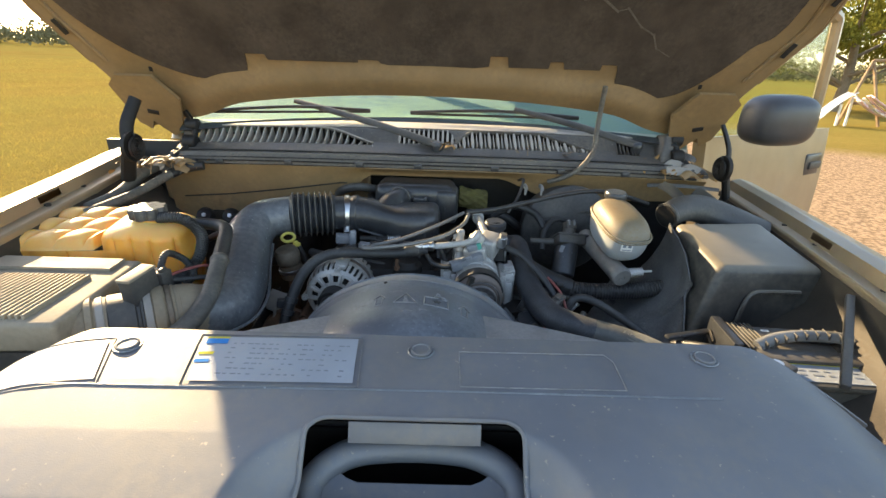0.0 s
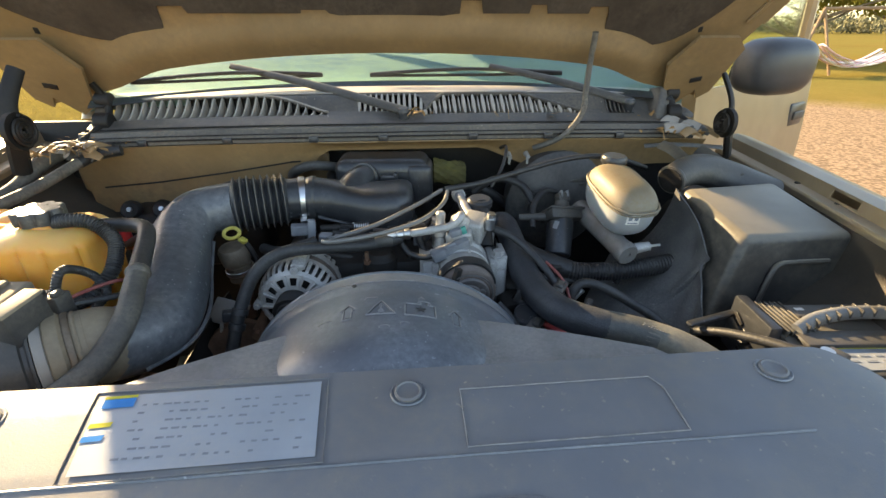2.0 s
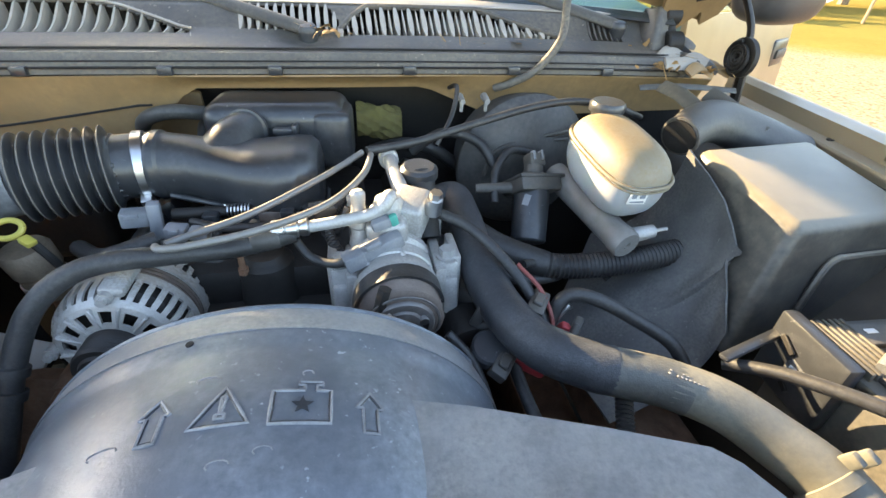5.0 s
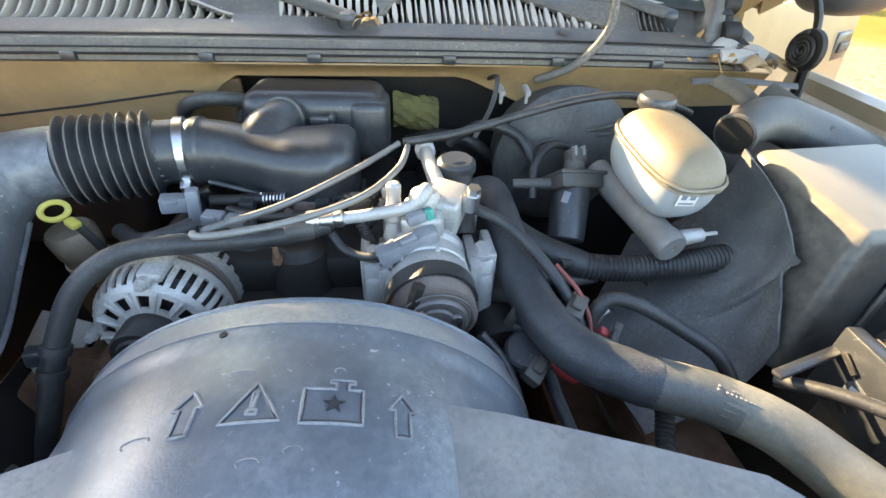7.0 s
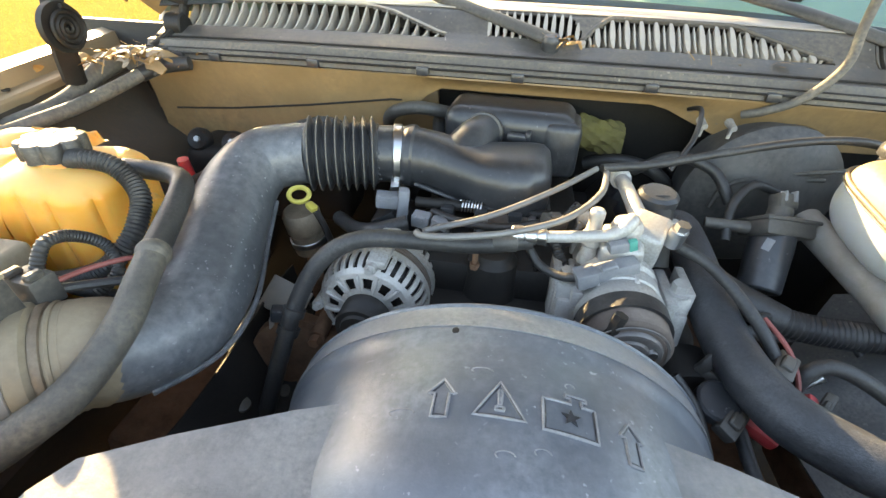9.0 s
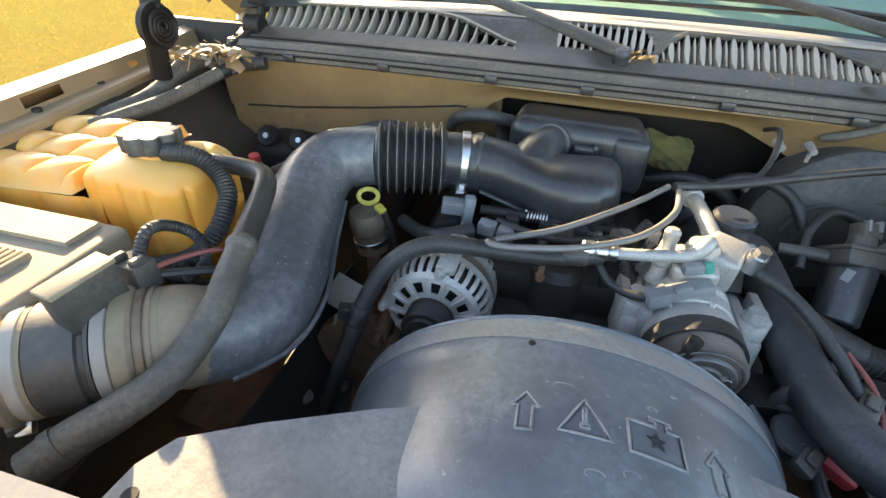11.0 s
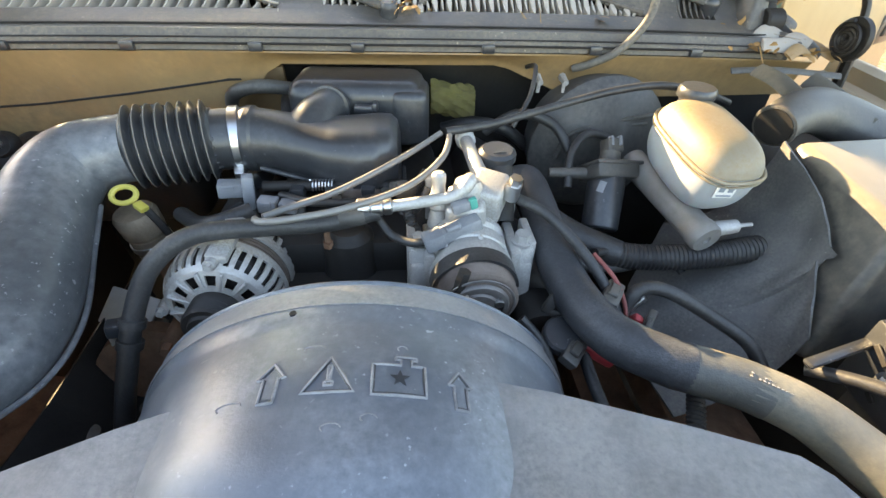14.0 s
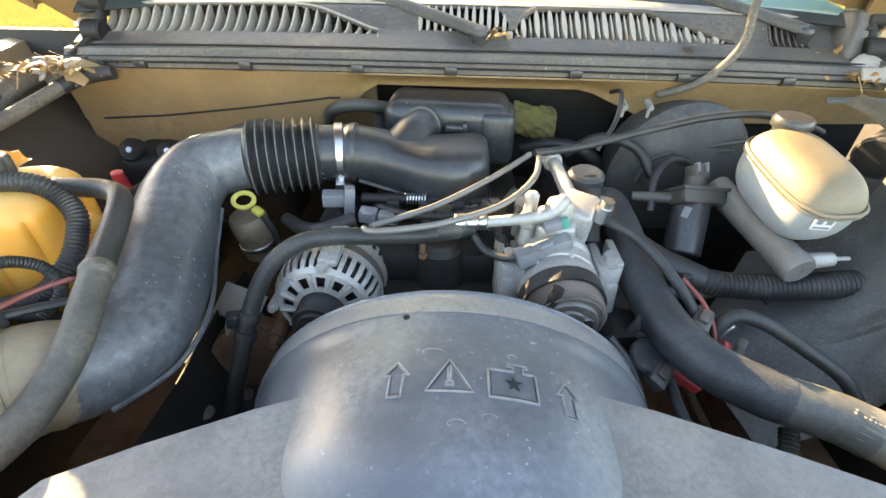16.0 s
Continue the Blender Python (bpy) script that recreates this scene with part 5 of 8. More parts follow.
    add_tube(bm, [p + Vector((0.012, 0.012, -0.008)), (-0.455, 0.772, 1.075), (-0.430, 0.790, 1.070), (-0.418, 0.80, 1.060)], 0.0050, 8, 8)
    part("wire", bm, M_RUBBER, t)


build_maf()


def build_duct():
    t = thing("air_intake_duct", (-0.40, 0.90, 0.95), "dusty black plastic air intake duct with ribbed bellows", "intake duct")
    ax, o = MAF_AX, MAF_AT
    start = o + ax * 0.112
    DUCT = [start, start + ax * 0.030, (-0.422, 0.742, 1.018), (-0.407, 0.775, 1.010), (-0.402, 0.815, 1.008), (-0.410, 0.875, 1.020), (-0.430, 0.955, 1.045), (-0.440, 1.02, 1.070), (-0.425, 1.065, 1.090), (-0.385, 1.085, 1.098), (-0.355, 1.09, 1.100)]
    DR = [0.0540, 0.0535, 0.0540, 0.0550, 0.0560, 0.0570, 0.0560, 0.053, 0.050, 0.047, 0.046]
    bm = BM()
    add_tube(bm, DUCT[1:], DR[1:], 32, 8)
    part("elbow", bm, M_DUCT, t)
    # sunlit stretch of the duct, given its own tan colour
    bm = BM()
    add_tube(bm, DUCT[:2] + [(-0.432, 0.732, 1.020)], [0.0552, 0.0549, 0.0553], 32, 8)
    part("boot", bm, M_BOOT, t, "dusty rubber boot, sunlit tan in its colour")
    for h, r, w, m in ((0.092, 0.0610, 0.020, M_BOOT), (0.112, 0.0585, 0.010, M_RUSTTAN), (0.122, 0.0575, 0.006, M_BOOT), (0.131, 0.0560, 0.005, M_BOOT)):
        bm = BM()
        add_rev(bm, [(r - 0.005, 0), (r - 0.001, w * 0.12), (r, w * 0.4), (r - 0.0008, w * 0.8), (r - 0.005, w)], o + ax * h, ax, 44, False)
        part("moulded_ring", bm, m, t)
    bm = BM()
    add_tube(bm, [(-0.385, 0.715, 0.985), (-0.350, 0.78, 0.982), (-0.348, 0.86, 0.992), (-0.374, 0.955, 1.020), (-0.388, 1.02, 1.048)], 0.0034, 8, 6)
    part("seam", bm, M_DUCT, t)
    bm = BM()
    bo, bx = Vector((-0.361, 1.0885, 1.100)), Vector((0.103, 0.0315, -0.002))
    bl = bx.length
    fold = []
    for q in range(8):
        fold += [(0.0470, bl * q / 8), (0.0490, bl * (q + 0.18) / 8), (0.0572, bl * (q + 0.44) / 8), (0.0575, bl * (q + 0.56) / 8), (0.0490, bl * (q + 0.82) / 8)]
    add_rev(bm, fold + [(0.0470, bl)], bo, bx, 44, False)
    bellows = part("bellows", bm, M_BLACK, t, "black rubber bellows")
    for q in range(8):
        bm = BM()
        h = bl * (q + 0.5) / 8
        add_rev(bm, [(0.0572, h - 0.0011), (0.0580, h - 0.0006), (0.0580, h + 0.0006), (0.0572, h + 0.0011)], bo, bx, 44, False)
        part("fold_edge", bm, M_STRIP, bellows)
    bm = BM()
    add_rev(bm, [(0.046, 0), (0.047, 0.006), (0.0445, 0.008), (0.0445, 0.06)], (-0.262, 1.119, 1.098), (0.97, 0.22, -0.02), 32)
    part("cuff", bm, M_BLACK, t)
    cx = Vector((0.97, 0.22, -0.02)).normalized()
    for k in range(5):
        a = -0.2 + 0.28 * k
        bm = BM()
        add_box(bm, Vector((-0.248, 1.122, 1.098)) + Vector((0, -0.0450 * math.cos(a - 0.5), 0.0450 * math.sin(a - 0.5))), (0.012, 0.003, 0.006), R(-math.degrees(a - 0.5), 0, 13), 0.001, 1)
        part("cuff_lug", bm, M_BLACK, t)
    bm = BM()
    add_rev(bm, [(0.0455, 0), (0.0478, 0.001), (0.0478, 0.013), (0.0455, 0.014)], (-0.232, 1.126, 1.097), cx, 36, False)
    clamp = part("hose_clamp", bm, M_STEEL, t, "bright steel worm clamp")
    bm = BM()
    add_box(bm, (-0.222, 1.092, 1.058), (0.014, 0.018, 0.022), R(30, 0, 12), 0.002)
    part("clamp_screw", bm, M_STEEL, clamp)
    # throttle body duct: a round neck that widens into a flat-topped hood
    secs = [(-0.218, 1.129, 1.096, 0.0450, 0.0450, 2.0), (-0.206, 1.129, 1.096, 0.0490, 0.0490, 2.0), (-0.198, 1.129, 1.096, 0.0490, 0.0490, 2.0), (-0.194, 1.129, 1.096, 0.0455, 0.0455, 2.0), (-0.165, 1.126, 1.094, 0.0450, 0.0440, 2.1), (-0.130, 1.122, 1.087, 0.0510, 0.0445, 2.3), (-0.090, 1.116, 1.080, 0.0610, 0.0470, 2.7), (-0.050, 1.113, 1.077, 0.0690, 0.0510, 3.0), (-0.015, 1.115, 1.077, 0.0700, 0.0530, 3.0), (0.004, 1.123, 1.076, 0.0640, 0.0500, 3.2), (0.014, 1.125, 1.074, 0.0560, 0.0440, 3.0), (0.018, 1.126, 1.072, 0.0400, 0.0300, 2.6), (0.019, 1.126, 1.071, 0.0010, 0.0010, 2.0)]

    def hood_shape(u, v):
        k = v * (len(secs) - 1)
        i = min(int(k), len(secs) - 2)
        x, y, z, w, h, e = (a + (b - a) * (k - i) for a, b in zip(secs[i], secs[i + 1]))
        th = 2 * math.pi * u
        q = lambda a: math.copysign(abs(a) ** (2 / e), a)
        return Vector((x, y + w * q(math.cos(th)), z + h * q(math.sin(th))))
    bm = BM()
    add_sheet(bm, hood_shape, 48, 60)
    bmesh.ops.remove_doubles(bm, verts=bm.verts, dist=0.0004)
    part("throttle_duct", bm, M_BLACK, t)
    bm = BM()
    add_tube(bm, [(-0.19, 1.092, 1.066), (-0.12, 1.078, 1.052), (-0.05, 1.058, 1.040), (0.000, 1.060, 1.038), (0.019, 1.085, 1.038), (0.021, 1.14, 1.040)], 0.0042, 8, 6)
    part("duct_seam", bm, M_BLACK, t)
    bm = BM()
    add_box(bm, (-0.052, 1.262, 1.105), (0.225, 0.12, 0.10), R(0, 0, -4), 0.026, 5)
    part("resonator", bm, M_BLACK, t)
    bm = BM()
    add_box(bm, (0.036, 1.236, 1.098), (0.062, 0.09, 0.094), R(0, 0, -4), 0.014, 3)
    part("resonator_step", bm, M_BLACK, t)
    bm = BM()
    add_tube(bm, [(-0.122, 1.128, 1.098), (-0.112, 1.150, 1.116), (-0.100, 1.178, 1.124), (-0.092, 1.205, 1.122)], [0.040, 0.034, 0.029, 0.028], 28, 8)
    part("resonator_neck", bm, M_BLACK, t)
    bm = BM()
    add_rev(bm, [(0.028, 0), (0.033, 0.001), (0.033, 0.008), (0.028, 0.009)], (-0.096, 1.188, 1.123), (0.2, 1, -0.1), 28, False)
    part("neck_ring", bm, M_BLACK, t)
    bm = BM()
    add_box(bm, (-0.040, 1.185, 1.122), (0.030, 0.016, 0.010), R(0, 0, -6), 0.002)
    add_box(bm, (-0.022, 1.187, 1.124), (0.008, 0.020, 0.014), R(0, 0, -6), 0.002)
    part("resonator_clip", bm, M_BLACK, t)


build_duct()


def build_coolant_tank():
    t = thing("coolant_tank", (-0.68, 0.95, 0.85), "translucent amber coolant tank with black cap", "coolant tank")
    cx, cy = -0.598, 0.908
    FLUTES = (3.72, 4.22, 4.72, 5.20, 5.72, 0.25, 1.2, 2.2, 3.0)

    def body(p, q):
        a = 2 * math.pi * p
        c, e = math.cos(a), math.sin(a)
        rr = (abs(c / 0.083) ** 3.2 + abs(e / 0.074) ** 3.2) ** (-1 / 3.2)
        near = min(abs((a - g + math.pi) % (2 * math.pi) - math.pi) for g in FLUTES)
        flute = math.exp(-(near / 0.045) ** 2) * sstep(0.30, 0.55, q)
        if q < 0.5:
            k = q / 0.5 * math.pi / 2
            rho, z = math.sin(k) ** 0.85, 1.150 - 0.034 * (1 - math.cos(k))
        else:
            k = (q - 0.5) / 0.5
            rho, z = 1.0 + 0.035 * math.sin(math.pi * k) - 0.10 * k * k, 1.116 - 0.150 * k
        rho *= 1 - 0.060 * flute
        return Vector((cx + rr * rho * c, cy + rr * rho * e, z + 0.004 * math.sin(3 * a)))
    bm = BM()
    add_sheet(bm, body, 144, 40)
    part("body", bm, M_TANK, t)

    def quilt(u, v):
        gx, gy = u * 3.4, v * 3.2
        puff = (abs(math.sin(math.pi * gx)) * abs(math.sin(math.pi * gy))) ** 0.38
        edge = sstep(0.0, 0.06, v) * sstep(0.0, 0.05, u) * sstep(0.0, 0.05, 1 - v) * sstep(0.0, 0.05, 1 - u)
        y = 0.822 + 0.20 * v + 0.020 * u
        return Vector((-0.868 + 0.190 * u + 0.020 * v, y - 0.006 * (1 - edge), 1.098 + 0.016 * v + 0.015 * puff * edge + 0.010 * edge))
    bm = BM()
    add_sheet(bm, quilt, 110, 96)
    part("quilted_top", bm, M_TANK, t)

    def side(u, v):
        puff = abs(math.sin(math.pi * u * 3.4)) ** 0.4 * math.sin(math.pi * min(1.0, v * 1.2 + 0.05)) ** 0.5 if v < 0.79 else 0.0
        return Vector((-0.868 + 0.235 * u, 0.822 + 0.020 * u - 0.011 * puff + 0.03 * v * v, 1.098 - 0.125 * v))
    bm = BM()
    add_sheet(bm, side, 90, 24)
    part("front_side", bm, M_TANK, t)
    bm = BM()
    add_tube(bm, [(-0.532, 0.938, 1.082), (-0.518, 0.932, 1.080), (-0.506, 0.928, 1.078)], [0.013, 0.012, 0.010], 14, 4)
    part("side_port", bm, M_TANK, t)
    bm = BM()
    add_rev(bm, [(0.048, -0.020), (0.039, 0.000), (0.031, 0.010), (0.029, 0.022)], (-0.592, 0.900, 1.134), (0.0, 0.0, 1), 28)
    part("neck", bm, M_TANK, t)
    bm = BM()
    prof = [(0.030, 0), (0.0315, 0.002), (0.0315, 0.018), (0.0295, 0.0215), (0.0, 0.023)]
    add_rev(bm, prof, (-0.592, 0.900, 1.151), (0, 0, 1), 32)
    cap = part("cap", bm, M_CAP, t, "black screw cap with a dusty top")
    for k in range(8):
        a = 2 * math.pi * k / 8
        bm = BM()
        add_rev(bm, [(0.0115, 0), (0.0118, 0.019), (0.0100, 0.0222), (0.0, 0.0228)], (-0.592 + 0.0245 * math.cos(a), 0.900 + 0.0245 * math.sin(a), 1.1515), (0, 0, 1), 14)
        part("cap_lobe", bm, M_CAP, cap)


build_coolant_tank()


# ---- alternator and compressor ----
def build_alternator():
    t = thing("alternator", (-0.205, 0.93, 0.86), "cast aluminium alternator with slotted housing", "alternator")
    ax = Vector((0.03, 1.0, -0.02)).normalized()
    o = Vector((-0.207, 0.886, 0.981))
    u, w, d = frame_of(ax)
    bm = BM()
    add_rev(bm, [(0.020, 0.006), (0.056, 0.006), (0.066, 0.018), (0.067, 0.09), (0.02, 0.094)], o, ax, 40)
    part("stator_core", bm, M_DARK, t)
    PR = ((0.0, 0.16, 0.30, 0.46, 0.60, 0.72, 0.86, 1.0), (0.030, 0.040, 0.050, 0.060, 0.0675, 0.0715, 0.0730, 0.0730), (-0.008, -0.008, -0.006, -0.003, 0.004, 0.013, 0.026, 0.042))

    def shell(p, q):
        a = 2 * math.pi * p
        r, h = lin(q, PR[0], PR[1]), lin(q, PR[0], PR[2])
        return o + d * h + (u * math.cos(a) + w * math.sin(a)) * r

    def slots(p, q):
        f = (p * 34) % 1.0
        g = (p * 13) % 1.0
        return (0.56 < q < 0.90 and abs(f - 0.5) < 0.25 and not 0.18 < p < 0.29) or (0.13 < q < 0.36 and abs(g - 0.5) < 0.26)
    bm = BM()
    add_sheet(bm, shell, 408, 50, 0.003, slots)
    part("front_housing", bm, M_ALU, t)

    def rear(p, q):
        a = 2 * math.pi * p
        r, h = lin(q, (0.0, 0.6, 0.85, 1.0), (0.0735, 0.0725, 0.064, 0.045)), lin(q, (0.0, 0.6, 0.85, 1.0), (0.060, 0.088, 0.100, 0.104))
        return o + d * h + (u * math.cos(a) + w * math.sin(a)) * r
    bm = BM()
    add_sheet(bm, rear, 408, 24, 0.003, lambda p, q: 0.30 < q < 0.80 and abs((p * 34) % 1.0 - 0.5) < 0.26)
    part("rear_housing", bm, M_ALU, t)
    for h in (0.044, 0.050, 0.056):
        bm = BM()
        add_rev(bm, [(0.066, h), (0.0700, h), (0.0700, h + 0.004), (0.066, h + 0.004)], o, ax, 48, False)
        part("lamination", bm, M_PULLEY, t)
    for k in range(13):
        a = 2 * math.pi * k / 13
        rad = u * math.cos(a) + w * math.sin(a)
        bm = BM()
        rot = Matrix((d.cross(rad), d, rad)).transposed()
        add_box(bm, o + d * -0.006 + rad * 0.046, (0.0035, 0.006, 0.026), rot, 0.001, 1)
        part("front_rib", bm, M_ALU, t)
    bm = BM()
    add_rev(bm, [(0.006, -0.050), (0.013, -0.050), (0.013, -0.044), (0.022, -0.044), (0.024, -0.040), (0.030, -0.040), (0.032, -0.036), (0.029, -0.033), (0.032, -0.029), (0.029, -0.026), (0.032, -0.022), (0.029, -0.019), (0.032, -0.015), (0.032, -0.008), (0.02, -0.006)], o, ax, 32)
    part("pulley", bm, M_DARK, t)
    bm = BM()
    add_cyl(bm, o + ax * -0.057, o + ax * -0.044, 0.010, None, 6)
    part("pulley_nut", bm, M_STEEL, t)
    for a in (1.2, 2.6, 3.9, 5.6):
        rad = u * math.cos(a) + w * math.sin(a)
        bm = BM()
        add_cyl(bm, o + rad * 0.069 + d * -0.006, o + rad * 0.069 + d * 0.09, 0.0075, None, 10)
        add_cyl(bm, o + rad * 0.069 + d * -0.012, o + rad * 0.069 + d * -0.004, 0.005, None, 6)
        part("through_bolt", bm, M_ALU, t)
    bm = BM()
    add_box(bm, o + Vector((0.012, 0.045, 0.071)), (0.026, 0.085, 0.012), R(0, 8, 0), 0.004)
    part("mount_boss", bm, M_ALU, t)
    for c in ((-0.282, 0.875, 0.925), (-0.268, 0.878, 0.905)):
        bm = BM()
        add_cyl(bm, c, Vector(c) + Vector((0, 0.10, 0)), 0.012, None, 12)
        add_cyl(bm, Vector(c) - Vector((0, 0.012, 0)), c, 0.008, None, 6)
        part("lower_bolt", bm, M_RUST, t)


build_alternator()


def build_compressor():
    t = thing("ac_compressor", (0.11, 0.95, 0.90), "dusty aluminium air-conditioning compressor with clutch pulley", "compressor")
    ax = Vector((-0.03, 1.0, 0.10)).normalized()
    o = Vector((0.108, 0.850, 1.002))
    u, w, d = frame_of(ax)
    bm = BM()
    add_rev(bm, [(0.046, 0.040), (0.052, 0.045), (0.054, 0.058), (0.050, 0.066), (0.049, 0.095), (0.054, 0.100), (0.054, 0.112), (0.049, 0.117), (0.047, 0.17), (0.03, 0.18)], o, ax, 40)
    part("body", bm, M_ALU, t)
    for k in range(7):
        a = 0.3 + 0.9 * k
        bm = BM()
        rad = u * math.cos(a) + w * math.sin(a)
        add_box(bm, o + d * 0.080 + rad * 0.050, (0.006, 0.030, 0.006), Matrix((d.cross(rad), d, rad)).transposed(), 0.0015, 1)
        part("case_rib", bm, M_ALU, t)
    bm = BM()
    groove = [(0.030, 0.004), (0.036, 0.003), (0.037, 0.001), (0.041, 0.001), (0.042, 0.003), (0.046, 0.003)]
    for k in range(6):
        groove += [(0.0505, 0.005 + 0.0042 * k), (0.0470, 0.0068 + 0.0042 * k)]
    add_rev(bm, groove + [(0.0515, 0.030), (0.0515, 0.034), (0.047, 0.037)], o, ax, 52)
    part("pulley", bm, M_PULLEY, t, "worn grooved clutch pulley")
    bm = BM()
    add_rev(bm, [(0.0512, 0.024), (0.0550, 0.024), (0.0550, 0.046), (0.0512, 0.046)], o, ax, 44, False)
    bmesh.ops.delete(bm, geom=[q for q in bm.faces if q.calc_center_median().z < o.z + 0.004], context="FACES")
    part("drive_belt", bm, M_RUBBER, t, "smooth black drive belt over the pulley")
    bm = BM()
    add_rev(bm, [(0.0, -0.001), (0.009, -0.001), (0.010, -0.005), (0.022, -0.004), (0.024, -0.001), (0.030, -0.001), (0.031, -0.004), (0.036, -0.004), (0.038, -0.001), (0.038, 0.004)], o, ax, 40)
    part("clutch_plate", bm, M_CLUTCH, t, "worn grey clutch plate")
    bm = BM()
    add_rev(bm, [(0.0425, 0.000), (0.0430, -0.001), (0.0455, -0.001), (0.0460, 0.000)], o, ax, 44, False)
    part("wear_ring", bm, M_CLUTCH, t)
    bm = BM()
    add_cyl(bm, o + d * -0.011, o + d * -0.003, 0.0065, None, 6)
    part("clutch_bolt", bm, M_STEEL, t)
    for k in range(3):
        a = 0.5 + 2.1 * k
        c = o + (u * math.cos(a) + w * math.sin(a)) * 0.026
        bm = BM()
        add_cyl(bm, c + d * -0.006, c + d * -0.001, 0.0055, 0.0065, 12)
        part("rivet", bm, M_STEEL, t)
    # brackets with long bolts
    for x, sx in ((0.041, -1), (0.176, 1)):
        y, z = 0.935, 1.036
        bm = BM()
        add_box(bm, (x, y - 0.004, z - 0.046), (0.028, 0.030, 0.088), R(-6, 0, 0), 0.006)
        add_box(bm, (x - sx * 0.012, y + 0.012, z - 0.045), (0.014, 0.075, 0.085), None, 0.003)
        part("bracket", bm, M_ALU, t)
        bm = BM()
        add_box(bm, (x + sx * 0.002, y - 0.022, z - 0.060), (0.020, 0.014, 0.080), R(-8, 0, 0), 0.005)
        part("bracket_foot", bm, M_ALU, t)
        bm = BM()
        add_cyl(bm, (x, y, z - 0.004), (x, y, z + 0.001), 0.0145, None, 18)
        add_cyl(bm, (x, y, z), (x, y, z + 0.012), 0.0110, 0.0105, 6)
        part("bracket_bolt", bm, M_ALU, t)
    for c, sz in (((0.060, 1.02, 1.045), (0.016, 0.012, 0.085)), ((0.172, 1.02, 1.050), (0.022, 0.014, 0.075)), ((0.030, 0.955, 0.985), (0.012, 0.060, 0.11)), ((0.187, 0.955, 0.985), (0.012, 0.060, 0.11))):
        bm = BM()
        add_box(bm, c, sz, None, 0.003)
        part("rear_bracket", bm, M_ALU, t)
    for k in range(5):
        a = 0.6 + 1.25 * k
        bm = BM()
        add_cyl(bm, o + d * 0.098 + (u * math.cos(a) + w * math.sin(a)) * 0.050, o + d * 0.122 + (u * math.cos(a) + w * math.sin(a)) * 0.050, 0.007, None, 8)
        part("case_bolt", bm, M_STEEL, t)
    bm = BM()
    add_rev(bm, [(0.0505, 0.070), (0.0525, 0.072), (0.0525, 0.090), (0.0505, 0.092)], o, ax, 36, False)
    part("case_band", bm, M_ALU, t)
    # manifold block and pipes
    bm = BM()
    add_box(bm, (0.134, 0.985, 1.078), (0.050, 0.060, 0.046), R(14, 6, -24), 0.006, 3, taper=0.86)
    add_box(bm, (0.104, 0.970, 1.066), (0.052, 0.056, 0.040), R(8, -6, -10), 0.008, 3)
    part("manifold_block", bm, M_ALU, t)
    bm = BM()
    add_rev(bm, [(0.016, -0.012), (0.019, -0.008), (0.0195, 0.006), (0.016, 0.014), (0.008, 0.017)], (0.105, 0.972, 1.092), (-0.05, 0.05, 1), 24)
    part("pipe_boss", bm, M_ALU, t)
    bm = BM()
    add_tube(bm, [(0.128, 0.992, 1.090), (0.122, 1.030, 1.100), (0.118, 1.072, 1.104), (0.117, 1.108, 1.101)], [0.0115, 0.0105, 0.010, 0.010], 16, 6)
    add_cyl(bm, (0.117, 1.100, 1.102), (0.117, 1.126, 1.099), 0.0150, None, 18, 0.003)
    part("suction_pipe", bm, M_ALU, t)
    bm = BM()
    add_tube(bm, [(0.106, 0.976, 1.096), (0.106, 0.966, 1.110), (0.100, 0.958, 1.104), (0.086, 0.955, 1.094), (0.055, 0.953, 1.088), (0.0, 0.950, 1.082), (-0.02, 0.948, 1.080)], [0.0085, 0.009, 0.0088, 0.0080, 0.0076, 0.0074, 0.0074], 16, 6)
    part("discharge_pipe", bm, M_ALU, t)
    bm = BM()
    add_rev(bm, [(0.008, 0), (0.0110, 0.002), (0.0110, 0.010), (0.0095, 0.012), (0.0118, 0.014), (0.0118, 0.026), (0.0100, 0.028), (0.0118, 0.030), (0.0118, 0.042), (0.0095, 0.044)], (0.008, 0.951, 1.083), (-1, -0.05, -0.03), 20)
    part("crimp_ferrule", bm, M_STEEL, t)
    bm = BM()
    add_rev(bm, [(0.013, 0), (0.014, 0.004), (0.011, 0.012), (0.010, 0.024), (0.0135, 0.028), (0.014, 0.040), (0.010, 0.046), (0.0085, 0.060), (0.0095, 0.062), (0.0095, 0.072), (0.006, 0.076)], (0.066, 0.970, 1.040), (0.02, 0.10, 1), 18)
    part("service_port", bm, M_ALU, t)
    bm = BM()
    add_box(bm, (0.088, 0.926, 1.062), (0.062, 0.020, 0.017), R(0, -16, 14), 0.003)
    add_box(bm, (0.058, 0.919, 1.052), (0.026, 0.024, 0.021), R(0, -16, 14), 0.003)
    add_box(bm, (0.082, 0.918, 1.070), (0.020, 0.010, 0.008), R(0, -16, 14), 0.002, 1)
    part("connector", bm, M_GREYPL, t, "grey wiring connector")
    bm = BM()
    add_tube(bm, [(0.048, 0.918, 1.050), (0.030, 0.925, 1.044), (0.005, 0.940, 1.046), (-0.010, 0.955, 1.060)], 0.0055, 10, 6)
    part("wire", bm, M_RUBBER, t)
    bm = BM()
    add_cyl(bm, (0.162, 0.972, 1.080), (0.164, 0.966, 1.104), 0.0105, None, 18)
    add_cyl(bm, (0.164, 0.966, 1.102), (0.165, 0.964, 1.113), 0.0085, None, 6)
    part("manifold_bolt", bm, M_STEEL, t)


build_compressor()


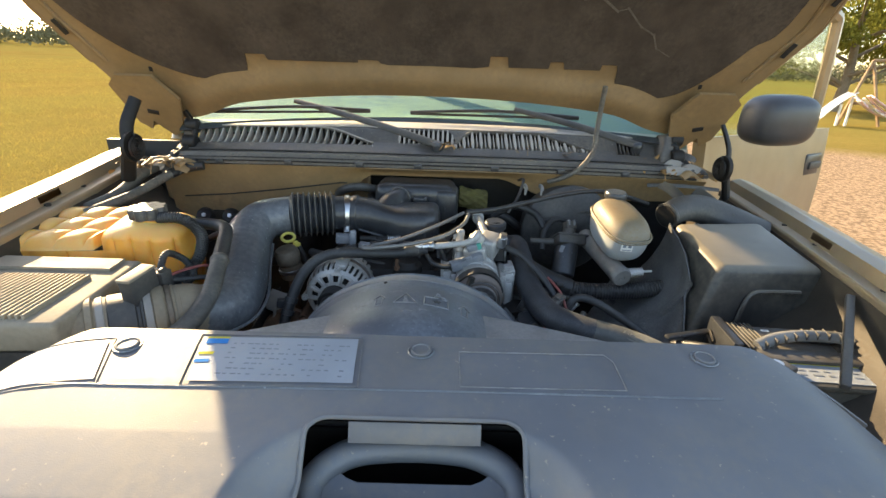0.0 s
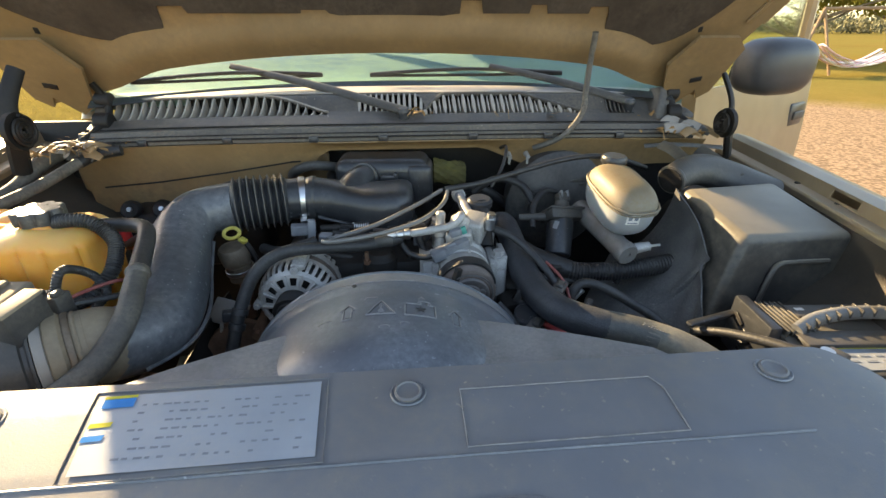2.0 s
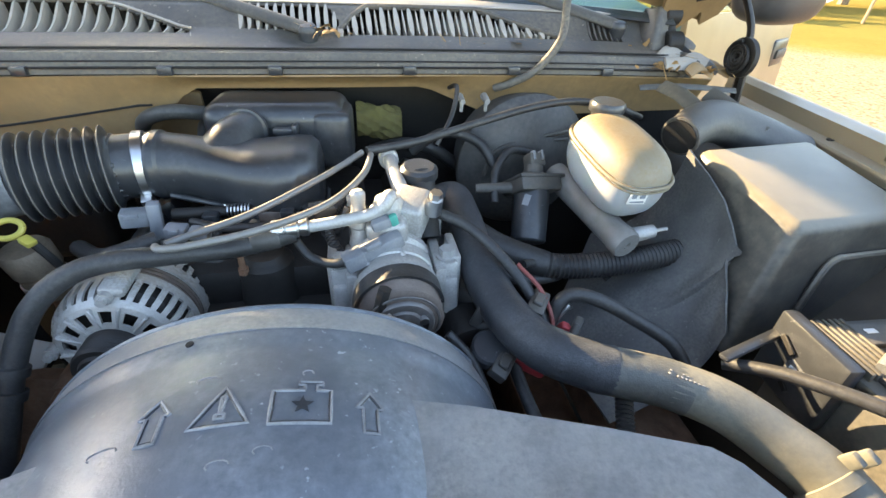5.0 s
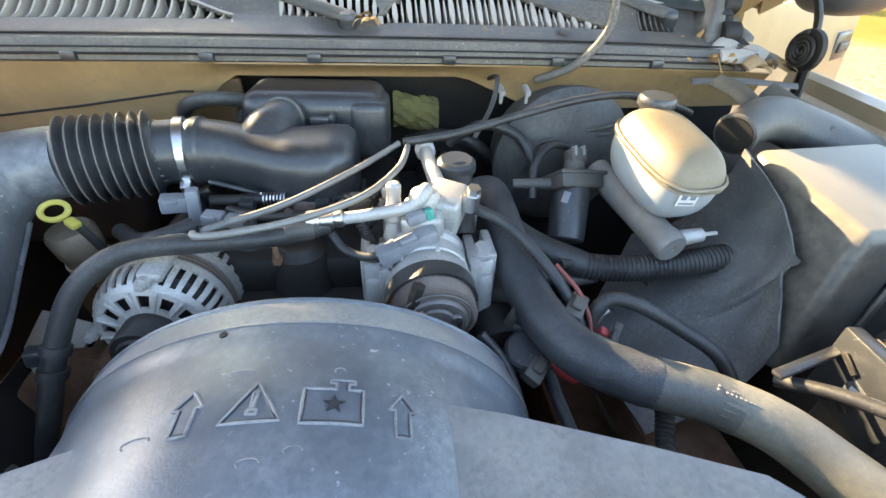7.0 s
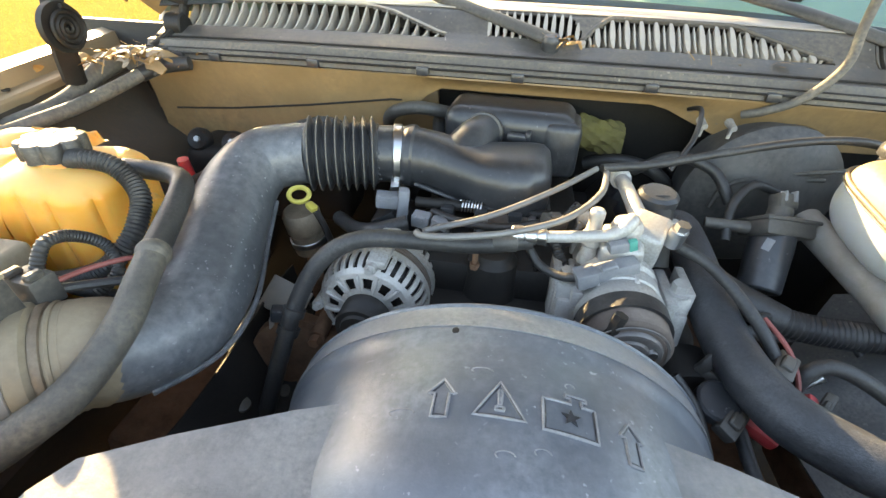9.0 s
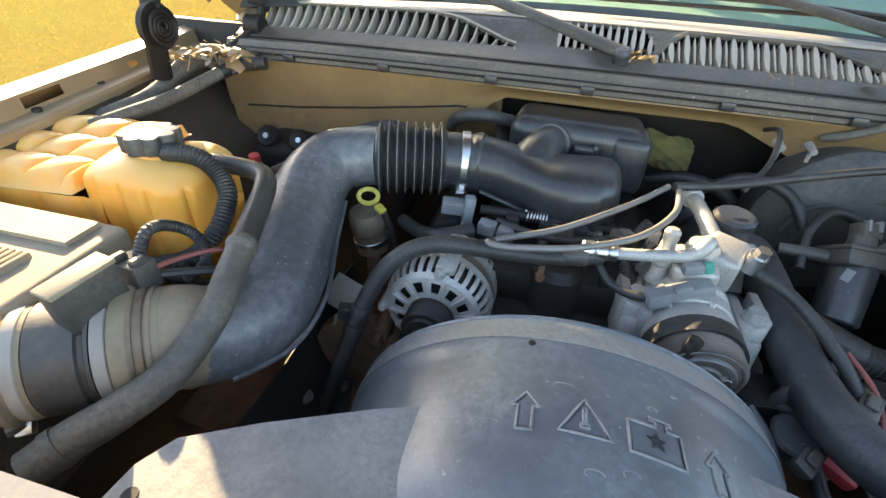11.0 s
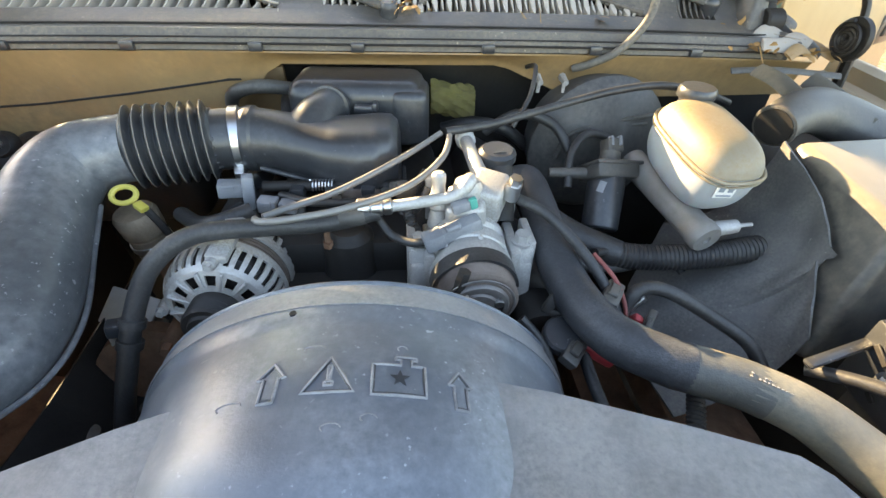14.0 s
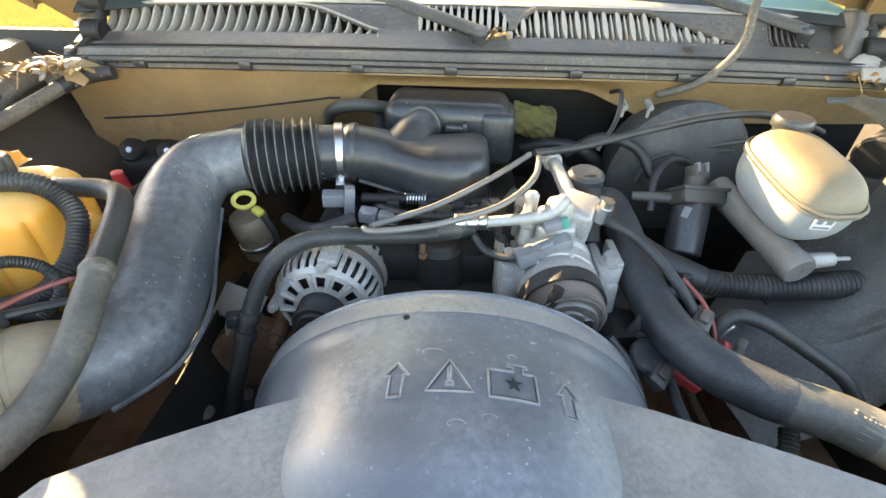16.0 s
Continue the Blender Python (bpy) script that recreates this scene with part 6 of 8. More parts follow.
# ---- brake parts ----
def build_brake():
    t = thing("brake_reservoir", (0.45, 1.03, 1.03), "milky white brake fluid reservoir with black cap", "brake reservoir")
    ax = Vector((-0.06, -0.93, -0.36)).normalized()

    def sup(u, v):
        th, ph = u * 2 * math.pi, (v - 0.5) * math.pi
        q = lambda a, e: math.copysign(abs(a) ** e, a)
        tp = 1.0 - 0.14 * max(0.0, math.sin(ph)) - 0.10 * max(0.0, -math.sin(ph))
        p = Vector((0.053 * tp * q(math.cos(ph), 0.5) * q(math.cos(th), 0.66), 0.088 * tp * q(math.cos(ph), 0.45) * q(math.sin(th), 0.62), (0.052 if ph > 0 else 0.062) * q(math.sin(ph), 0.55)))
        return Vector((0.458, 1.048, 1.108)) + R(13, 0, 8) @ p
    tilt_m = R(13, 0, 8)
    mid = Vector((0.458, 1.048, 1.108))

    def depth(p):
        return (tilt_m.transposed() @ (p - mid)).z
    for low in (False, True):
        bm = BM()
        add_sheet(bm, sup, 56, 44)
        bmesh.ops.remove_doubles(bm, verts=bm.verts, dist=0.0006)
        cut = [q for q in bm.faces if (depth(q.calc_center_median()) > 0.015) == low]
        bmesh.ops.delete(bm, geom=cut, context="FACES")
        if low:
            for v in bm.verts:
                h = depth(v.co)
                q = tilt_m.transposed() @ (v.co - mid)
                q.x *= 0.975 - 0.9 * max(0.0, -h - 0.01)
                q.y *= 0.985 - 0.6 * max(0.0, -h - 0.01)
                v.co = mid + tilt_m @ q
        if low:
            bm.normal_update()
            near = min(bm.verts, key=lambda v: (v.co - Vector((0.452, 0.958, 1.080))).length)
            spot, out = near.co.copy(), near.normal.copy()
            if out.y > 0:
                out.negate()
        part("lower_tank" if low else "tank", bm, M_RESVLOW if low else M_RESV, t, "milky pale blue lower half" if low else "")
    for rr, zz, wide in ((0.0030, 0.0155, 0.995), (0.0016, 0.0090, 0.998)):
        bm = BM()
        pts = []
        for k in range(65):
            th = 2 * math.pi * k / 64
            q = lambda a, e: math.copysign(abs(a) ** e, a)
            pts.append(mid + tilt_m @ Vector((0.0545 * wide * q(math.cos(th), 0.66), 0.0895 * wide * q(math.sin(th), 0.62), zz)))
        add_tube(bm, pts, rr, 8, 1, smooth_path=False)
        part("seam", bm, M_RESV, t)
    bm = BM()
    add_rev(bm, [(0.024, -0.012), (0.022, 0.006), (0.022, 0.009), (0.0265, 0.010), (0.028, 0.012), (0.028, 0.023), (0.025, 0.027), (0.0, 0.027)], (0.465, 1.118, 1.153), (0, -0.05, 1), 10)
    part("cap", bm, M_BLACK, t, "black filler cap")
    bm = BM()
    tilt = Matrix.Rotation(math.atan2(out.x, -out.y), 3, "Z") @ Matrix.Rotation(-math.asin(max(-1.0, min(1.0, out.z))), 3, "X")
    c = spot + out * 0.0006
    add_box(bm, c, (0.026, 0.0016, 0.020), tilt)
    lab = part("label", bm, M_WHITE, t, "small white warning label")
    for dx in (-0.006, 0.006):
        bm = BM()
        add_box(bm, c + tilt @ Vector((dx, -0.0012, 0.004)), (0.007, 0.001, 0.007), tilt)
        part("symbol", bm, M_INK, lab)
    bm = BM()
    add_box(bm, c + tilt @ Vector((0, -0.0012, -0.006)), (0.020, 0.001, 0.002), tilt)
    part("text_bar", bm, M_INK, lab)
    # master cylinder
    t2 = thing("brake_master_cylinder", (0.43, 1.05, 0.98), "cast aluminium brake master cylinder", "master cylinder")
    bm = BM()
    a, b = Vector((0.412, 1.145, 1.046)), Vector((0.452, 0.955, 1.014))
    d = (b - a).normalized()
    L = (b - a).length
    add_rev(bm, [(0.022, 0), (0.022, L - 0.025), (0.0235, L - 0.02), (0.0235, L - 0.004), (0.021, L), (0.006, L), (0.005, L - 0.003), (0.0, L - 0.003)], a, d, 28)
    part("cylinder", bm, M_DULLALU, t2)
    bm = BM()
    add_cyl(bm, b + Vector((0.02, 0.02, 0.005)), b + Vector((0.052, 0.020, 0.010)), 0.012, 0.010, 12)
    add_cyl(bm, b + Vector((0.05, 0.020, 0.010)), b + Vector((0.075, 0.020, 0.012)), 0.003, None, 8)
    part("port", bm, M_ALU, t2)
    # booster
    t3 = thing("brake_booster", (0.40, 1.33, 0.85), "large round black brake booster", "brake booster")
    bm = BM()
    add_rev(bm, [(0.02, -0.03), (0.05, -0.028), (0.075, -0.012), (0.115, 0.0), (0.130, 0.015), (0.136, 0.022), (0.136, 0.032), (0.128, 0.036), (0.122, 0.09)], (0.395, 1.235, 1.02), (-0.10, 1, 0.05), 44)
    part("shell", bm, M_BOOSTER, t3)
    for k in range(3):
        bm = BM()
        add_tube(bm, [Vector((0.395, 1.228, 1.02)) + Vector((0.04 + 0.03 * k, 0.0, 0.04 + 0.02 * k)), Vector((0.33, 1.215, 1.07)), Vector((0.30, 1.21, 1.02))], 0.004, 8, 5)
        part("line", bm, M_DUSTBLACK, t3)


build_brake()


def build_canister():
    t = thing("purge_solenoid", (0.34, 1.06, 0.93), "dusty black cylindrical solenoid canister with connector", "solenoid")
    ax = Vector((0.031, 0.100, 0.125)).normalized()
    o = Vector((0.339, 1.052, 0.968))
    rot = Matrix.Rotation(radians(-38), 3, "X") @ Matrix.Rotation(radians(12), 3, "Z")
    bm = BM()
    add_rev(bm, [(0.0, 0.0), (0.026, 0), (0.029, 0.003), (0.0300, 0.070), (0.029, 0.092), (0.024, 0.10)], o, ax, 32)
    part("body", bm, M_BLACK, t)
    bm = BM()
    add_box(bm, o + ax * 0.098, (0.078, 0.062, 0.030), rot, 0.006)
    head = part("head", bm, M_DUSTBLACK, t)
    bm = BM()
    add_box(bm, o + ax * 0.108, (0.086, 0.066, 0.006), rot, 0.002)
    part("flange", bm, M_DUSTBLACK, head)
    bm = BM()
    add_cyl(bm, o + ax * 0.11, o + ax * 0.13, 0.018, 0.016, 18)
    add_box(bm, o + ax * 0.140, (0.030, 0.026, 0.024), rot, 0.004)
    part("connector", bm, M_DUSTBLACK, t)
    for dx in (-0.007, 0.007):
        bm = BM()
        add_box(bm, o + ax * 0.150 + Vector((dx, -0.010, 0.004)), (0.004, 0.012, 0.016), rot, 0.001, 1)
        part("clip", bm, M_GREYPL, t)
    bm = BM()
    add_cyl(bm, o + ax * 0.095 + Vector((-0.03, 0, 0)), o + ax * 0.095 + Vector((-0.095, 0.012, -0.004)), 0.010, 0.008, 14)
    part("nipple", bm, M_DUSTBLACK, t)
    bm = BM()
    add_box(bm, o + ax * 0.070 + Vector((-0.017, -0.020, 0.014)), (0.011, 0.0015, 0.018), Matrix.Rotation(radians(-40), 3, "Z") @ Matrix.Rotation(radians(-38), 3, "X"))
    part("tag", bm, M_GREYPL, t)


build_canister()


def build_fuse_box():
    t = thing("underhood_box", (0.70, 0.95, 0.90), "large dusty plastic underhood box, sunlit tan put on its top", "cover box")
    top = [(0.592, 1.042, 1.128), (0.800, 1.050, 1.134), (0.838, 0.868, 1.088), (0.606, 0.852, 1.096)]
    bot = [(0.560, 1.05, 0.93), (0.83, 1.07, 0.93), (0.845, 0.838, 0.90), (0.548, 0.822, 0.90)]
    bm = BM()
    a = [bm.verts.new(p) for p in top]
    b = [bm.verts.new(p) for p in bot]
    bm.faces.new(a)
    bm.faces.new(b[::-1])
    for i in range(4):
        bm.faces.new((a[i], b[i], b[(i + 1) % 4], a[(i + 1) % 4]))
    bmesh.ops.bevel(bm, geom=bm.edges[:], offset=0.014, segments=5, profile=0.5, affect="EDGES")
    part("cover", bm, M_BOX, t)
    bm = BM()
    add_tube(bm, [(0.650, 0.832, 0.92), (0.662, 0.838, 1.00), (0.680, 0.845, 1.040), (0.72, 0.848, 1.044), (0.785, 0.852, 1.042)], 0.005, 8, 6)
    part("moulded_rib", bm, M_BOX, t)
    # scuffed splash liner whose torn edge laps the box
    edge = [(0.585, 1.050, 1.122), (0.584, 0.995, 1.106), (0.580, 0.945, 1.086), (0.576, 0.912, 1.064), (0.573, 0.893, 1.042), (0.570, 0.896, 1.022), (0.564, 0.876, 1.000), (0.562, 0.862, 0.982), (0.560, 0.848, 0.965), (0.556, 0.833, 0.94)]
    foot = [(0.50, 1.12, 0.93), (0.47, 1.09, 0.90), (0.44, 1.06, 0.875), (0.41, 1.03, 0.86), (0.39, 1.0, 0.85), (0.38, 0.97, 0.845), (0.375, 0.93, 0.84), (0.375, 0.89, 0.835), (0.38, 0.85, 0.83), (0.39, 0.80, 0.82)]

    def liner(u, v):
        k = u * 9
        i = min(int(k), 8)
        a = Vector(edge[i]).lerp(Vector(edge[i + 1]), k - i)
        b = Vector(foot[i]).lerp(Vector(foot[i + 1]), k - i)
        knee = a + Vector((-0.002, 0.004, -0.13))
        p = a.lerp(knee, v).lerp(knee.lerp(b, v), v)
        dent = 0.002 * math.sin(9 * u + 7 * v) + 0.001 * math.sin(23 * u - 11 * v) + 0.006 * math.exp(-((u - 0.45) / 0.05) ** 2 - ((v - 0.3) / 0.12) ** 2)
        return p + Vector((-dent - 0.002 * math.sin(math.pi * v), 0, 0))
    bm = BM()
    add_sheet(bm, liner, 72, 40, 0.003)
    part("splash_liner", bm, M_LINER, t, "black scuffed splash liner")
    bm = BM()
    add_rev(bm, [(0.030, 0), (0.031, 0.004), (0.026, 0.006), (0.024, 0.001)], (0.574, 0.975, 0.986), (-0.95, 0.0, 0.15), 24, False)
    part("grommet", bm, M_RUBBER, t)


build_fuse_box()


# ---- hoses and cables ----
def hose(name, pts, r, material, label, category="hose", seg=16, rib=0.0, pitch=0.006, sub=10):
    bm = BM()
    add_tube(bm, pts, r, seg, sub, rib, pitch)
    return single(name, bm, material, label, category)


def build_battery():
    t = thing("battery", (0.70, 0.68, 0.82), "dusty black battery with faded label and clear cable cover", "battery")
    rz = R(0, 0, -4)
    O = Vector((0.715, 0.685, 0.0))

    def at(x, y, z):
        return O + rz @ Vector((x, y, 0)) + Vector((0, 0, z))
    bm = BM()
    add_box(bm, at(0, 0, 0.905), (0.27, 0.175, 0.17), rz, 0.008, 2)
    part("case", bm, M_BATT, t)
    bm = BM()
    add_box(bm, at(0, 0, 0.995), (0.272, 0.178, 0.012), rz, 0.004, 2)
    part("lid", bm, M_BATT, t)
    for y in (0.058, -0.015):
        bm = BM()
        add_box(bm, at(-0.020, y, 1.005), (0.20, 0.036, 0.010), rz, 0.004, 2)
        part("vent_cap", bm, M_DUSTBLACK, t)
    for k in range(6):
        bm = BM()
        add_box(bm, at(-0.128 + 0.008 * k, 0.040, 1.006), (0.004, 0.085, 0.012), rz, 0.001, 1)
        part("ridge", bm, M_BATT, t)
    bm = BM()
    add_box(bm, at(-0.068, 0.060, 1.0106), (0.014, 0.007, 0.0008), rz)
    part("mark", bm, M_WHITE, t)
    bm = BM()
    add_box(bm, at(0.010, -0.052, 1.0022), (0.19, 0.055, 0.001), rz)
    label = part("label", bm, M_STICKER, t, "faded printed label with yellow band")
    bm = BM()
    add_box(bm, at(0.010, -0.030, 1.0032), (0.18, 0.008, 0.0008), rz)
    part("yellow_band", bm, M_YINK, label)
    rnd = random.Random(8)
    for k in range(16):
        bm = BM()
        add_box(bm, at(-0.07 + 0.022 * (k % 8) + rnd.uniform(-0.002, 0.002), -0.050 - 0.012 * (k // 8), 1.0032), (rnd.uniform(0.008, 0.017), 0.004, 0.0008), rz)
        part("text_bar", bm, M_INK, label)
    bm = BM()
    add_tube(bm, [at(-0.115, 0.000, 1.012), at(-0.07, 0.020, 1.020), at(0.0, 0.030, 1.024), at(0.08, 0.024, 1.022), at(0.13, 0.010, 1.014)], 0.011, 12, 6, flat=0.6)
    part("cable_cover", bm, M_CLEAR, t, "cloudy clear cable cover")
    for k in range(12):
        f = k / 11
        bm = BM()
        c = at(-0.10 + 0.22 * f, 0.006 + 0.026 * math.sin(math.pi * f), 1.016 + 0.011 * math.sin(math.pi * f))
        add_box(bm, c, (0.003, 0.023, 0.0125), rz, 0.001, 1)
        part("cover_rib", bm, M_DUSTBLACK, t)
    for x, y in ((0.115, -0.072), (-0.118, -0.060)):
        bm = BM()
        add_cyl(bm, at(x, y, 1.0), at(x, y, 1.022), 0.011, 0.009, 16)
        part("terminal", bm, M_STEEL, t)
        bm = BM()
        add_box(bm, at(x + 0.008, y - 0.004, 1.010), (0.045, 0.026, 0.014), R(0, 0, 25), 0.004)
        part("clamp", bm, M_DUSTBLACK, t)
    for c, sz, ro in (((0.525, 0.775, 0.982), (0.11, 0.014, 0.008), 15), ((0.575, 0.745, 0.965), (0.020, 0.10, 0.10), -6)):
        bm = BM()
        add_box(bm, c, sz, R(0, 0, ro), 0.004)
        part("terminal_bracket", bm, M_BLACK, t)
    for k, (y, z) in enumerate(((0.765, 0.985), (0.735, 0.965), (0.745, 0.935))):
        bm = BM()
        add_box(bm, (0.5645 + 0.003 * (0.745 - y), y, z), (0.003, 0.026 - 0.006 * k, 0.008), R(25, 0, -6), 0.001, 1)
        part("bracket_slot", bm, M_DARK, t)
    bm = BM()
    add_cyl(bm, (0.5635, 0.742, 0.966), (0.5615, 0.742, 0.967), 0.0125, None, 24)
    date = part("round_sticker", bm, M_BLACK, t, "round black sticker")
    bm = BM()
    add_box(bm, (0.5606, 0.742, 0.967), (0.0008, 0.013, 0.005), None)
    part("text_bar", bm, M_WHITE, date)
    hose("battery_cable", [(0.60, 0.615, 1.012), (0.565, 0.635, 1.016), (0.54, 0.68, 1.005), (0.515, 0.73, 0.985), (0.49, 0.77, 0.96)], 0.008, M_RUBBER, "thick black battery cable", "cable", 12)
    hose("battery_cable", [(0.835, 0.60, 1.012), (0.87, 0.64, 1.01), (0.885, 0.72, 0.99), (0.88, 0.80, 0.95)], 0.008, M_RUBBER, "thick black battery cable", "cable", 12)


build_battery()


RH = [(0.185, 1.10, 1.025), (0.220, 1.108, 1.030), (0.224, 1.044, 1.026), (0.222, 0.957, 1.015), (0.232, 0.869, 1.000), (0.260, 0.805, 0.992), (0.309, 0.769, 0.988), (0.373, 0.742, 0.984), (0.426, 0.708, 0.978), (0.464, 0.668, 0.965), (0.494, 0.622, 0.952), (0.505, 0.56, 0.935)]
rh = thing("radiator_hose", (0.30, 0.75, 0.95), "thick upper radiator hose, woven sleeve and olive end", "hose")
bm = BM()
add_tube(bm, RH[:7] + [(0.330, 0.760, 0.987)], [0.025, 0.026, 0.0265, 0.027, 0.0275, 0.0275, 0.0276, 0.0272], 28, 12)
part("sleeve", bm, M_SLEEVE, rh, "black woven sleeve")
bm = BM()
add_tube(bm, RH[5:8] + [(0.400, 0.726, 0.981)], [0.0268, 0.0269, 0.0270, 0.0268], 24, 10)
part("hose_middle", bm, M_MIDHOSE, rh, "grey scuffed rubber hose")
bm = BM()
add_tube(bm, RH[6:], [0.0262, 0.0265, 0.0270, 0.028, 0.030, 0.030], 24, 10)
part("hose_end", bm, M_OLDHOSE, rh, "dusty olive rubber hose")
bm = BM()
add_rev(bm, [(0.030, 0), (0.0325, 0.001), (0.0325, 0.012), (0.030, 0.013)], (0.490, 0.628, 0.953), (0.25, -0.9, -0.28), 28, False)
hc = part("hose_clamp", bm, M_OLDHOSE, rh, "dusty spring clamp")
for dx in (-0.008, 0.008):
    bm = BM()
    add_box(bm, (0.503 + dx, 0.625, 0.988), (0.008, 0.014, 0.020), R(20, 0, 15), 0.002)
    part("clamp_ear", bm, M_OLDHOSE, hc)
bm = BM()
add_rev(bm, [(0.026, 0), (0.034, 0.002), (0.036, 0.02), (0.04, 0.05)], (0.500, 0.590, 0.943), (0.2, -0.9, -0.3), 28)
part("neck", bm, M_OLDHOSE, rh)
bm = BM()
rnd = random.Random(3)
for k in range(10):
    for row in range(2):
        if rnd.random() < 0.25:
            continue
        add_box(bm, Vector((0.372 + 0.0036 * k, 0.7355 - 0.0021 * k - 0.0055 * row, 1.0105 - 0.0006 * k - 0.0008 * row)), (rnd.uniform(0.0012, 0.0028), 0.0030, 0.0008), R(-12, 6, -24))
part("print_bars", bm, M_GREYPL, rh, "worn white printing")
cc = thing("corrugated_conduit", (0.40, 0.98, 0.95), "black corrugated wiring conduit into the splash liner", "conduit")
CPTS = [(0.235, 1.06, 1.00), (0.275, 1.02, 0.985), (0.345, 0.99, 0.966), (0.42, 0.978, 0.966), (0.50, 0.974, 0.974), (0.596, 0.975, 0.988)]
bm = BM()
add_tube(bm, CPTS, 0.0205, 20, 10, 0.0020, 0.0065)
part("conduit", bm, M_RUBBER, cc)
bm = BM()
add_tube(bm, CPTS[:3], [0.0215, 0.0225, 0.0215], 18, 8)
part("tape_wrap", bm, M_RUBBER, cc, "smooth black tape wrap")
ah = thing("refrigerant_hose", (-0.22, 0.91, 0.95), "black rubber air-conditioning hose over the alternator", "hose")
bm = BM()
add_tube(bm, [(-0.335, 0.80, 0.84), (-0.315, 0.83, 0.92), (-0.297, 0.865, 0.99), (-0.268, 0.892, 1.045), (-0.22, 0.912, 1.072), (-0.14, 0.922, 1.074), (-0.07, 0.935, 1.070), (-0.01, 0.950, 1.076)], 0.0115, 18, 10)
part("hose", bm, M_RUBBER, ah)
for c, d in (((-0.300, 0.858, 0.978), (0.25, 0.5, 0.9)), ((-0.306, 0.846, 0.955), (0.25, 0.5, 0.9))):
    bm = BM()
    add_rev(bm, [(0.0115, 0), (0.0145, 0.001), (0.0145, 0.011), (0.0115, 0.012)], c, d, 16, False)
    part("strap", bm, M_RUBBER, ah)
bm = BM()
add_box(bm, (-0.318, 0.862, 0.975), (0.026, 0.018, 0.020), R(0, 10, 20), 0.004)
part("loom_clip", bm, M_BLACK, ah)
bm = BM()
add_rev(bm, [(0.012, 0), (0.0135, 0.002), (0.0135, 0.03), (0.012, 0.032)], (-0.028, 0.946, 1.074), (-0.95, -0.2, -0.05), 18, False)
part("end_crimp", bm, M_DUSTBLACK, ah)
hose("coolant_hose", [(-0.575, 0.893, 1.150), (-0.543, 0.888, 1.156), (-0.515, 0.892, 1.150), (-0.494, 0.890, 1.135), (-0.478, 0.880, 1.120), (-0.472, 0.866, 1.106), (-0.471, 0.840, 1.085), (-0.494, 0.815, 1.057), (-0.540, 0.806, 1.040), (-0.600, 0.815, 1.020)], 0.0120, M_RUBBER, "black corrugated coolant tank hose", "hose", 14, 0.0018, 0.0045)
bh = thing("bypass_hose", (-0.43, 0.75, 1.0), "dusty black rubber hose along the intake duct", "hose")
bm = BM()
add_tube(bm, [(-0.548, 0.930, 1.128), (-0.512, 0.926, 1.130), (-0.474, 0.925, 1.129), (-0.448, 0.915, 1.128), (-0.434, 0.896, 1.124), (-0.424, 0.862, 1.114), (-0.408, 0.806, 1.102)], [0.012, 0.012, 0.0125, 0.013, 0.0135, 0.0140, 0.0145], 18, 8)
part("upper_hose", bm, M_RUBBER, bh)
bm = BM()
add_rev(bm, [(0.0, -0.016), (0.010, -0.013), (0.016, -0.006), (0.0175, 0.0), (0.016, 0.006), (0.010, 0.013), (0.0, 0.016)], (-0.406, 0.800, 1.101), (0.25, -0.9, -0.2), 24)
part("joint", bm, M_DUSTHOSE, bh)
bm = BM()
add_tube(bm, [(-0.406, 0.800, 1.101), (-0.400, 0.770, 1.090), (-0.392, 0.721, 1.070), (-0.402, 0.667, 1.045), (-0.428, 0.630, 1.028), (-0.456, 0.602, 1.014), (-0.475, 0.575, 1.003)], [0.0150, 0.0155, 0.016, 0.017, 0.018, 0.018], 20, 8)
part("lower_hose", bm, M_DUSTHOSE, bh, "dusty tan lower hose")
bm = BM()
add_rev(bm, [(0.017, 0), (0.0195, 0.001), (0.0195, 0.010), (0.017, 0.011)], (-0.460, 0.598, 1.012), (-0.5, -0.8, -0.25), 22, False)
part("clamp", bm, M_DUSTHOSE, bh)
for pts in ([(0.078, 1.095, 1.118), (0.02, 1.04, 1.105), (-0.06, 0.975, 1.092), (-0.125, 0.935, 1.088), (-0.142, 0.922, 1.088)], [(0.090, 1.085, 1.118), (0.075, 1.02, 1.115), (0.03, 0.965, 1.104), (-0.04, 0.925, 1.098), (-0.105, 0.908, 1.094), (-0.140, 0.908, 1.091), (-0.15, 0.917, 1.089)]):
    hose("throttle_cable", pts, 0.0044, M_CABLE, "grey metal-sheathed throttle cable", "cable", 10)
hose("hood_cable", [(0.085, 1.095, 1.120), (0.16, 1.12, 1.122), (0.26, 1.145, 1.140), (0.36, 1.16, 1.160), (0.434, 1.16, 1.168), (0.52, 1.18, 1.15), (0.60, 1.22, 1.12)], 0.0062, M_RUBBER, "black sheathed cable to the bulkhead", "cable", 10)
hose("washer_hose", [hood_at(0.452, 0.165, 0.03), hood_at(0.455, 0.10, 0.05), (0.452, 1.30, 1.30), (0.440, 1.275, 1.245), (0.40, 1.27, 1.195), (0.355, 1.275, 1.170), (0.33, 1.29, 1.158)], 0.0070, M_DUSTHOSE, "black washer hose hanging from the hood", "hose", 12)
hose("vacuum_hose", [(0.30, 0.86, 0.92), (0.305, 0.865, 0.985), (0.325, 0.87, 1.005), (0.36, 0.862, 1.0), (0.41, 0.845, 0.975), (0.455, 0.82, 0.95), (0.475, 0.80, 0.92)], 0.0090, M_RUBBER, "thin black rubber hose beside the splash panel")
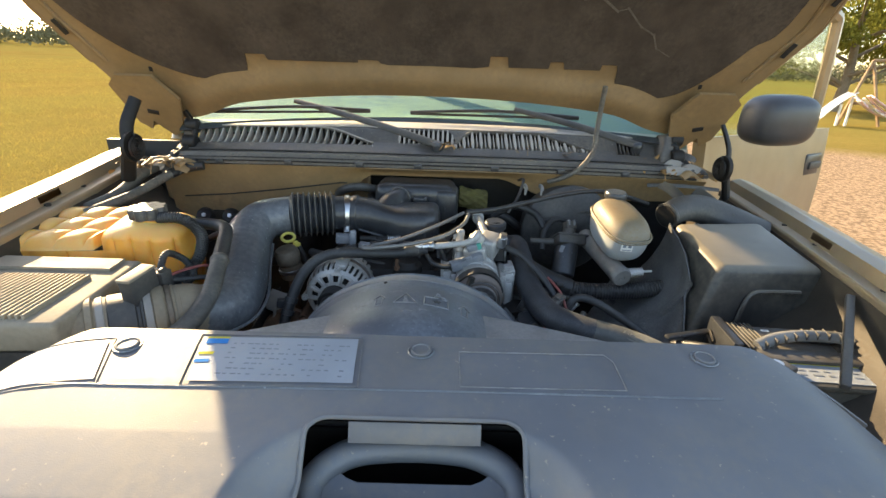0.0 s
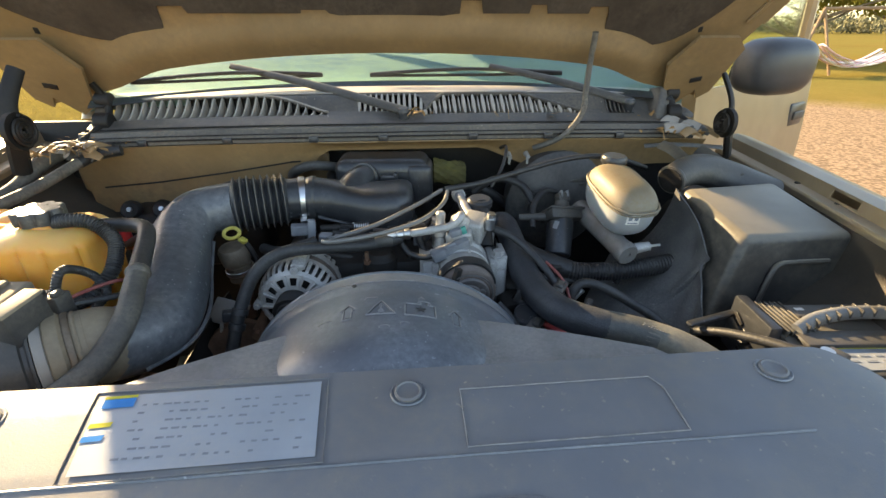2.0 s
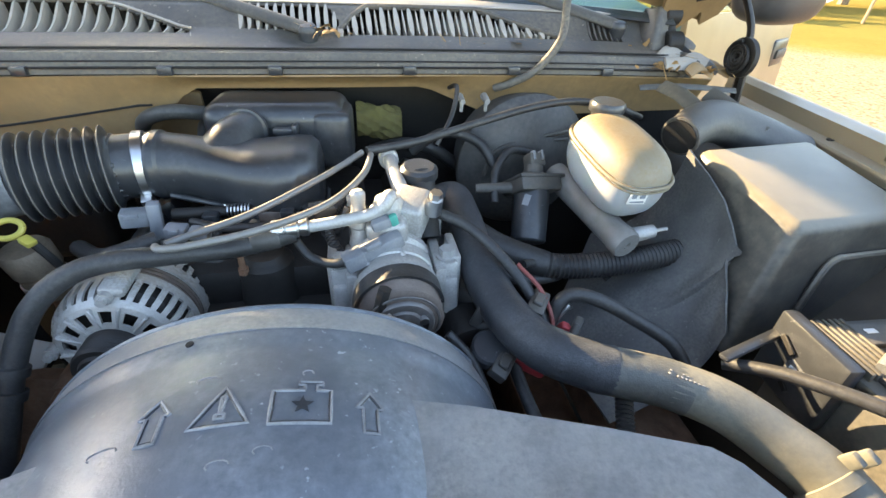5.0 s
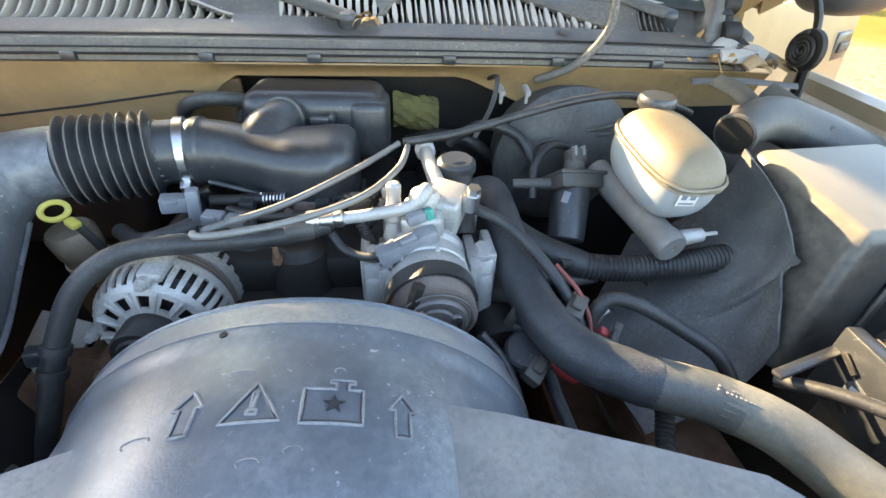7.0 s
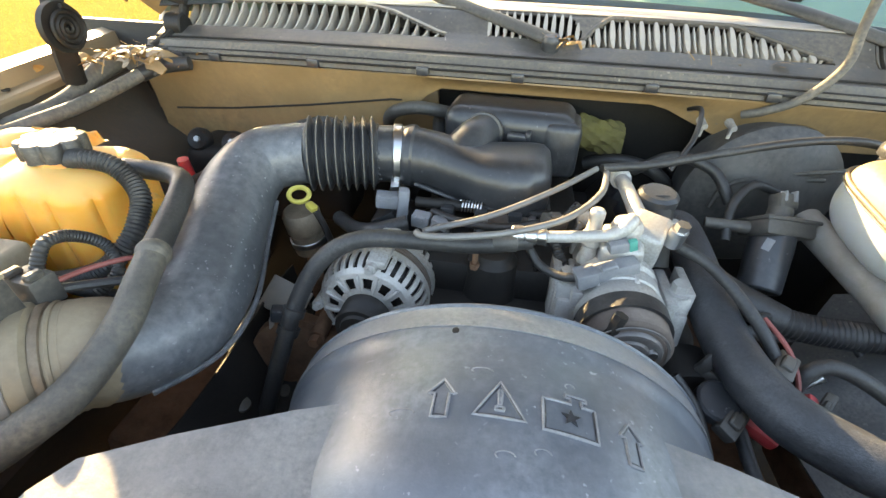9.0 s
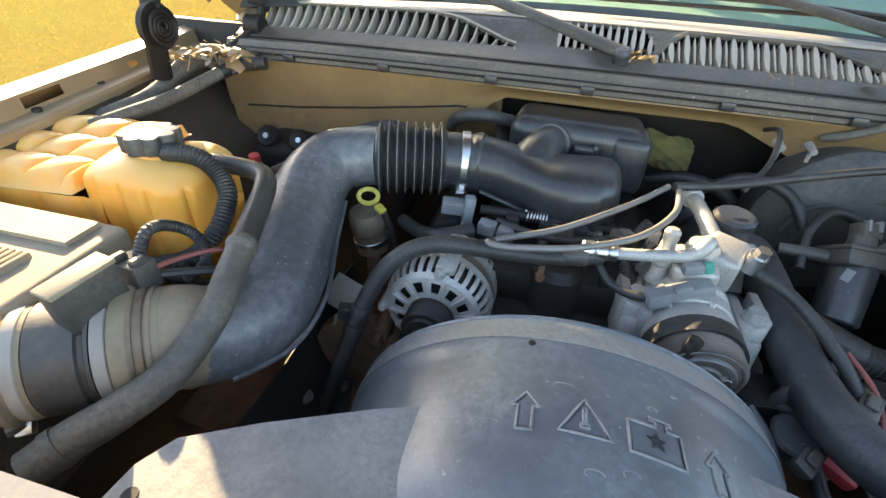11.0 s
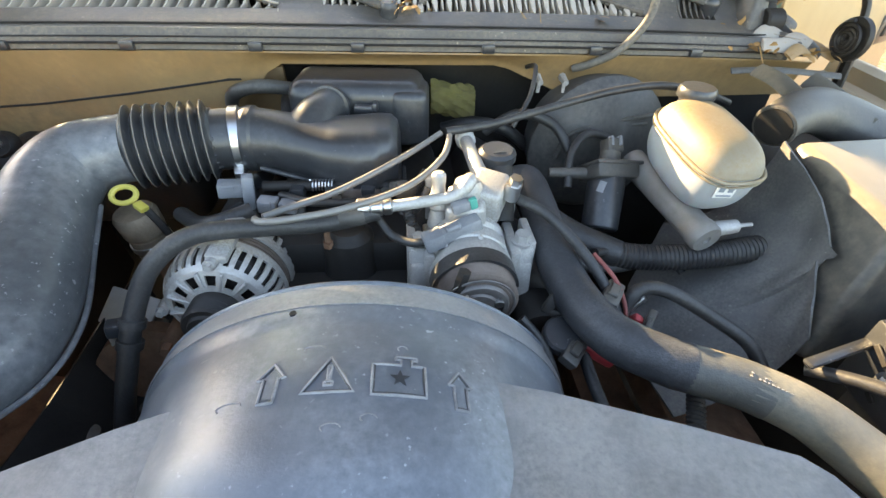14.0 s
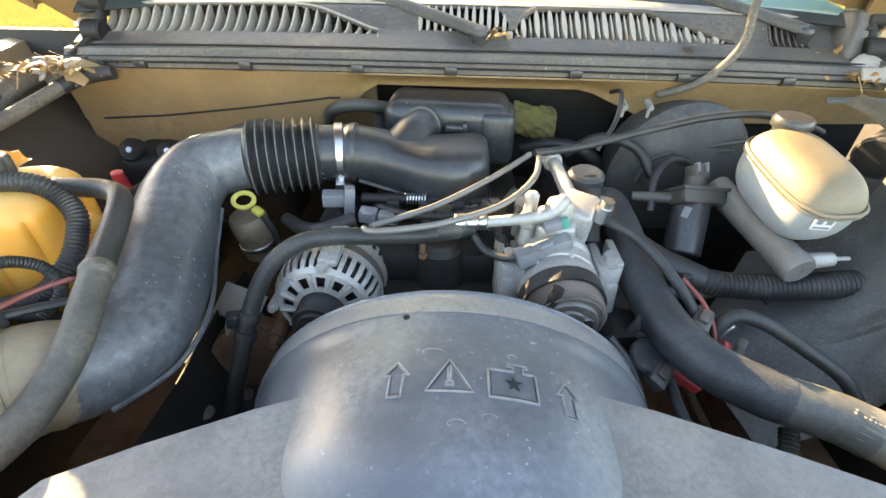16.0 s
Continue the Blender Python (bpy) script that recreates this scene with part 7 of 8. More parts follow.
hose("wire_loom", [(0.165, 0.985, 1.075), (0.21, 0.95, 1.065), (0.255, 0.90, 1.030), (0.285, 0.86, 0.985), (0.29, 0.83, 0.95)], 0.0075, M_RUBBER, "black taped wiring loom", "wiring", 10)
hose("vacuum_hose", [(0.05, 0.965, 1.02), (0.035, 0.97, 1.035), (0.025, 1.0, 1.06), (0.045, 1.03, 1.075), (0.055, 1.04, 1.085)], 0.008, M_RUBBER, "thin black rubber hose behind the compressor", "hose", 12, 0.0012, 0.004)


def build_dipstick():
    t = thing("oil_dipstick", (-0.33, 0.98, 0.95), "oil dipstick with yellow ring handle", "dipstick")
    c = Vector((-0.345, 1.01, 1.070))
    bm = BM()
    pts = [c + R(42, 0, 12) @ Vector((0.0145 * math.cos(a), 0.0115 * math.sin(a), 0)) for a in (2 * math.pi * k / 28 for k in range(29))]
    add_tube(bm, pts, 0.0036, 8, 1, smooth_path=False)
    add_box(bm, c + Vector((0.024, -0.014, -0.010)), (0.016, 0.012, 0.008), R(0, 20, -30), 0.002)
    part("ring", bm, M_YELLOW, t, "bright yellow finger ring")
    bm = BM()
    add_tube(bm, [c + Vector((0.026, -0.012, -0.012)), c + Vector((0.04, -0.01, -0.05)), c + Vector((0.05, 0.0, -0.12))], 0.005, 8, 5)
    part("tube", bm, M_DARK, t)


build_dipstick()


# ---- engine mass ----
def build_engine():
    t = thing("engine_block", (-0.03, 1.1, 0.6), "dark greasy engine block and intake manifold", "engine")
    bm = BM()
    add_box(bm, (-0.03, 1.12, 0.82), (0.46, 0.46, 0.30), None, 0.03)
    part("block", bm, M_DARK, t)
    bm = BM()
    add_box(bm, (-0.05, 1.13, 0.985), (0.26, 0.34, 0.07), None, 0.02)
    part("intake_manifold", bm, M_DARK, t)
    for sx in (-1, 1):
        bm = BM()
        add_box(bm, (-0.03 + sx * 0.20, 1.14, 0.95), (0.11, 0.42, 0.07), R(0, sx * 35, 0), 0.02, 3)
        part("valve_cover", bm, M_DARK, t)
        for k in range(4):
            bm = BM()
            add_box(bm, (-0.03 + sx * 0.20, 1.00 + 0.09 * k, 1.0), (0.045, 0.06, 0.04), R(0, sx * 30, 0), 0.006)
            part("coil_pack", bm, M_BLACK, t)
    bm = BM()
    add_cyl(bm, (-0.055, 0.975, 0.96), (-0.055, 0.975, 1.03), 0.040, 0.034, 28, 0.006)
    add_cyl(bm, (-0.055, 0.975, 1.03), (-0.055, 0.975, 1.036), 0.028, 0.024, 24)
    part("thermostat_housing", bm, M_DARK, t)
    bm = BM()
    add_cyl(bm, (-0.078, 0.950, 1.02), (-0.078, 0.950, 1.047), 0.004, None, 8)
    add_cyl(bm, (-0.078, 0.950, 1.022), (-0.078, 0.950, 1.03), 0.007, None, 6)
    part("stud", bm, M_RUST, t)
    bm = BM()
    add_box(bm, (0.0, 0.99, 0.985), (0.08, 0.05, 0.05), None, 0.01)
    add_cyl(bm, (0.005, 0.972, 1.0), (0.005, 0.972, 1.025), 0.005, None, 8)
    part("water_pump_boss", bm, M_DARK, t)
    for k in range(4):
        bm = BM()
        add_cyl(bm, (-0.13 + 0.05 * k, 1.03, 1.01), (-0.13 + 0.05 * k, 1.05, 1.045), 0.009, 0.007, 12)
        add_box(bm, (-0.13 + 0.05 * k, 1.045, 1.052), (0.02, 0.022, 0.016), None, 0.003)
        part("injector", bm, M_BLACK, t)
    bm = BM()
    add_cyl(bm, (-0.18, 1.055, 1.055), (0.04, 1.055, 1.055), 0.008, None, 12)
    part("fuel_rail", bm, M_DARK, t)
    bm = BM()
    add_box(bm, (-0.197, 1.040, 1.055), (0.016, 0.018, 0.052), R(0, 6, 15), 0.003)
    part("bracket_tab", bm, M_GREYPL, t, "grey steel bracket tab")
    for c, sz, ro in (((-0.222, 1.045, 1.058), (0.034, 0.022, 0.022), 12), ((-0.162, 1.006, 1.054), (0.026, 0.020, 0.020), -6), ((-0.135, 1.004, 1.052), (0.024, 0.018, 0.016), -6)):
        bm = BM()
        add_box(bm, c, sz, R(0, 5, ro), 0.003)
        plug = part("connector", bm, M_GREYPL, t, "grey-blue wiring connector")
        bm = BM()
        add_box(bm, Vector(c) + Vector((0, -sz[1] * 0.5, sz[2] * 0.35)), (sz[0] * 0.5, 0.006, 0.006), R(0, 5, ro), 0.001, 1)
        part("latch", bm, M_GREYPL, plug)
    bm = BM()
    add_tube(bm, [(-0.112 + 0.0005 * q, 1.052 + 0.008 * math.sin(q * 0.7), 1.058 + 0.008 * math.cos(q * 0.7)) for q in range(64)], 0.0014, 6, 1, smooth_path=False)
    part("return_spring", bm, M_STEEL, t, "throttle return spring")
    bm = BM()
    add_box(bm, (-0.045, 1.050, 1.045), (0.09, 0.012, 0.018), R(0, 3, 2), 0.003)
    part("throttle_bracket", bm, M_PULLEY, t)
    for c in ((-0.075, 1.040, 1.044), (-0.030, 1.042, 1.046), (-0.005, 1.050, 1.050)):
        bm = BM()
        add_cyl(bm, c, Vector(c) + Vector((0, -0.008, 0.002)), 0.0065, None, 6)
        part("bolt", bm, M_STEEL, t)
    bm = BM()
    add_rev(bm, [(0.005, 0), (0.042, 0.0), (0.044, 0.006), (0.044, 0.05), (0.03, 0.055)], (0.20, 0.86, 0.93), (0, 1, 0), 28)
    part("power_steering_pump", bm, M_DARK, t)
    bm = BM()
    add_tube(bm, [(0.157, 0.99, 1.03), (0.156, 1.03, 1.085), (0.154, 1.045, 1.10)], [0.02, 0.02, 0.022], 16, 4)
    part("filler_neck", bm, M_DARK, t)
    bm = BM()
    add_rev(bm, [(0.024, 0), (0.027, 0.002), (0.027, 0.014), (0.022, 0.018), (0.0, 0.018)], (0.154, 1.045, 1.098), (0, -0.1, 1), 12)
    part("filler_cap", bm, M_BLACK, t, "black oil filler cap")
    bm = BM()
    add_tube(bm, [(-0.24, 0.86, 0.90), (-0.20, 0.845, 0.93), (-0.10, 0.83, 0.93), (0.02, 0.83, 0.95), (0.065, 0.845, 0.985), (0.09, 0.853, 1.055)], 0.008, 6, 5)
    part("drive_belt", bm, M_DARK, t)
    bm = BM()
    rnd = random.Random(9)

    def foam(u, v):
        th = 2 * math.pi * u
        r = 0.030 + 0.003 * math.sin(5 * th + 9 * v) + 0.002 * math.sin(11 * th - 14 * v)
        return Vector((0.075 + 0.085 * v, 1.335 + r * math.cos(th) * 0.8, 1.092 + r * math.sin(th) - 0.012 * v))
    add_sheet(bm, foam, 36, 24, 0.002)
    part("wire_cover", bm, M_YELFOAM, t, "faded yellow foam sleeve")
    # low unseen pan, added to close the bay below and keep gaps dark
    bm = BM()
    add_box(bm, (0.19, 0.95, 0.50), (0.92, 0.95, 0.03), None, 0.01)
    part("closing_pan", bm, M_DARK, t)


build_engine()


def build_wiper(pivot, elbow, tip0, tip1, label):
    t = thing("wiper", pivot, label, "wiper", "windshield wipers")
    bm = BM()
    add_tube(bm, [pivot, Vector(pivot).lerp(Vector(elbow), 0.5) + Vector((0, 0, 0.006)), elbow], [0.013, 0.012, 0.009], 12, 6, flat=0.6)
    part("arm", bm, M_DUSTBLACK, t, "dusty flat wiper arm")
    bm = BM()
    add_rev(bm, [(0.015, -0.030), (0.017, -0.004), (0.0165, 0.003), (0.012, 0.008), (0.0, 0.0095)], Vector(pivot), (0, -0.25, 1), 20)
    part("pivot", bm, M_BLACK, t)
    bm = BM()
    mid = (Vector(tip0) + Vector(tip1)) / 2
    add_tube(bm, [tip0, mid.lerp(Vector(tip0), 0.5) + Vector((0, 0, 0.008)), mid + Vector((0, 0, 0.012)), mid.lerp(Vector(tip1), 0.5) + Vector((0, 0, 0.008)), tip1], 0.005, 8, 5)
    part("bridge", bm, M_BLACK, t)
    bm = BM()
    add_tube(bm, [Vector(tip0) - Vector((0, 0, 0.004)), mid - Vector((0, 0, 0.004)), Vector(tip1) - Vector((0, 0, 0.004))], 0.004, 6, 6)
    part("rubber", bm, M_RUBBER, t)


build_wiper((0.002, 1.358, 1.244), (-0.47, 1.545, 1.340), (-0.69, 1.440, 1.312), (-0.222, 1.535, 1.318), "black windshield wiper parked on the glass")
build_wiper((0.61, 1.385, 1.255), (0.25, 1.530, 1.336), (-0.09, 1.540, 1.316), (0.46, 1.520, 1.318), "black windshield wiper parked on the glass")


def build_hinge(sx, x, y, z):
    t = thing("coil_spring_lifter", (x, y, z - 0.1), "black coiled spring lifter beside the raised hood", "spring lifter", "spring lifters")
    bm = BM()
    pts = [(x + sx * 0.010 * 0 + 0.0, y + 0.030 * (1 - k / 90) * math.sin(k * 0.30), z + 0.030 * (1 - k / 90) * math.cos(k * 0.30)) for k in range(80)]
    add_tube(bm, pts, 0.0036, 6, 1, smooth_path=False)
    add_cyl(bm, (x + 0.006 * sx, y, z), (x + 0.016 * sx, y, z), 0.036, None, 28)
    part("spring", bm, M_DARK, t, "black coiled spring")
    bm = BM()
    add_tube(bm, [(x + 0.02 * sx, y + 0.005, z), (x + 0.025 * sx, y + 0.02, z + 0.05), (x + 0.015 * sx, y + 0.06, z + 0.11)], [0.015, 0.015, 0.014], 8, 4, flat=0.45)
    add_tube(bm, [(x + 0.02 * sx, y, z - 0.01), (x + 0.035 * sx, y + 0.01, z - 0.04), (x + 0.06 * sx, y + 0.03, z - 0.09)], [0.016, 0.017, 0.017], 8, 4, flat=0.6)
    part("arm", bm, M_DARK, t)


build_hinge(1, 0.800, 1.26, 1.218)
build_hinge(-1, -0.735, 1.118, 1.254)


def build_prop():
    t = thing("support_brace", (0.66, 0.60, 1.0), "thin grey steel support brace", "brace")
    bm = BM()
    add_box(bm, (0.725, 0.665, 1.055), (0.014, 0.26, 0.012), R(12, 0, -38), 0.003)
    part("bar", bm, M_DUSTBLACK, t)


build_prop()


def build_playset():
    t = thing("wooden_play_frame", (14, 15, 0), "weathered wooden swing frame in the yard", "play frame")
    for a, b in (((13.0, 15.2, 0), (13.8, 15.6, 2.0)), ((14.2, 15.0, 0), (13.8, 15.6, 2.0)), ((16.4, 13.6, 0), (17.0, 14.0, 2.0)), ((17.5, 13.4, 0), (17.0, 14.0, 2.0)), ((13.8, 15.6, 2.0), (17.0, 14.0, 2.0)), ((13.2, 15.2, 0.7), (14.1, 15.1, 0.7))):
        bm = BM()
        add_tube(bm, [a, b], 0.05, 6, 1, smooth_path=False)
        part("beam", bm, M_WOOD, t)
    t = thing("fabric_hammock", (13.9, 14.6, 0), "pink and white striped fabric hammock hanging low", "hammock")
    for k in range(9):
        bm = BM()
        add_sheet(bm, lambda u, v, k=k: Vector((12.9 + 3.4 * u + 0.3 * math.sin(3 * u) * 0.2, 14.1 + 0.6 * u + 0.10 * k + 0.10 * v, 0.30 + 0.55 * (2 * u - 1) ** 2 * (1 - 0.35 * u) + 0.07 * math.sin(5 * u + k) + 0.02 * abs(k - 4))), 14, 2, 0.03)
        part("stripe", bm, (M_PINK, M_WHITE)[k % 2], t)
    t = thing("white_slide", (12.6, 15.2, 0), "white plastic garden slide beside the swing frame", "slide")
    bm = BM()
    add_sheet(bm, lambda u, v: Vector((12.2 + 0.9 * u, 14.9 + 0.4 * v, 0.15 + 0.80 * u + 0.08 * math.sin(math.pi * u) + 0.08 * (2 * v - 1) ** 2)), 10, 6, 0.03)
    part("chute", bm, M_WHITE, t)
    for x, z in ((12.75, 0.66), (13.05, 0.92)):
        bm = BM()
        add_tube(bm, [(x, 14.95, 0.0), (x, 15.0, z)], 0.04, 8, 2)
        part("leg", bm, M_WHITE, t)


build_playset()


def build_heater_box():
    t = thing("heater_housing", (-0.45, 1.27, 0.9), "black plastic heater housing on the bulkhead", "heater housing")
    bm = BM()
    add_box(bm, (-0.53, 1.290, 0.955), (0.34, 0.13, 0.15), R(0, 0, 2), 0.025, 3)
    part("shell", bm, M_DARK, t)
    for k, x in enumerate((-0.666, -0.592, -0.50)):
        bm = BM()
        add_rev(bm, [(0.025, 0.0), (0.024, 0.012), (0.019, 0.018), (0.012, 0.014), (0.0, 0.014)], (x, 1.250, 1.034), (0.05, -0.8, 0.45), 20)
        part("boss", bm, M_DARK, t)
        bm = BM()
        add_cyl(bm, (x, 1.240, 1.040), (x, 1.234, 1.044), 0.006, None, 6)
        part("screw", bm, M_STEEL, t)
    t = thing("red_valve_cap", (-0.64, 1.15, 1.0), "small red valve cap", "cap")
    bm = BM()
    add_cyl(bm, (-0.636, 1.150, 1.005), (-0.634, 1.145, 1.040), 0.012, 0.010, 14)
    part("cap", bm, M_RED, t)
    bm = BM()
    add_cyl(bm, (-0.637, 1.152, 0.98), (-0.636, 1.150, 1.006), 0.010, None, 14)
    part("stem", bm, M_RUST, t)
    for pts, r, lab in (([(-0.64, 1.15, 0.99), (-0.57, 1.12, 1.03), (-0.50, 1.12, 1.07), (-0.46, 1.15, 1.085)], 0.009, "thin aluminium refrigerant line"), ([(-0.30, 1.36, 1.02), (-0.285, 1.30, 1.10), (-0.23, 1.27, 1.13), (-0.17, 1.29, 1.12)], 0.012, "black heater hose behind the bellows")):
        hose("refrigerant_line", pts, r, M_DUSTBLACK, lab, "pipe", 12)
    for x in (-0.20, -0.16):
        hose("heater_hose", [(x, 1.38, 1.06), (x + 0.01, 1.32, 1.09), (x + 0.02, 1.26, 1.08), (x + 0.02, 1.20, 1.04)], 0.014, M_RUBBER, "black heater hose behind the intake duct")
    t = thing("red_relay_tab", (0.28, 0.80, 0.9), "red plastic relay tab below the hose", "relay")
    bm = BM()
    add_box(bm, (0.268, 0.832, 0.935), (0.044, 0.030, 0.018), R(10, 15, -30), 0.005)
    add_box(bm, (0.284, 0.846, 0.930), (0.020, 0.020, 0.020), R(20, 5, -30), 0.004)
    part("tab", bm, M_RED, t)
    bm = BM()
    add_box(bm, (0.322, 0.850, 0.958), (0.028, 0.020, 0.014), R(10, 25, -20), 0.004)
    add_box(bm, (0.318, 0.852, 0.968), (0.012, 0.012, 0.008), R(10, 25, -20), 0.003)
    part("tab", bm, M_RED, t)
    hose("wire_conduit", [(0.36, 0.76, 0.93), (0.345, 0.72, 0.915), (0.335, 0.68, 0.905), (0.33, 0.64, 0.90)], 0.011, M_RUBBER, "black corrugated wire conduit under the radiator hose", "conduit", 14, 0.002, 0.005)
    t = thing("ps_reservoir_cap", (0.215, 0.84, 0.95), "black power steering cap with worn markings", "cap")
    bm = BM()
    add_rev(bm, [(0.020, 0), (0.024, 0.003), (0.024, 0.016), (0.021, 0.019), (0.0, 0.019)], (0.212, 0.835, 0.955), (0.0, -0.35, 1), 22)
    part("cap", bm, M_BLACK, t)
    # frame rail, suspension and inner wheel house, seen in the gaps
    t = thing("frame_rail", (-0.35, 0.9, 0.5), "dark rusty frame rail below the engine bay", "frame rail")
    for x in (-0.40, 0.38):
        bm = BM()
        add_box(bm, (x, 1.0, 0.60), (0.10, 1.3, 0.16), None, 0.015)
        part("rail", bm, M_RUST, t)
        bm = BM()
        add_box(bm, (x - 0.10 * (1 if x < 0 else -1) * -1 * -1, 0.86, 0.74), (0.16, 0.20, 0.05), R(0, 14, 0), 0.01)
        part("control_arm", bm, M_RUST, t)
    bm = BM()
    add_rev(bm, [(0.01, 0), (0.055, 0), (0.06, 0.01), (0.06, 0.03), (0.01, 0.035)], (-0.325, 0.90, 0.88), (0.25, -1, 0.2), 24)
    part("idler_wheel", bm, M_RUST, t)


build_heater_box()


# ---- small engine-bay clutter ----
def build_filler():
    t = thing("vacuum_canister", (-0.366, 1.054, 0.93), "brown dusty metal canister under the bellows", "canister")
    o, ax = Vector((-0.358, 1.050, 0.945)), Vector((-0.08, -0.12, 1)).normalized()
    bm = BM()
    add_rev(bm, [(0.020, 0.0), (0.027, 0.004), (0.027, 0.040), (0.022, 0.043), (0.029, 0.046), (0.030, 0.075), (0.026, 0.082), (0.010, 0.084)], o, ax, 28)
    part("body", bm, M_RUSTTAN, t)
    bm = BM()
    add_rev(bm, [(0.028, 0.020), (0.0295, 0.021), (0.0295, 0.030), (0.028, 0.031)], o, ax, 28, False)
    part("band", bm, M_STEEL, t)
    bm = BM()
    add_cyl(bm, o + Vector((0, 0, -0.10)), o, 0.012, None, 14)
    part("stem", bm, M_RUST, t)


build_filler()

WIRES = (
    ([(-0.30, 1.04, 1.02), (-0.26, 1.00, 1.03), (-0.22, 0.97, 1.05), (-0.18, 0.99, 1.055)], 0.011, "black rubber hose under the bellows"),
    ([(-0.15, 1.03, 1.055), (-0.10, 1.00, 1.06), (-0.04, 1.005, 1.058), (0.03, 1.02, 1.07)], 0.006, "black wire under the throttle duct"),
    ([(-0.20, 1.055, 1.03), (-0.18, 1.01, 1.02), (-0.12, 0.985, 1.02), (-0.10, 1.00, 1.0)], 0.005, "black wire at the fuel rail"),
    ([(0.03, 0.995, 1.04), (0.045, 0.985, 1.065), (0.055, 0.99, 1.085)], 0.006, "short black hose at the compressor"),
    ([(0.20, 1.16, 1.10), (0.23, 1.19, 1.14), (0.25, 1.25, 1.17), (0.245, 1.29, 1.16)], 0.004, "thin black wire to the bulkhead connector"),
    ([(0.17, 1.24, 1.06), (0.22, 1.22, 1.10), (0.28, 1.20, 1.09), (0.31, 1.17, 1.05)], 0.009, "black vacuum hose beside the brake booster"),
    ([(0.29, 1.10, 1.02), (0.30, 1.14, 1.06), (0.34, 1.18, 1.08), (0.40, 1.19, 1.06)], 0.007, "black vacuum line at the brake booster"),
    ([(0.25, 1.00, 0.97), (0.30, 0.98, 0.95), (0.36, 0.985, 0.945), (0.40, 1.01, 0.94)], 0.009, "black brake hose under the conduit"),
    ([(0.30, 0.97, 0.985), (0.38, 1.01, 0.96), (0.43, 1.00, 0.955), (0.45, 0.97, 0.94)], 0.006, "thin steel brake line"),
    ([(0.22, 0.90, 0.98), (0.24, 0.86, 0.95), (0.25, 0.80, 0.92), (0.26, 0.74, 0.90)], 0.008, "black hose below the radiator hose"),
    ([(0.16, 0.84, 0.99), (0.185, 0.82, 0.965), (0.20, 0.79, 0.93), (0.205, 0.74, 0.88)], 0.006, "black wire behind the shroud"),
    ([(-0.48, 0.83, 1.00), (-0.51, 0.80, 1.03), (-0.55, 0.79, 1.05), (-0.58, 0.80, 1.04)], 0.008, "thin black hose behind the airflow meter"),
    ([(-0.50, 1.17, 1.05), (-0.45, 1.20, 1.09), (-0.38, 1.21, 1.11), (-0.33, 1.20, 1.10)], 0.010, "black hose behind the intake elbow"),
    ([(0.10, 1.33, 1.03), (0.16, 1.31, 1.05), (0.22, 1.30, 1.04), (0.27, 1.31, 1.0)], 0.012, "black heater hose at the bulkhead"),
)
for pts, r, lab in WIRES:
    hose("rubber_line", pts, r, M_RUBBER, lab, "line", 10)
hose("red_wire", [(0.262, 0.905, 1.035), (0.285, 0.875, 1.015), (0.296, 0.850, 0.985), (0.292, 0.835, 0.955)], 0.0028, M_REDWIRE, "faded red wire beside the loom", "wire", 8)


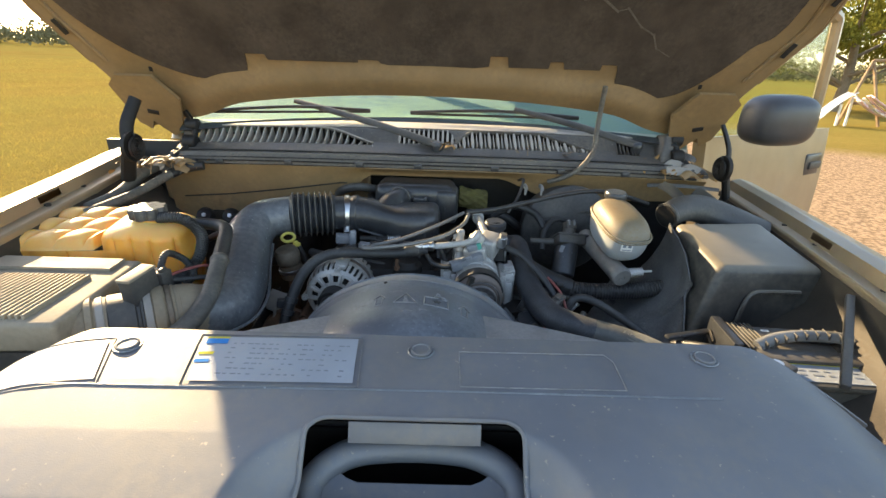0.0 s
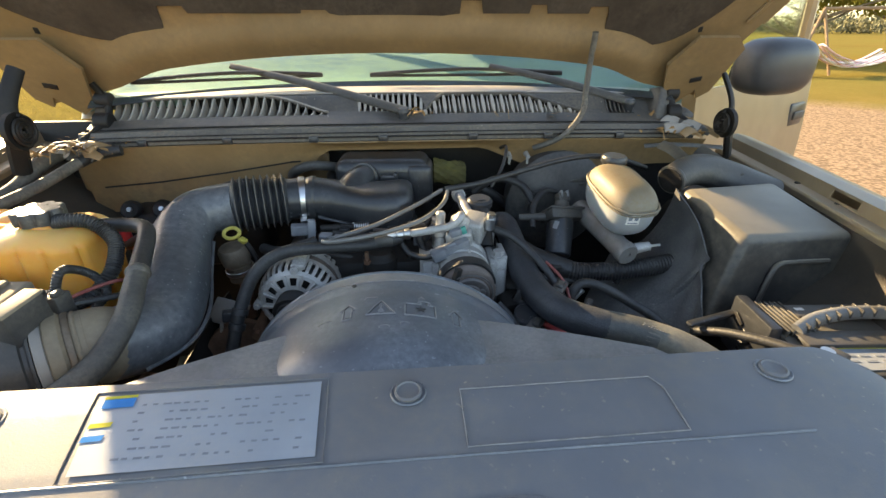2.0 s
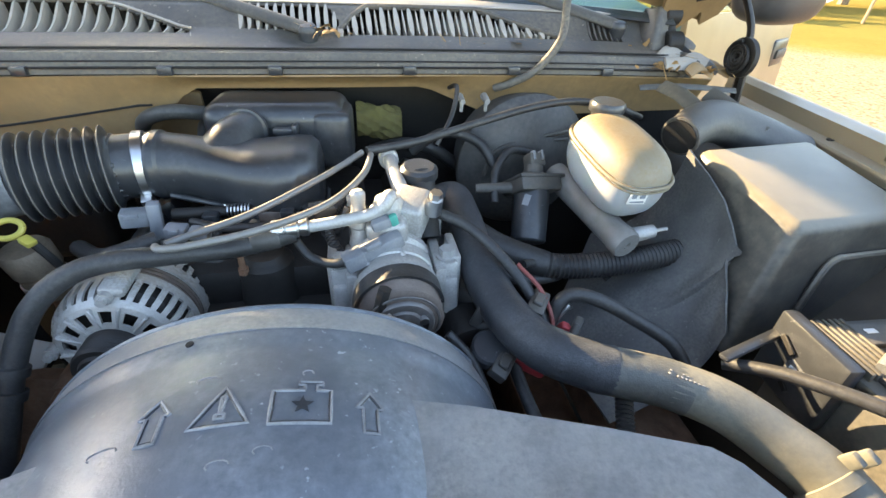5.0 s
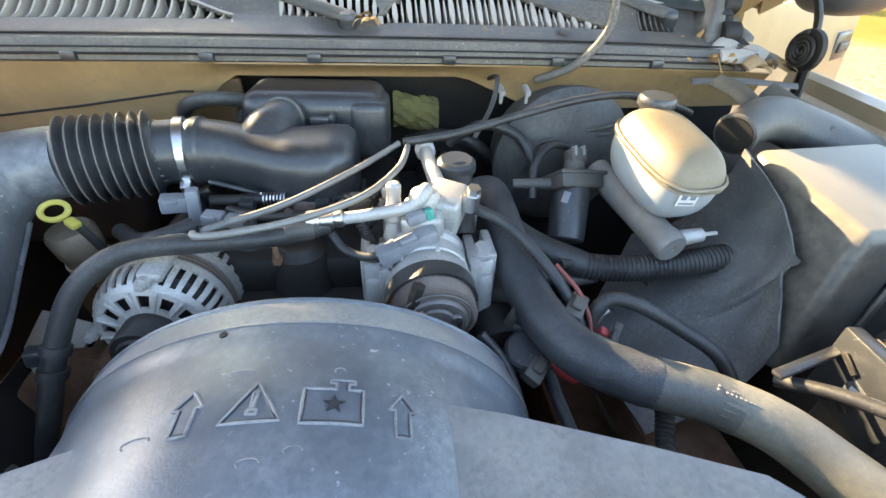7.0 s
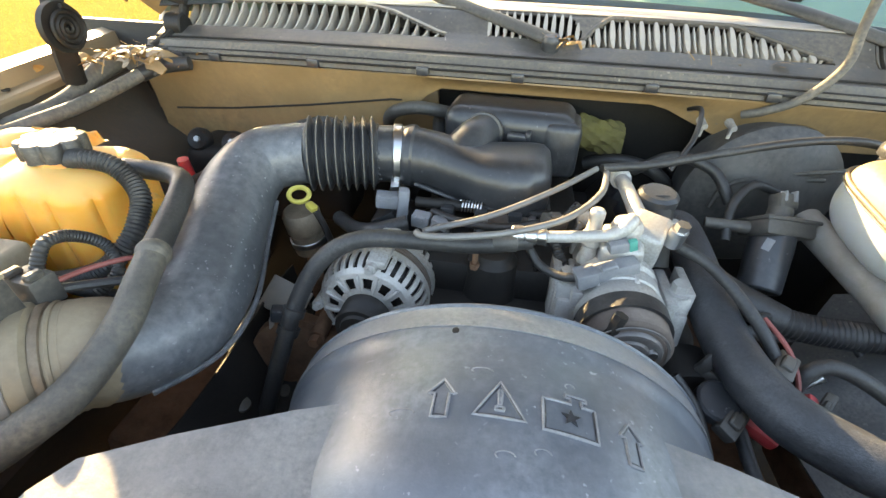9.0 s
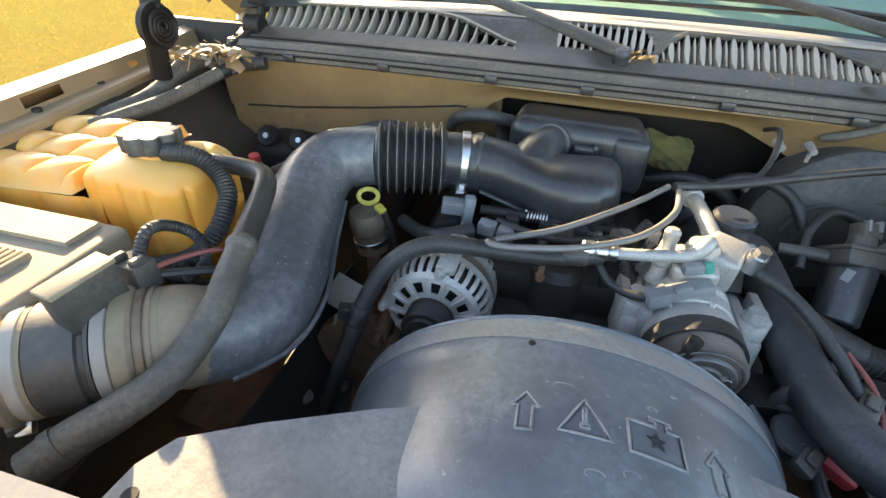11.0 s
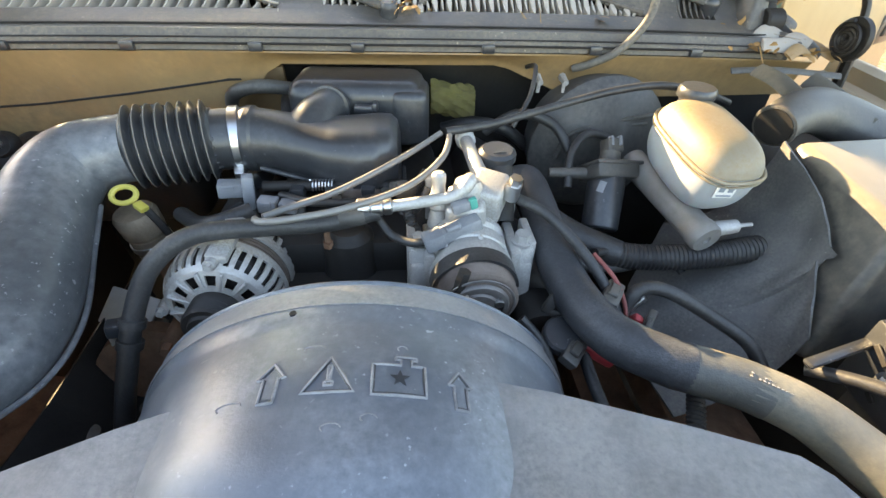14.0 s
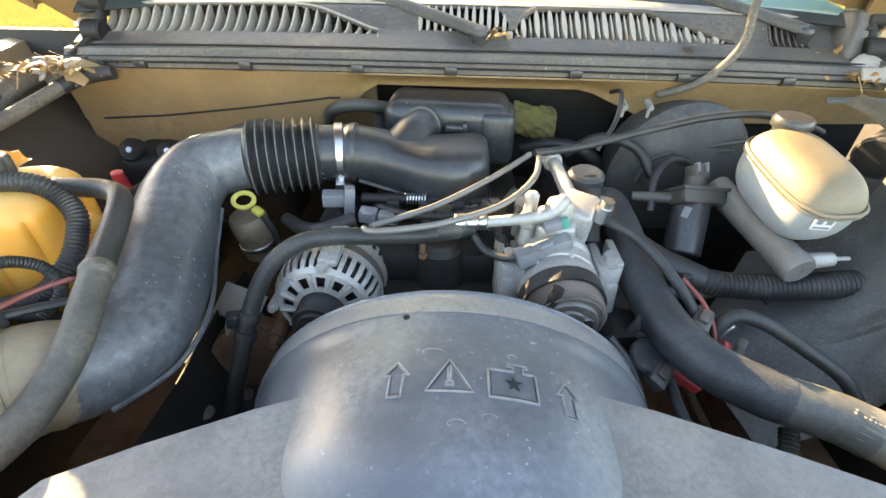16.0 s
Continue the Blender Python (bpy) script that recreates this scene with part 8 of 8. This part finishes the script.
def build_bits():
    t = thing("steel_pin", (0.31, 0.862, 0.97), "short bright steel pin beside the red relay tab", "pin")
    bm = BM()
    add_cyl(bm, (0.300, 0.862, 0.960), (0.324, 0.864, 0.992), 0.0032, None, 10)
    add_cyl(bm, (0.322, 0.864, 0.990), (0.325, 0.864, 0.994), 0.0048, None, 10)
    part("shank", bm, M_STEEL, t)
    t = thing("loom_bracket", (0.21, 0.87, 0.99), "dark plastic loom bracket beside the pulley", "bracket")
    bm = BM()
    add_box(bm, (0.206, 0.868, 0.988), (0.014, 0.010, 0.034), R(-10, 20, -25), 0.003)
    add_box(bm, (0.212, 0.866, 0.972), (0.022, 0.016, 0.014), R(-10, 10, -25), 0.004)
    part("body", bm, M_DUSTBLACK, t)
    # added pale plate and strap: their colour stands for two sunlit patches
    t = thing("sunlit_patch_plate", (-0.30, 0.90, 0.94), "pale plate and strap standing in for sunlit patches by the alternator", "bracket")
    bm = BM()
    add_box(bm, (-0.352, 0.932, 0.935), (0.070, 0.006, 0.050), R(-50, 10, -15), 0.002)
    part("plate", bm, M_SLAT, t)
    bm = BM()
    add_tube(bm, [(-0.340, 0.872, 0.955), (-0.347, 0.876, 0.925), (-0.352, 0.880, 0.890)], 0.0038, 8, 4, flat=0.4)
    part("strap", bm, M_SLAT, t)
    for c, s, r, lab in (((0.222, 0.812, 0.958), (0.022, 0.040, 0.016), (10, 25, -35), "grey wiring clip beside the pulley"), ((0.278, 0.862, 1.000), (0.022, 0.045, 0.018), (0, 10, -35), "grey loom clip on the hose"), ((0.325, 0.840, 0.965), (0.012, 0.050, 0.012), (25, 0, -40), "small steel bracket below the hose"), ((0.02, 1.00, 1.078), (0.030, 0.026, 0.014), (0, 10, 25), "grey plastic sensor plug")):
        t = thing("wiring_clip", c, lab, "clip")
        bm = BM()
        add_box(bm, c, s, R(*r), 0.003, 2)
        part("body", bm, M_DUSTBLACK, t)
        bm = BM()
        add_box(bm, Vector(c) + R(*r) @ Vector((0, 0, s[2] * 0.6)), (s[0] * 0.6, s[1] * 0.5, s[2] * 0.4), R(*r), 0.002, 1)
        part("latch", bm, M_DUSTBLACK, t)


build_bits()


def build_side_liner():
    def f(u, v):
        a, b = Vector((-0.395, 0.60, 0.93)), Vector((-0.375, 1.02, 0.93))
        c, d = Vector((-0.290, 0.62, 0.80)), Vector((-0.330, 0.99, 0.86))
        return a.lerp(b, u).lerp(c.lerp(d, u), v) + Vector((0.01 * math.sin(5 * u), 0, -0.03 * math.sin(math.pi * v)))
    bm = BM()
    add_sheet(bm, f, 40, 14, 0.003, lambda u, v: (0.70 < u < 0.86 and v > 0.42 + 0.12 * math.sin(u * 40)) or (0.90 < u < 0.97 and 0.45 < v < 0.8))
    t = thing("wheel_house_liner", (-0.34, 0.8, 0.8), "black torn wheel-house liner below the duct", "liner")
    part("panel", bm, M_DARK, t)
    for u, v in ((0.15, 0.5), (0.45, 0.3), (0.6, 0.75)):
        bm = BM()
        add_rev(bm, [(0.012, 0.0), (0.011, 0.003), (0.004, 0.005), (0.0, 0.005)], f(u, v), (0.3, 0, 1), 14)
        part("liner_clip", bm, M_DUSTBLACK, t)


build_side_liner()


def build_tabs():
    t = thing("red_hose_tab", (-0.33, 1.19, 1.14), "small faded red hose tab behind the bellows", "tab")
    bm = BM()
    add_box(bm, RED_AT, (0.030, 0.016, 0.012), R(10, 20, -25), 0.004)
    part("tab", bm, M_RED, t)
    bm = BM()
    add_cyl(bm, RED_AT, RED_AT - Vector((0, -0.03, 0.05)), 0.008, None, 12)
    part("stem", bm, M_RUBBER, t)
    t = thing("connector_lock", TEAL_AT, "small teal lock on the compressor connector", "connector")
    bm = BM()
    add_box(bm, TEAL_AT, (0.010, 0.008, 0.016), R(0, -15, 10), 0.002)
    part("lock", bm, M_TEAL, t)
    bm = BM()
    add_box(bm, TEAL_AT - Vector((0.016, 0.0, 0.004)), (0.024, 0.014, 0.014), R(0, -12, 12), 0.003)
    part("plug", bm, M_GREYPL, t)


RED_AT = Vector((-0.352, 1.322, 1.093))
TEAL_AT = Vector((0.109, 0.945, 1.088))
build_tabs()
